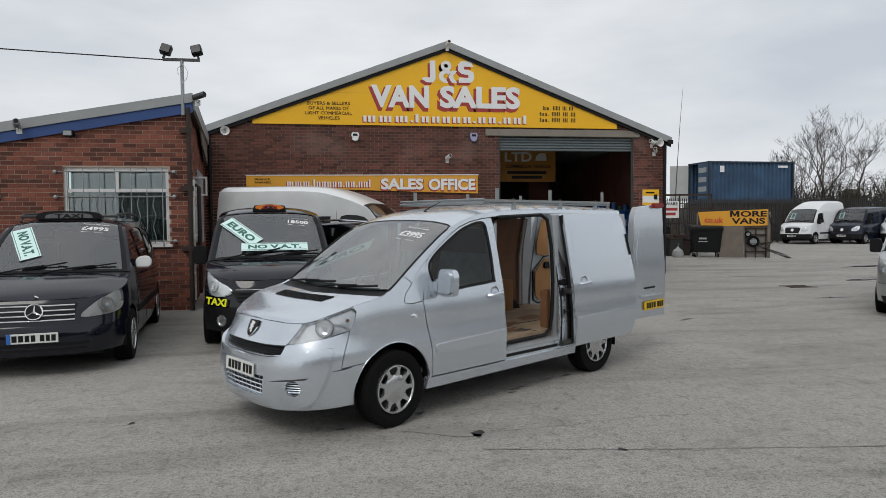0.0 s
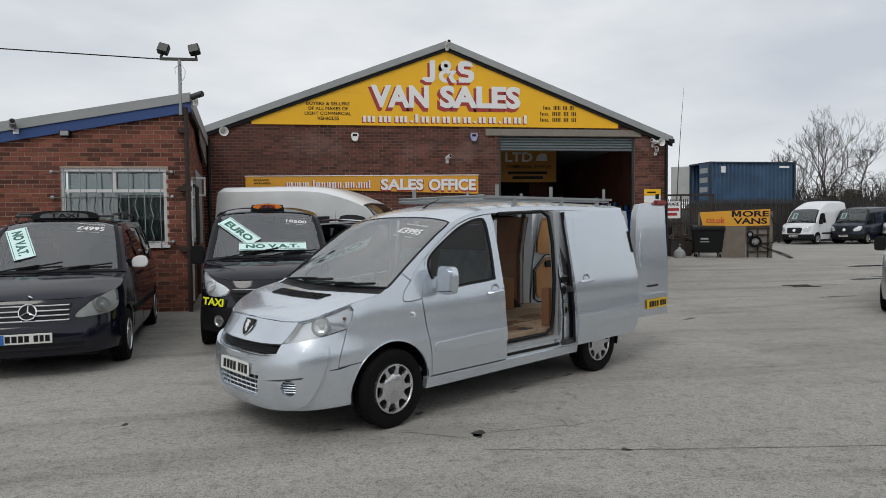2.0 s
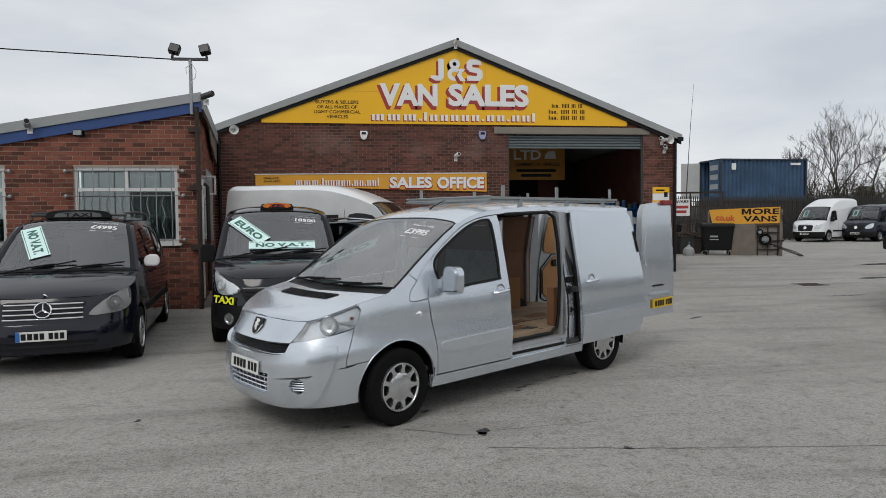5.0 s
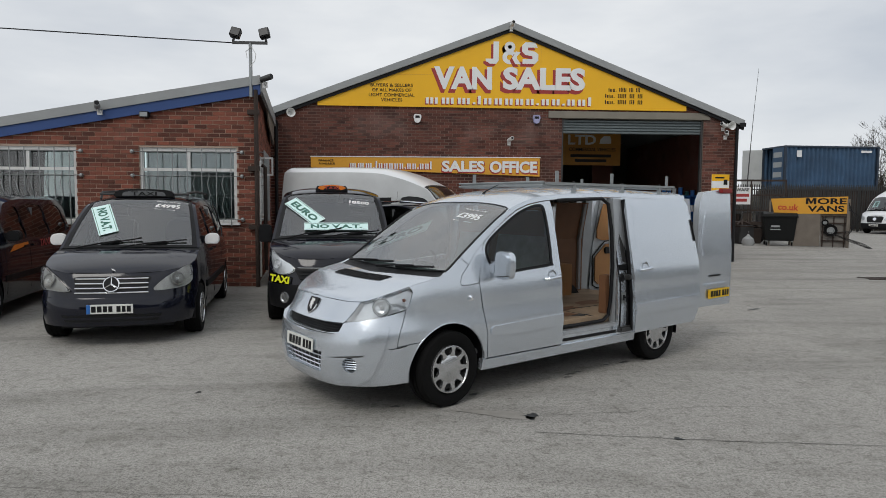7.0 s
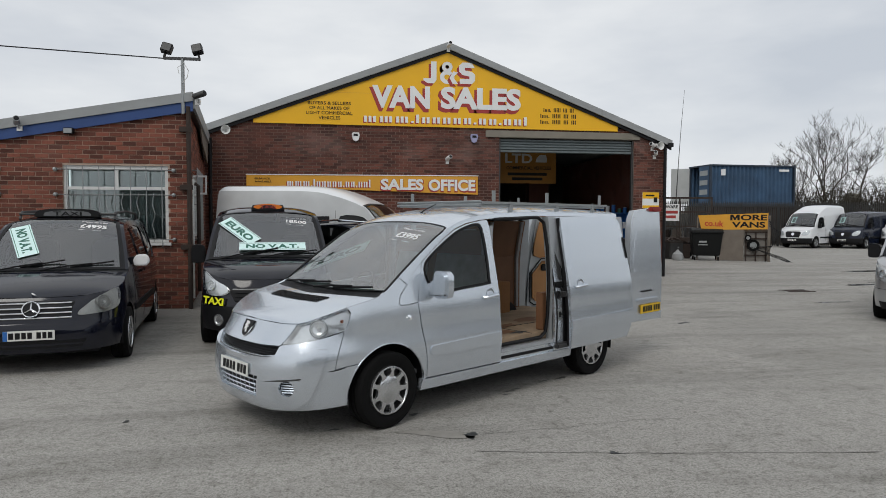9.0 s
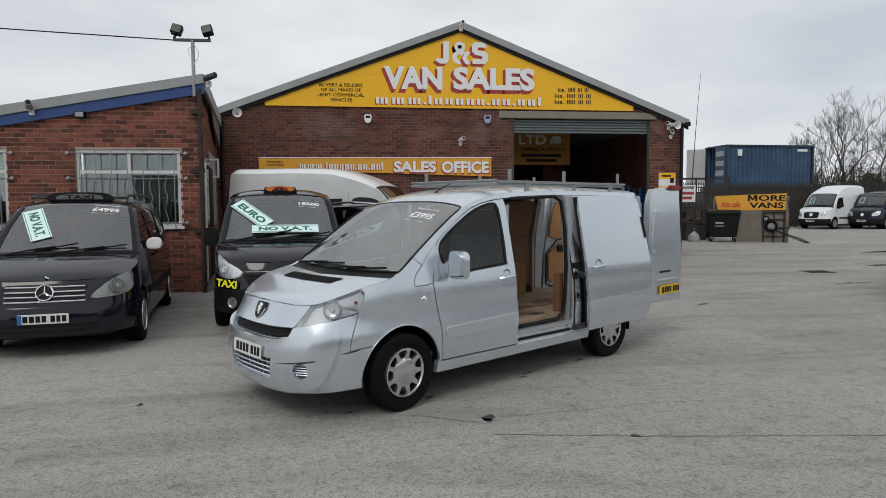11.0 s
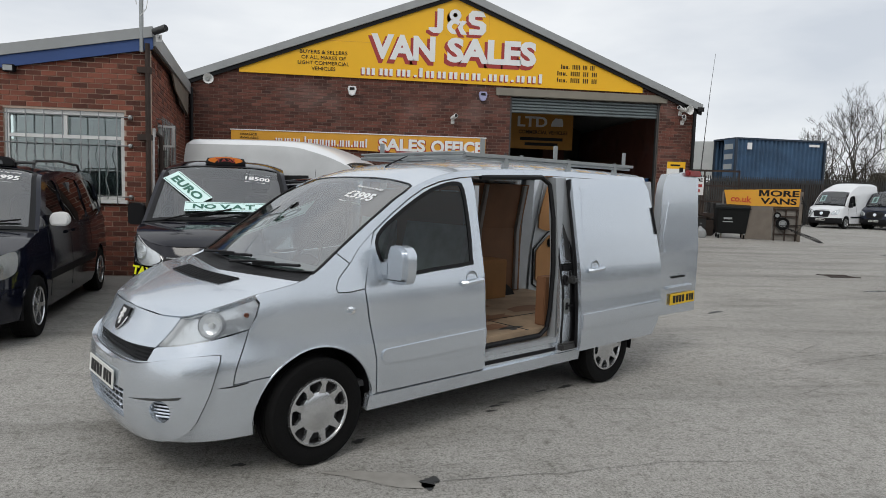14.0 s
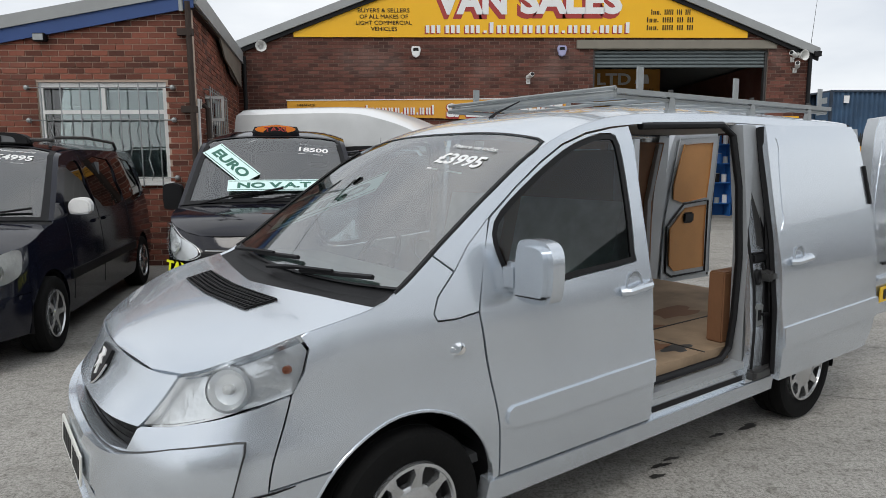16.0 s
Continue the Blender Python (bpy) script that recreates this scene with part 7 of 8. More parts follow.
for sg in (-1, 1):
    c = on_front(FB, sg * 0.72, 0.42, 0.016)
    part("fog_lamp", placed(Mesh().spin([(0, -0.004), (0.045, -0.004), (0.055, -0.012), (0.075, -0.010), (0.08, 0.01)], 18), c), M_RIM, ford, smooth=True)
tx = on_front(FB, 0.80, 0.665, 0.018)
part("door_lettering", placed(letters("TAXI", 0.40, 0.10, 0.003, 0.04), tx @ Matrix.Rotation(radians(8), 4, "Y") @ Matrix.Translation((-0.20, 0, -0.05))), M_NEON, ford, "bright yellow taxi lettering")
ts = part("roof_sign", placed(Mesh().spin([(0, 0.0), (0.25, 0.0), (0.27, 0.03), (0.24, 0.09), (0.0, 0.115)], 32), Matrix.Translation((1.98, 0, 1.885)) @ Matrix.Rotation(radians(90), 4, "X") @ Matrix.Diagonal((0.30, 1, 1, 1))), M_BLACK, ford, "black oval sign base", smooth=True)
part("sign_panel", placed(Mesh().spin([(0.24, 0.02), (0.235, 0.006), (0, 0.004)], 28), Matrix.Translation((1.905, 0, 1.945)) @ Matrix.Rotation(radians(-90), 4, "Z") @ Matrix.Diagonal((0.95, 1, 0.19, 1))), M_ORANGE, ts, "orange illuminated panel")
part("lettering", placed(letters("TAXI", 0.24, 0.05, 0.003, 0.02), Matrix.Translation((1.905, 0.12, 1.92)) @ Matrix.Rotation(radians(-90), 4, "Z")), M_REDL, ts)
FA = FB.node
card(FM, FB.top, FA[7] + 0.16, 0.40, (-0.78, -0.60), (0.60, -0.78), 0.72, 0.24, "EURO", 0.008)
card(FM, FB.top, FA[6] + 0.23, -0.06, (0, -1), (1, 0), 0.98, 0.17, "NO V.A.T.", 0.012)
price(FM, FB.top, FA[8] - 0.08, -0.42, "18500", 0.32, 0.075)

# grey van at the edge of the yard
grey, GB = simple_van("grey_van", "grey-silver van with a black grille, nose towards the yard", "van", pose(9.78, 9.80, 0, 0, 0, 42), dict(FORD, paint=M_SILVER2, bumper=M_SILVER2, bumper_label="", mirror_mat=M_TRIM))
part("grille", surf([(-0.50, 0.52), (0.50, 0.52), (0.62, 0.80), (0.52, 0.85), (-0.52, 0.85), (-0.62, 0.80)], GB.skirt, 0.07, off=0.016, rim=0.0), M_BLACK, grey, "wide black grille")
part("lower_lip", surf([(-0.90, 0.25), (0.90, 0.25), (0.95, 0.38), (-0.95, 0.38)], GB.skirt, 0.09, off=0.018, rim=0.0), M_TRIM, grey)
plate(grey, on_front(GB, 0.0, 0.45, 0.03))

# --- white high-roof van behind the taxi ---
HIGH = dict(D=0.75, W=1.0, round=3.2, L=4.87, z0=0.3, xf=1.0, xr=4.3, r=0.35, zb=0.62, paint=M_VANWHITE, bumper=M_TRIM,
            nose=[(0.2, 0.05), (0.4, 0.0), (0.62, 0.02), (0.9, 0.08), (1.1, 0.18), (1.3, 0.30)],
            wz=[(0.3, 0.97), (0.6, 1.0), (1.1, 0.99), (1.4, 0.95), (1.9, 0.89), (2.3, 0.82), (2.55, 0.72)],
            wx=[(0, 0.98), (0.75, 0.98), (1.5, 1.0), (4.87, 0.99)],
            stations=[(0.12, 1.08, 0.0, 1.075, 2.0), (0.15, 1.10, 0.40, 1.08, 2.2), (0.25, 1.14, 0.74, 1.10, 2.4), (0.42, 1.22, (0.42,), 1.17, 2.6), (0.60, 1.28, (0.68,), 1.24, 2.6), (0.70, 1.32, (0.86,), 1.29, 2.6), (0.76, 1.35, (0.92,), 1.33, 2.8),
                      (1.02, 1.65, (1.08,), 1.58, 3.0), (1.30, 1.95, (1.32,), 1.86, 3.2), (1.55, 2.15, (1.56,), 2.08, 3.6), (2.2, 2.42, (2.2,), 2.30, 4.0), (2.9, 2.53, (2.9,), 2.40, 4.2), (4.83, 2.55, (4.83,), 2.42, 4.2)],
            i=(5, 6, 9, 12), windows=[spline([(1.22, 1.34), (1.34, 1.62), (1.52, 1.86), (2.02, 1.88), (2.06, 1.55), (2.06, 1.32), (1.6, 1.30)], 3, True)],
            seams=[[(1.2, 0.45), (1.18, 1.3)], [(2.12, 0.45), (2.12, 2.0)]], handles=[(1.98, 1.15)], rub=0.62, mirror=(1.22, 1.36), wheel="plain",
            lamps=[spline([(0.56, 0.80), (0.60, 0.95), (0.80, 1.06), (0.98, 1.10), (1.0, 0.95), (0.86, 0.80)], 3, True)])
# Sides get the shaded white, the sky-facing roof the brighter one.
hv, HB = simple_van("high_roof_van", "white high-roof van parked behind the taxi", "van", pose(2.08, 13.72, 0, 0, 0, 158), dict(HIGH, paint=M_SHADEWHITE, roof_paint=M_VANWHITE))
part("grille", surf([(-0.5, 0.66), (0.5, 0.66), (0.5, 0.98), (-0.5, 0.98)], HB.skirt, 0.09, off=0.004, rim=0.0), M_BLACK, hv)
for sg in (-1, 1):
    part("side_window", surf(HB.side([(2.25, 1.32), (3.35, 1.32), (3.35, 1.86), (2.25, 1.88)]), HB.skirt, 0.15, off=0.004, rim=0.0, sgn=sg), M_BLACK, hv, "blacked-out side window")

# dark car with roof rails between the taxi and the white van
HATCH = dict(VITO, L=4.4, xr=3.6, r=0.31, group="", windows=[w if n < 2 else [(3.54, 1.18), (3.53, 1.62), (4.0, 1.60), (4.15, 1.22)] for n, w in enumerate(VITO["windows"])],
             stations=VITO["stations"][:9] + [(2.0, 1.74, (1.98,), 1.68, 3.4), (2.8, 1.78, (2.8,), 1.71, 3.6), (4.35, 1.72, (4.35,), 1.66, 3.6)], mirror_cap=M_TRIM, seams=[])
hc, CB = simple_van("estate_car", "dark grey estate car with silver roof rails", "car", pose(2.15, 10.35, 0, 0, 0, 128), HATCH)
for y in (-0.60, 0.60):
    part("roof_bar", Mesh().tube([(2.0, y, 1.66), (2.1, y, 1.76), (3.0, y, 1.80), (3.9, y, 1.76), (4.0, y, 1.68)], 0.02, 7), M_CHROME, hc, "silver roof rail", smooth=True)

# --- far row of vans ---
SPR = dict(HIGH, stations=HIGH["stations"][:9] + [(1.55, 2.15, (1.56,), 2.08, 3.6), (2.2, 2.52, (2.2,), 2.38, 4.0), (2.9, 2.66, (2.9,), 2.52, 4.2), (4.83, 2.68, (4.83,), 2.52, 4.2)], wz=HIGH["wz"][:-1] + [(2.6, 0.76)], group="far row of vans")
for k, (x, y, yaw, paint, lab, low) in enumerate(((29.3, 40.3, 26, M_VANWHITE, "white high-roof van in the far row", False), (32.4, 39.6, 26, M_DBLUE, "dark blue drop-side van in the far row", True), (35.6, 38.8, 26, M_VANWHITE, "white panel van in the far row", True))):
    sp_ = dict(SPR if not low else HIGH, paint=paint, group="far row of vans", lamps=HIGH["lamps"])
    if low:
        sp_["stations"] = HIGH["stations"][:9] + [(1.55, 2.15, (1.56,), 2.08, 3.6), (2.2, 2.26, (2.2,), 2.17, 4.0), (2.9, 2.28, (2.9,), 2.18, 4.2), (4.83, 2.28, (4.83,), 2.18, 4.2)]
    fv, b3 = simple_van("far_van", lab, "van", pose(x, y, 0, 0, 0, yaw) @ Matrix.Diagonal((1.06, 1.06, 1.09, 1)), sp_)
    g_ = part("grille", surf([(-0.42, 0.66), (0.42, 0.66), (0.50, 0.95), (0.40, 1.02), (-0.40, 1.02), (-0.50, 0.95)], b3.skirt, 0.09, off=0.006, rim=0.0), M_BLACK, fv, "black grille")
    part("emblem", placed(Mesh().spin([(0, -0.004), (0.09, -0.004), (0.10, 0.01)], 16), on_front(b3, 0, 0.86, 0.02)), M_CHROME, g_)
    plate(fv, on_front(b3, 0.0, 0.50, 0.03))
    if k < 2:
        cc = thing("window_card", "pale paper card behind the windscreen of the far van", "card", pose(x, y, 0, 0, 0, yaw) @ Matrix.Diagonal((1.06, 1.06, 1.09, 1)) @ card_matrix(b3.top, b3.node[7] + 0.15, 0.45, (0, -1), (1, 0), -0.03), "windscreen cards")
        part("sheet", Mesh().box(-0.16, 0.16, -0.003, 0, -0.25, 0.25), M_CARD, cc)
        part("lettering_bar", Mesh().box(-0.08, 0.08, -0.005, -0.003, -0.18, 0.18), M_GREENL, cc)

# ---- far side of the yard ----
def palisade(x0, y0, x1, y1, h, z=0.0):
    fe = thing("palisade_fence", "dark weathered steel palisade fence", "fence", Matrix.Translation((x0, y0, z)) @ Matrix.Rotation(math.atan2(y1 - y0, x1 - x0), 4, "Z"))
    length = math.hypot(x1 - x0, y1 - y0)
    for zz in (0.4, h - 0.4):
        part("rail", Mesh().box(0, length, 0.02, 0.07, zz, zz + 0.06), M_FENCE, fe)
    n = int(length / 2.75)
    post = None
    for i in range(n + 1):
        p = part("post", Mesh().box(-0.05, 0.05, 0.03, 0.13, 0, h - 0.15), M_FENCE, fe)
        p.location.x = i * length / n
    pale = None
    for i in range(int(length / 0.155)):
        if pale is None:
            pale = part("pale", Mesh().prism([(-0.033, 0.05), (0.033, 0.05), (0.033, h - 0.12), (0.016, h), (0, h - 0.06), (-0.016, h), (-0.033, h - 0.12)], lambda a, b, d: (a, d, b), -0.012, 0.018), M_FENCE, fe)
        else:
            q = new("pale", pale.data)
            q.parent = fe
            q.location.x = i * 0.155


palisade(14.0, 44.6, 58.0, 41.5, 3.2)

# stacked containers behind the fence
M_CONTFRAME = mat("rust_marked_dark_blue_paint", (0.026, 0.040, 0.062), 0.7, vary=0.6, scale=2.0)
M_LEAF = mat("pale_grey_door_paint", (0.46, 0.47, 0.46), 0.7, vary=0.2, scale=1.5)
def container(x, y, z, yaw, tall, paint, label, doors):
    c = thing("shipping_container", label, "container", pose(x, y, z, 0, 0, yaw) @ Matrix.Diagonal((1.25, 1.25, tall, 1)), "stacked containers")
    Lc, Wc, Hc = 6.06, 2.44, 2.59
    fr = Mesh()
    for yy in (0, Wc - 0.12):
        for xx in (0, Lc - 0.12):
            fr.box(xx, xx + 0.12, yy, yy + 0.12, 0, Hc)
        fr.box(0.12, Lc - 0.12, yy, yy + 0.12, 0, 0.14).box(0.12, Lc - 0.12, yy, yy + 0.12, Hc - 0.10, Hc)
    for xx in (0, Lc - 0.12):
        fr.box(xx, xx + 0.12, 0.12, Wc - 0.12, 0, 0.14).box(xx, xx + 0.12, 0.12, Wc - 0.12, Hc - 0.10, Hc)
    part("corner_frame", fr, M_CONTFRAME if doors else M_RUST, c, "rusty dark frame")
    for yy, sgn in ((0.05, 1), (Wc - 0.05, -1)):
        v, f, k = [], [], 0
        xw = 0.12
        while xw < Lc - 0.13:
            for dx, dy in ((0, 0), (0.07, 0), (0.14, 0.09), (0.21, 0.09)):
                xx = min(xw + dx, Lc - 0.12)
                v += [(xx, yy + sgn * dy, 0.14), (xx, yy + sgn * dy, Hc - 0.10)]
            xw += 0.28
        f = [(2 * i, 2 * i + 2, 2 * i + 3, 2 * i + 1) for i in range(len(v) // 2 - 1)]
        part("corrugated_side", Mesh().add(v, f), paint, c)
    part("roof_panel", Mesh().box(0.12, Lc - 0.12, 0.12, Wc - 0.12, Hc - 0.06, Hc - 0.02), paint, c)
    part("floor_panel", Mesh().box(0.12, Lc - 0.12, 0.12, Wc - 0.12, 0.10, 0.16), M_BOARD, c)
    part("end_panel", Mesh().box(Lc - 0.10, Lc - 0.06, 0.12, Wc - 0.12, 0.14, Hc - 0.1), paint, c)
    if doors:
        part("label_plate", Mesh().box(0.75, 1.05, -0.012, 0.01, 1.9, 2.3), M_WHITE, c, "white plate on the side")
        part("marking_bar", Mesh().box(Lc - 1.2, Lc - 0.5, -0.012, 0.01, 2.2, 2.34), M_WHITE, c)
        part("end_door", Mesh().box(-0.03, 0.02, 0.13, Wc / 2, 0.15, Hc - 0.11), paint, c, "closed blue end door")
        for zz in (0.7, 1.3, 1.9):
            part("door_sheet", Mesh().box(-0.045, -0.03, 0.25, Wc / 2 - 0.12, zz, zz + 0.32), M_CONT2, c)
        dd = Mesh().box(0, 0.05, -1.15, 0, 0.15, Hc - 0.11)
        for zz in (0.8, 1.4, 2.0):
            dd.box(-0.03, 0.0, -1.1, -0.05, zz, zz + 0.04)
        part("open_door", placed(dd, Matrix.Translation((-0.02, Wc - 0.1, 0)) @ Matrix.Rotation(radians(-121), 4, "Z")), M_LEAF, c, "open pale grey end door")
    else:
        part("end_panel", Mesh().box(0.06, 0.10, 0.12, Wc - 0.12, 0.14, Hc - 0.1), paint, c)
    return c


container(28.04, 48.4, 0.0, 2.5, 1.163, M_RUST, "dark rusty shipping container at ground level", False)
container(28.04, 48.4, 3.015, 2.5, 1.25, M_CONT, "faded blue shipping container stacked with an end door open", True)

# wheeled bin
def wheeled_bin(x, y, yaw):
    b = thing("wheeled_bin", "black four-wheeled commercial waste bin with a lid", "bin", pose(x, y, 0, 0, 0, yaw))
    m = Mesh()
    lo, hi = (-0.56, 0.56, -0.40, 0.40, 0.22), (-0.66, 0.66, -0.50, 0.50, 1.26)
    vs = [(xx, yy, q[4]) for q in (lo, hi) for xx, yy in ((q[0], q[2]), (q[1], q[2]), (q[1], q[3]), (q[0], q[3]))]
    m.add(vs, [(3, 2, 1, 0), (0, 1, 5, 4), (1, 2, 6, 5), (2, 3, 7, 6), (3, 0, 4, 7), (4, 5, 6, 7)])
    part("tub", m, M_BIN, b, bevel=0.03)
    part("rim", Mesh().box(-0.70, 0.70, -0.54, 0.54, 1.24, 1.30), M_BIN, b, bevel=0.01)
    part("lid", Mesh().prism([(-0.55, 1.30), (0.55, 1.30), (0.52, 1.40), (0.2, 1.47), (-0.2, 1.47), (-0.52, 1.40)], lambda a, q, d: (d, a, q), -0.68, 0.68), M_BIN, b, bevel=0.02)
    part("label_bar", Mesh().box(-0.35, -0.02, -0.47, -0.44, 0.82, 0.90).box(-0.38, 0.02, -0.465, -0.43, 0.70, 0.74), M_CONT2, b, "faded pale printing")
    for xx in (-0.5, 0.5):
        for yy in (-0.34, 0.34):
            w = part("castor", placed(Mesh().spin([(0, -0.025), (0.09, -0.025), (0.1, 0), (0.09, 0.025), (0, 0.025)], 14), Matrix.Translation((xx, yy, 0.10)) @ Matrix.Rotation(1.3, 4, "Z")), M_RUBBER, b, smooth=True)
            part("fork", Mesh().box(xx - 0.03, xx + 0.03, yy - 0.04, yy + 0.04, 0.17, 0.23), M_STEEL, w)


wheeled_bin(16.25, 28.3, -22)

# sign trailer
st = thing("sign_trailer", "old trailer frame carrying a yellow banner and boards", "trailer", pose(17.5, 27.35, 0, 0, 0, -28))
part("side_board", Mesh().box(-1.10, 0.02, -0.02, 0.03, 0.02, 1.42), M_BOARD, st, "weathered brown board")
part("post", Mesh().box(0.98, 1.10, -0.04, 0.06, 0.0, 2.05), M_BOARD, st, "pale weathered post")
part("post", Mesh().box(-1.95, -1.88, 0.0, 0.07, 0.0, 2.0), M_BOARD, st)
part("banner", Mesh().prism([(-1.9, 2.06), (1.0, 2.16), (1.0, 1.44), (-1.75, 1.40)], lambda a, q, d: (a, d, q), -0.03, -0.005), M_YELLOW2, st, "sagging yellow banner")
part("lettering", placed(letters("MORE", 1.50, 0.26, 0.004, 0.03), Matrix.Translation((-0.55, -0.034, 1.83))), M_BLACK, st)
part("lettering", placed(letters("VANS", 1.36, 0.26, 0.004, 0.03), Matrix.Translation((-0.48, -0.034, 1.51))), M_BLACK, st)
part("lettering", placed(letters("co.uk", 0.80, 0.27, 0.004, 0.025), Matrix.Translation((-1.62, -0.034, 1.58)) @ Matrix.Rotation(radians(3), 4, "Y")), mat("orange_red_letters", (0.55, 0.05, 0.02), 0.5), st)
fr = Mesh()
for z in (0.25, 0.62, 1.0, 1.28):
    fr.box(0.08, 0.98, 0.05, 0.09, z, z + 0.05)
for x in (0.1, 0.5, 0.9):
    fr.box(x, x + 0.05, 0.05, 0.10, 0.0, 1.3)
part("rack_frame", fr, M_RUST, st, "rusty frame")
part("sheet", Mesh().box(0.04, 1.06, 0.12, 0.15, 0.02, 1.42), mat("grey_weathered_sheet", (0.20, 0.185, 0.165), 0.85, vary=0.4, scale=2.2, bump=0.2), st, "grey weathered sheet")
for x, z, r in ((0.42, 0.72, 0.26), (0.2, 1.05, 0.14)):
    w = part("wheel", placed(Mesh().spin([(0.10 * r / 0.26, -0.05), (r * 0.62, -0.04), (r * 0.95, -0.06), (r, 0.0), (r * 0.95, 0.06), (0.1, 0.05)], 22), Matrix.Translation((x, 0.0, z))), M_RUBBER, st, smooth=True)
    part("hub", placed(Mesh().spin([(0, -0.045), (r * 0.55, -0.05), (r * 0.62, -0.02)], 18), Matrix.Translation((x, 0.0, z))), M_STEEL, w)
for k in range(4):
    rr = random.Random(k)
    part("hose", Mesh().tube([(1.04, -0.06, 1.9 - 0.1 * k), (1.2 + 0.1 * k, -0.12, 1.3), (1.15, -0.16, 0.7), (0.9 - 0.2 * k, -0.2, 0.35 + 0.1 * k), (1.3 + 0.1 * k, -0.3, 0.2), (1.75 + 0.05 * k, -0.4, 0.02)], 0.014, 5), M_BLACK, st)

# flatbed with clutter behind the warehouse pier
fb = thing("flatbed_trailer", "rusty flatbed trailer loaded with scrap steel", "trailer", pose(15.15, 30.9, 0, 0, 0, -12))
part("bed", Mesh().box(-2.6, 2.4, -0.9, 0.9, 0.85, 1.0), M_RUST, fb)
for x in (-2.5, -0.9, 0.8, 2.3):
    part("stake", Mesh().box(x, x + 0.06, -0.9, -0.84, 1.0, 2.95), M_RUST, fb)
part("side_rail", Mesh().box(-2.5, 2.36, -0.9, -0.86, 2.86, 2.95).box(-2.5, 2.36, -0.9, -0.86, 2.2, 2.27).box(-2.5, 2.36, -0.9, -0.86, 1.5, 1.57), M_RUST, fb)
for x in (-1.2, -0.4, 1.2):
    w = part("wheel", placed(Mesh().spin([(0.12, -0.08), (0.24, -0.10), (0.37, -0.10), (0.40, 0), (0.37, 0.1), (0.12, 0.1)], 20), Matrix.Translation((x, -0.75, 0.40))), M_RUBBER, fb, smooth=True)
    part("hub", placed(Mesh().spin([(0, -0.09), (0.2, -0.1), (0.24, -0.08)], 16), Matrix.Translation((x, -0.75, 0.40))), M_RUST, w)
rnd = random.Random(12)
for i in range(9):
    h = rnd.uniform(0.15, 0.5)
    x = -2.3 + 0.5 * i
    s = thing("scrap_box", "dark scrap box lying on the trailer bed", "box", pose(15.4, 30.9, 1.0, 0, 0, -12) @ pose(x, rnd.uniform(-0.6, 0.2), 0, 0, 0, rnd.uniform(-30, 30)), "scrap on the trailer")
    part("case", Mesh().box(-0.2, 0.2, -0.2, 0.2, 0, h), rnd.choice((M_RUST, M_DSTEEL, M_BIN, M_BOARD)), s, bevel=0.02)
    part("rim", Mesh().box(-0.22, 0.22, -0.22, 0.22, h - 0.04, h - 0.01), M_DSTEEL, s)
for i, (x, y, w, d, h) in enumerate(((13.6, 29.6, 0.9, 0.7, 0.75), (14.5, 29.9, 0.8, 0.6, 0.60), (15.3, 29.6, 0.7, 0.7, 0.85), (13.9, 28.9, 0.6, 0.5, 0.35), (15.9, 29.9, 0.7, 0.5, 0.7))):
    h_ = thing("scrap_crate", "dark dirty crate of scrap on the ground by the trailer", "crate", pose(x, y, 0, 0, 0, -12 + 9 * (i % 3)), "crates by the trailer")
    part("case", Mesh().box(-w / 2, w / 2, -d / 2, d / 2, 0, h), (M_BIN, M_RUST, M_DSTEEL)[i % 3], h_, bevel=0.03)
    part("rim", Mesh().box(-w / 2 - 0.02, w / 2 + 0.02, -d / 2 - 0.02, d / 2 + 0.02, h - 0.07, h - 0.02), M_RUST, h_)
    part("contents", Mesh().tube([(-w * 0.4, 0, h), (0, 0.1, h + 0.18), (w * 0.45, -0.1, h + 0.05)], 0.05, 6).tube([(-w * 0.2, -0.15, h), (w * 0.1, 0.15, h + 0.25)], 0.04, 6), M_RUST, h_)
bw = thing("beware_sign", "white notice board with red and black writing on the trailer rail", "sign", pose(15.2, 29.75, 1.80, 0, 0, -12))
part("plate", Mesh().box(-0.45, 0.45, -0.02, 0.0, 0, 0.80), M_WHITE, bw)
for x in (-0.38, 0.34):
    part("stake", Mesh().box(x, x + 0.05, 0.0, 0.04, -1.75, 0.6), M_RUST, bw)
part("lettering", placed(letters("BEWARE", 0.78, 0.15, 0.004, 0.03), Matrix.Translation((-0.39, -0.022, 0.60))), M_BLACK, bw)
part("lettering_bar", placed(bars(0.8, 0.45, 2), Matrix.Translation((-0.4, -0.022, 0.08))), M_REDL, bw)
sk = thing("rubbish_sack", "pale plastic sack slumped beside the bin", "sack", pose(14.9, 28.3, 0))
sp = Mesh().spin([(0.0, 0.0), (0.28, 0.0), (0.34, 0.15), (0.28, 0.38), (0.10, 0.52), (0.05, 0.62), (0.0, 0.62)], 14)
part("bag", placed(sp, Matrix.Rotation(radians(90), 4, "X") @ Matrix.Diagonal((0.8, 0.8, 0.7, 1))), M_GREY, sk, smooth=True)
part("knot", Mesh().tube([(0, 0, 0.58), (0.03, 0, 0.60)], 0.03, 6), M_GREY, sk)

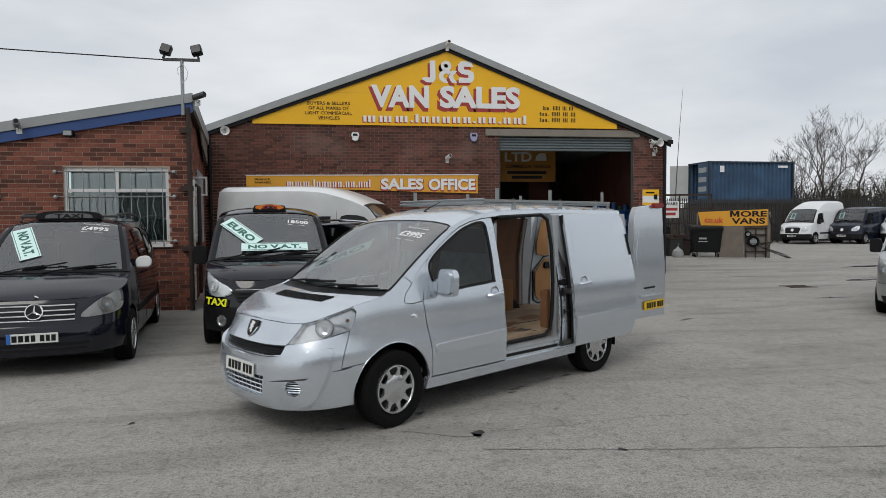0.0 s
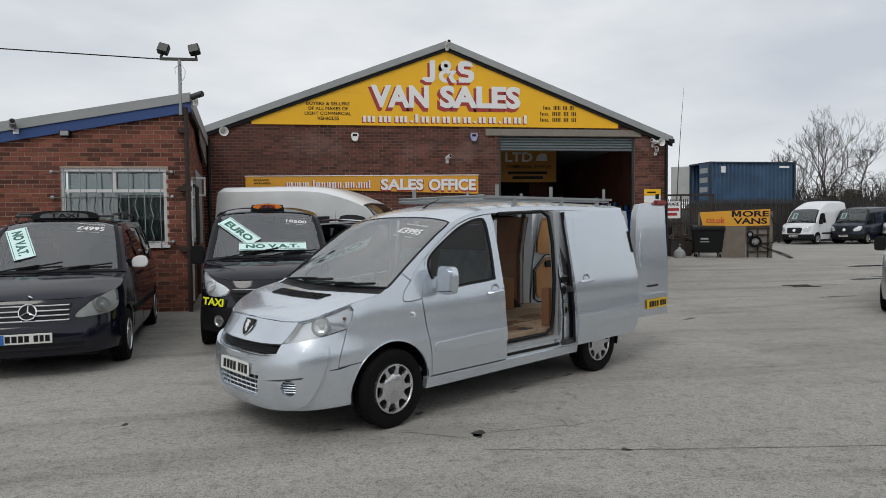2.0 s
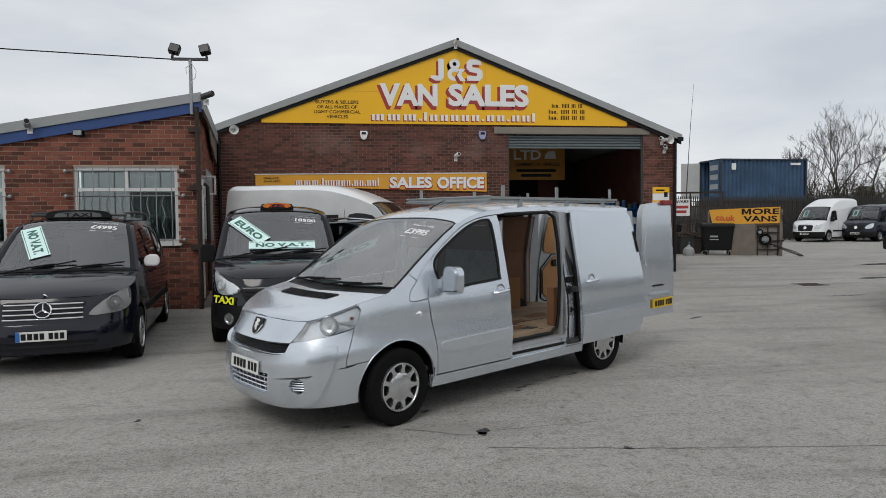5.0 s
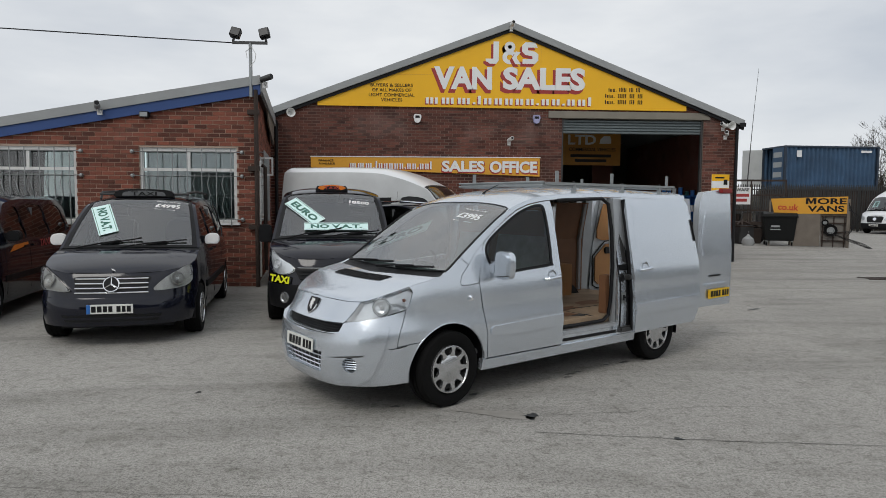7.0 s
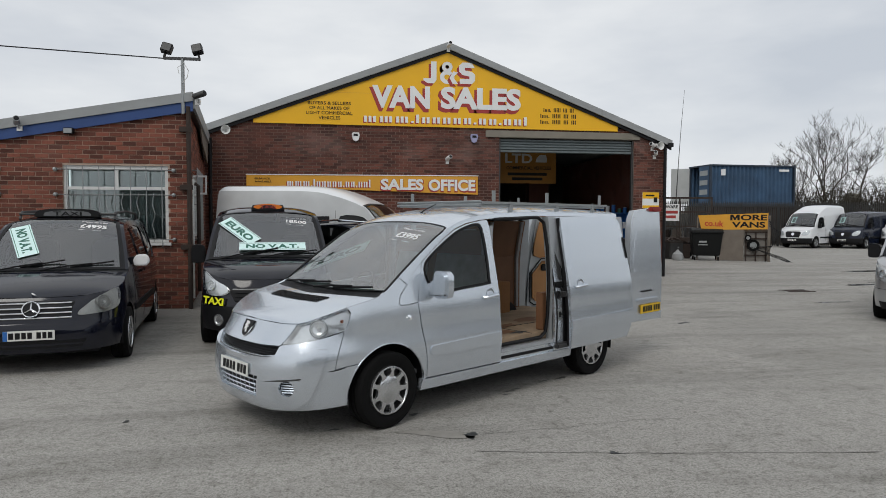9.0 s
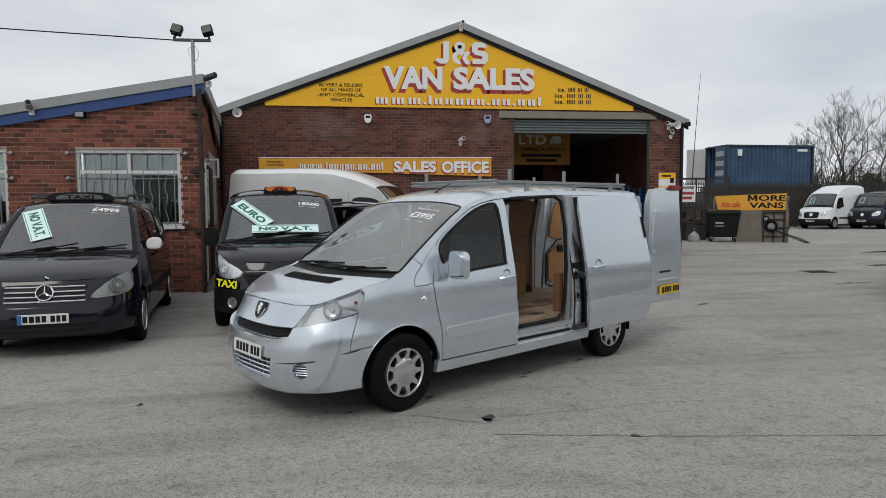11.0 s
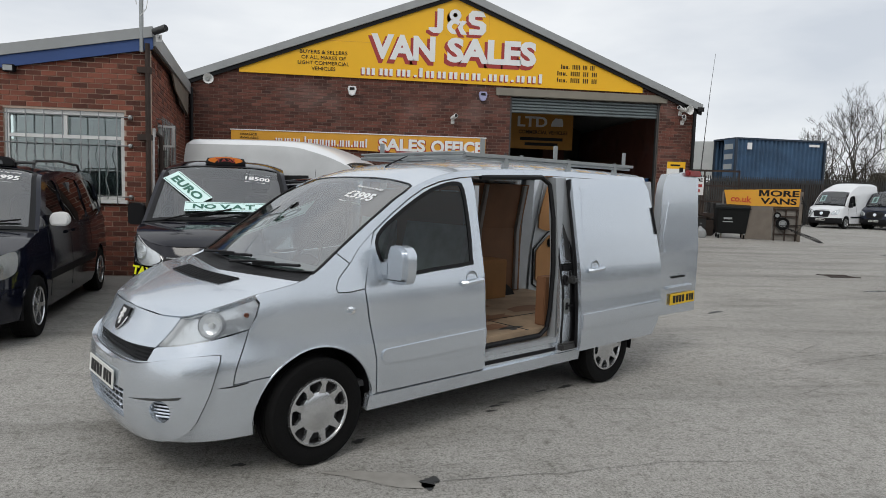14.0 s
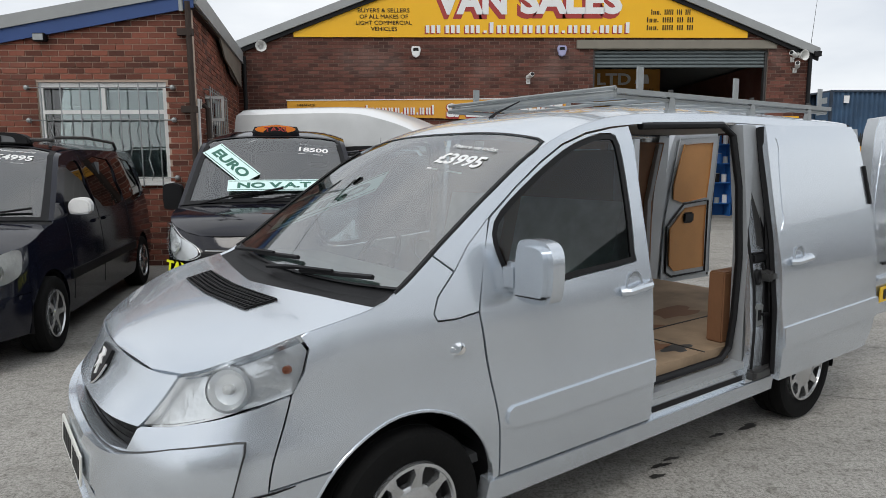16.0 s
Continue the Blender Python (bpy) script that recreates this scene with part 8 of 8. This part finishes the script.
pole = thing("whip_aerial", "tall thin leaning aerial pole above the fence", "aerial", Matrix.Translation((15.9, 30.6, 0)))
part("pole", Mesh().tube([(0, 0, 0), (0.05, 0, 2.6), (0.14, 0, 4.4)], 0.035, 8, 0.022), M_DSTEEL, pole, smooth=True)
part("whip", Mesh().tube([(0.14, 0, 4.4), (0.26, 0, 6.4), (0.40, 0, 8.2)], 0.018, 6, 0.006), M_DSTEEL, pole, smooth=True)
part("base_plate", Mesh().box(-0.12, 0.12, -0.12, 0.12, 0, 0.02), M_DSTEEL, pole)


# ---- bare trees ----
def bare_tree(name, x, y, height, seed, material, label, levels=6, spread=0.55, thick=0.022, z=0.0):
    rnd, trunk, twigs = random.Random(seed), Mesh(), Mesh()

    def grow(p, d, length, r, level):
        pts, q, dd = [p], p, d
        for i in range(4):
            dd = (dd + Vector((rnd.gauss(0, 0.07), rnd.gauss(0, 0.07), rnd.gauss(0.07, 0.05)))).normalized()
            q = q + dd * length / 4
            pts.append(q)
        (trunk if level < 2 else twigs).tube(pts, r, 7 if level < 2 else (4 if level < 4 else 3), r * 0.6, caps=False)
        if level >= levels:
            return
        n = rnd.choice((2, 3, 3)) if level else 5
        for i in range(n):
            at = pts[-1] if i == 0 else pts[rnd.choice((2, 3, 4))]
            side = Vector((rnd.gauss(0, 1), rnd.gauss(0, 1), rnd.gauss(0.25, 0.5))).normalized()
            grow(at, (dd * (1 - spread) + side * spread).normalized(), length * rnd.uniform(0.58, 0.80), max(r * 0.60, 0.008), level + 1)

    grow(Vector((0, 0, 0)), Vector((0.03, 0, 1)), height * 0.34, height * thick, 0)
    t = thing(name, label, "tree", Matrix.Translation((x, y, z)))
    part("trunk", trunk, material, t, smooth=True)
    tagged(part("crown", twigs, material, t, "bare branching twigs"), kind="")
    return t


bare_tree("bare_tree", 44.5, 57.0, 12.0, 3, M_BARK, "tall bare winter tree behind the fence", 7, 0.42, 0.010)
bare_tree("bare_tree", 49.5, 58.0, 9.5, 5, M_BARK, "spreading bare winter tree behind the fence", 7, 0.5, 0.010)
bare_tree("bare_tree", 53.5, 56.0, 7.5, 7, M_BARK, "low bare winter tree behind the fence", 7, 0.5, 0.010)
bare_tree("bare_tree", 38.5, 55.0, 8.5, 9, M_BARK, "upright bare sapling behind the container", 6, 0.32, 0.012)
bare_tree("bare_tree", 40.5, 56.0, 8.0, 19, M_BARK, "upright bare sapling behind the container", 6, 0.32, 0.012)
bare_tree("bare_tree", 62.0, 58.0, 8.0, 13, M_BARK, "bare winter tree beyond the vans", 7, 0.5, 0.010)
bare_tree("willow_tree", 25.0, 58.0, 7.8, 11, M_TWIG, "pale green-grey willow coming into bud", 6, 0.5, 0.014)
bare_tree("willow_tree", 21.5, 60.0, 7.0, 15, M_TWIG, "pale green-grey willow coming into bud", 6, 0.5, 0.014)
bush, rnd = Mesh(), random.Random(21)
for i in range(5200):
    x = rnd.uniform(36, 80)
    p = Vector((x, 53 + rnd.uniform(0, 7), 0))
    hh = rnd.uniform(2.4, 5.4) * (0.85 + 0.25 * math.sin(x * 0.9))
    d = Vector((rnd.gauss(0, 0.35), rnd.gauss(0, 0.3), 1))
    bush.tube([p, p + d * hh * 0.5, p + d * hh * 0.8 + Vector((rnd.gauss(0, 0.5), rnd.gauss(0, 0.4), hh * 0.15)), p + d * hh + Vector((rnd.gauss(0, 0.9), rnd.gauss(0, 0.6), 0))], 0.042, 3, 0.012, caps=False)
solid("scrub", bush, mat("scrub_twigs", (0.042, 0.036, 0.025), 0.95, vary=0.3, scale=0.4), "dense bare brown scrub behind the fence", "bushes", kind="stuff")
low_scrub = Mesh()
for i in range(3000):
    p = Vector((rnd.uniform(13, 62), 46 + rnd.uniform(0, 8), 0))
    hh = rnd.uniform(1.2, 2.9)
    d = Vector((rnd.gauss(0, 0.4), rnd.gauss(0, 0.3), 1))
    low_scrub.tube([p, p + d * hh * 0.5, p + d * hh + Vector((rnd.gauss(0, 0.4), rnd.gauss(0, 0.4), 0))], 0.035, 3, 0.010, caps=False)
solid("undergrowth", low_scrub, M_BARK, "low brown brambles growing behind the fence", "bushes", kind="stuff")
solid("verge", Mesh().add([(-60, 44.9, 0.006), (300, 44.9, 0.006), (300, 400, 0.006), (-60, 400, 0.006)], [(0, 1, 2, 3)]), mat("rough_earth", (0.085, 0.078, 0.055), 0.95, vary=0.35, scale=0.8, bump=0.4), "rough brown earth beyond the fence", "ground", kind="structure")
hedge = Mesh()
for i in range(160):
    a = -1.3 + 2.9 * i / 160
    r = 170 + 25 * math.sin(i * 1.3)
    hedge.tube([(r * math.sin(a), r * math.cos(a), 0), (r * math.sin(a) + rnd.gauss(0, 1), r * math.cos(a), rnd.uniform(3, 7))], 4.5, 7, 1.2)
solid("backdrop", hedge, mat("far_wood", (0.10, 0.095, 0.075), 0.95, vary=0.35, scale=0.3), "distant bare woods along the skyline", "woods", kind="structure")

# ---- bricks ----
def brick_field(parent, fn, outline_top, a0, a1, z1, holes, material, single, L=0.250, H=0.0880, J=0.0155, seed=1, header=0.0):
    """Courses of stretcher bricks laid on the surface fn(a, z, out). single(a, z) picks those that stand as pieces of their own."""
    rnd, rest, count = random.Random(seed), Mesh(), 0
    pieces = {}
    k, z = 0, 0.0
    while z < z1:
        mid = z + H / 2
        spans = [(a0, a1)]
        for h0, h1, q0, q1 in holes:
            if q0 < mid < q1:
                spans = [s for p, q in spans for s in ((p, min(q, h0)), (max(p, h1), q)) if s[1] - s[0] > 0.03]
        start = a0 - (L / 2 if k % 2 else 0)
        for p, q in spans:
            i = int((p - start) / L)
            while start + i * L < q:
                b0, b1 = max(p, start + i * L + J / 2), min(q, start + (i + 1) * L - J / 2)
                i += 1
                if b1 - b0 < 0.03:
                    continue
                t0, t1 = outline_top(b0) - 0.004, outline_top(b1) - 0.004
                zz0, zz1 = z + J / 2, z + H - J / 2
                if min(t0, t1) < zz0 + 0.02:
                    continue
                za, zb_ = min(zz1, t0), min(zz1, t1)
                out = rnd.uniform(0.009, 0.014)
                quad = [(b0, zz0), (b1, zz0), (b1, zb_), (b0, za)]
                if single((b0 + b1) / 2, mid) and count < 300:
                    key = (round(b1 - b0, 3), round(za - zz0, 3), round(zb_ - zz0, 3))
                    if key not in pieces:
                        m = Mesh()
                        o = fn(b0, zz0, 0.0)
                        m.add([fn(a, q_, d) - o for d in (0.012, 0.0) for a, q_ in quad], [(0, 1, 2, 3), (0, 4, 5, 1), (1, 5, 6, 2), (2, 6, 7, 3), (3, 7, 4, 0)])
                        pieces[key] = m.data("brick", material)
                    ob = new("brick", pieces[key])
                    ob.parent = parent
                    ob.location = fn(b0, zz0, 0.0)
                    count += 1
                else:
                    rest.add([fn(a, q_, d) for d in (out, 0.0) for a, q_ in quad], [(0, 1, 2, 3), (0, 4, 5, 1), (1, 5, 6, 2), (2, 6, 7, 3), (3, 7, 4, 0)])
        z += H
        k += 1
    ob = part("brickwork", rest, material, parent, "weathered red bricks")
    tagged(ob, kind="stuff")


front_fn = lambda a, z, d: Vector((a, LY + 0.012 - d, z))
brick_field(office, front_fn, lambda a: ltop(a), -11.5, -3.14, 4.3, [WIN_R, WIN_L], M_BRICK, lambda a, z: -5.6 < a < -3.1 and 2.87 < z < 4.1 or -3.5 < a < -3.1, seed=2)
side_fn = lambda a, z, d: SLANT @ Vector((-3.152 + d, a, z))
brick_field(office, side_fn, lambda a: 4.0, LY + 0.012, SEND - 0.02, 4.0, [SWIN], M_BRICK, lambda a, z: False, seed=3)
ware_fn = lambda a, z, d: Vector((a, FY + 0.012 - d, z))
brick_field(warehouse, ware_fn, lambda a: float(np.interp(a, [p[0] for p in GABLE], [p[1] for p in GABLE])), -4.3, 10.2, 7.1, [(4.25, 9.3, 4.385, 4.60), DOOR, (-2.6, 8.4, 4.68, 4.88), (-1.4, 6.8, 4.88, 5.5), (0.2, 5.6, 5.5, 6.0), (-2.9, 3.95, 2.84, 3.12)], M_BRICK2, lambda a, z: False, seed=4)
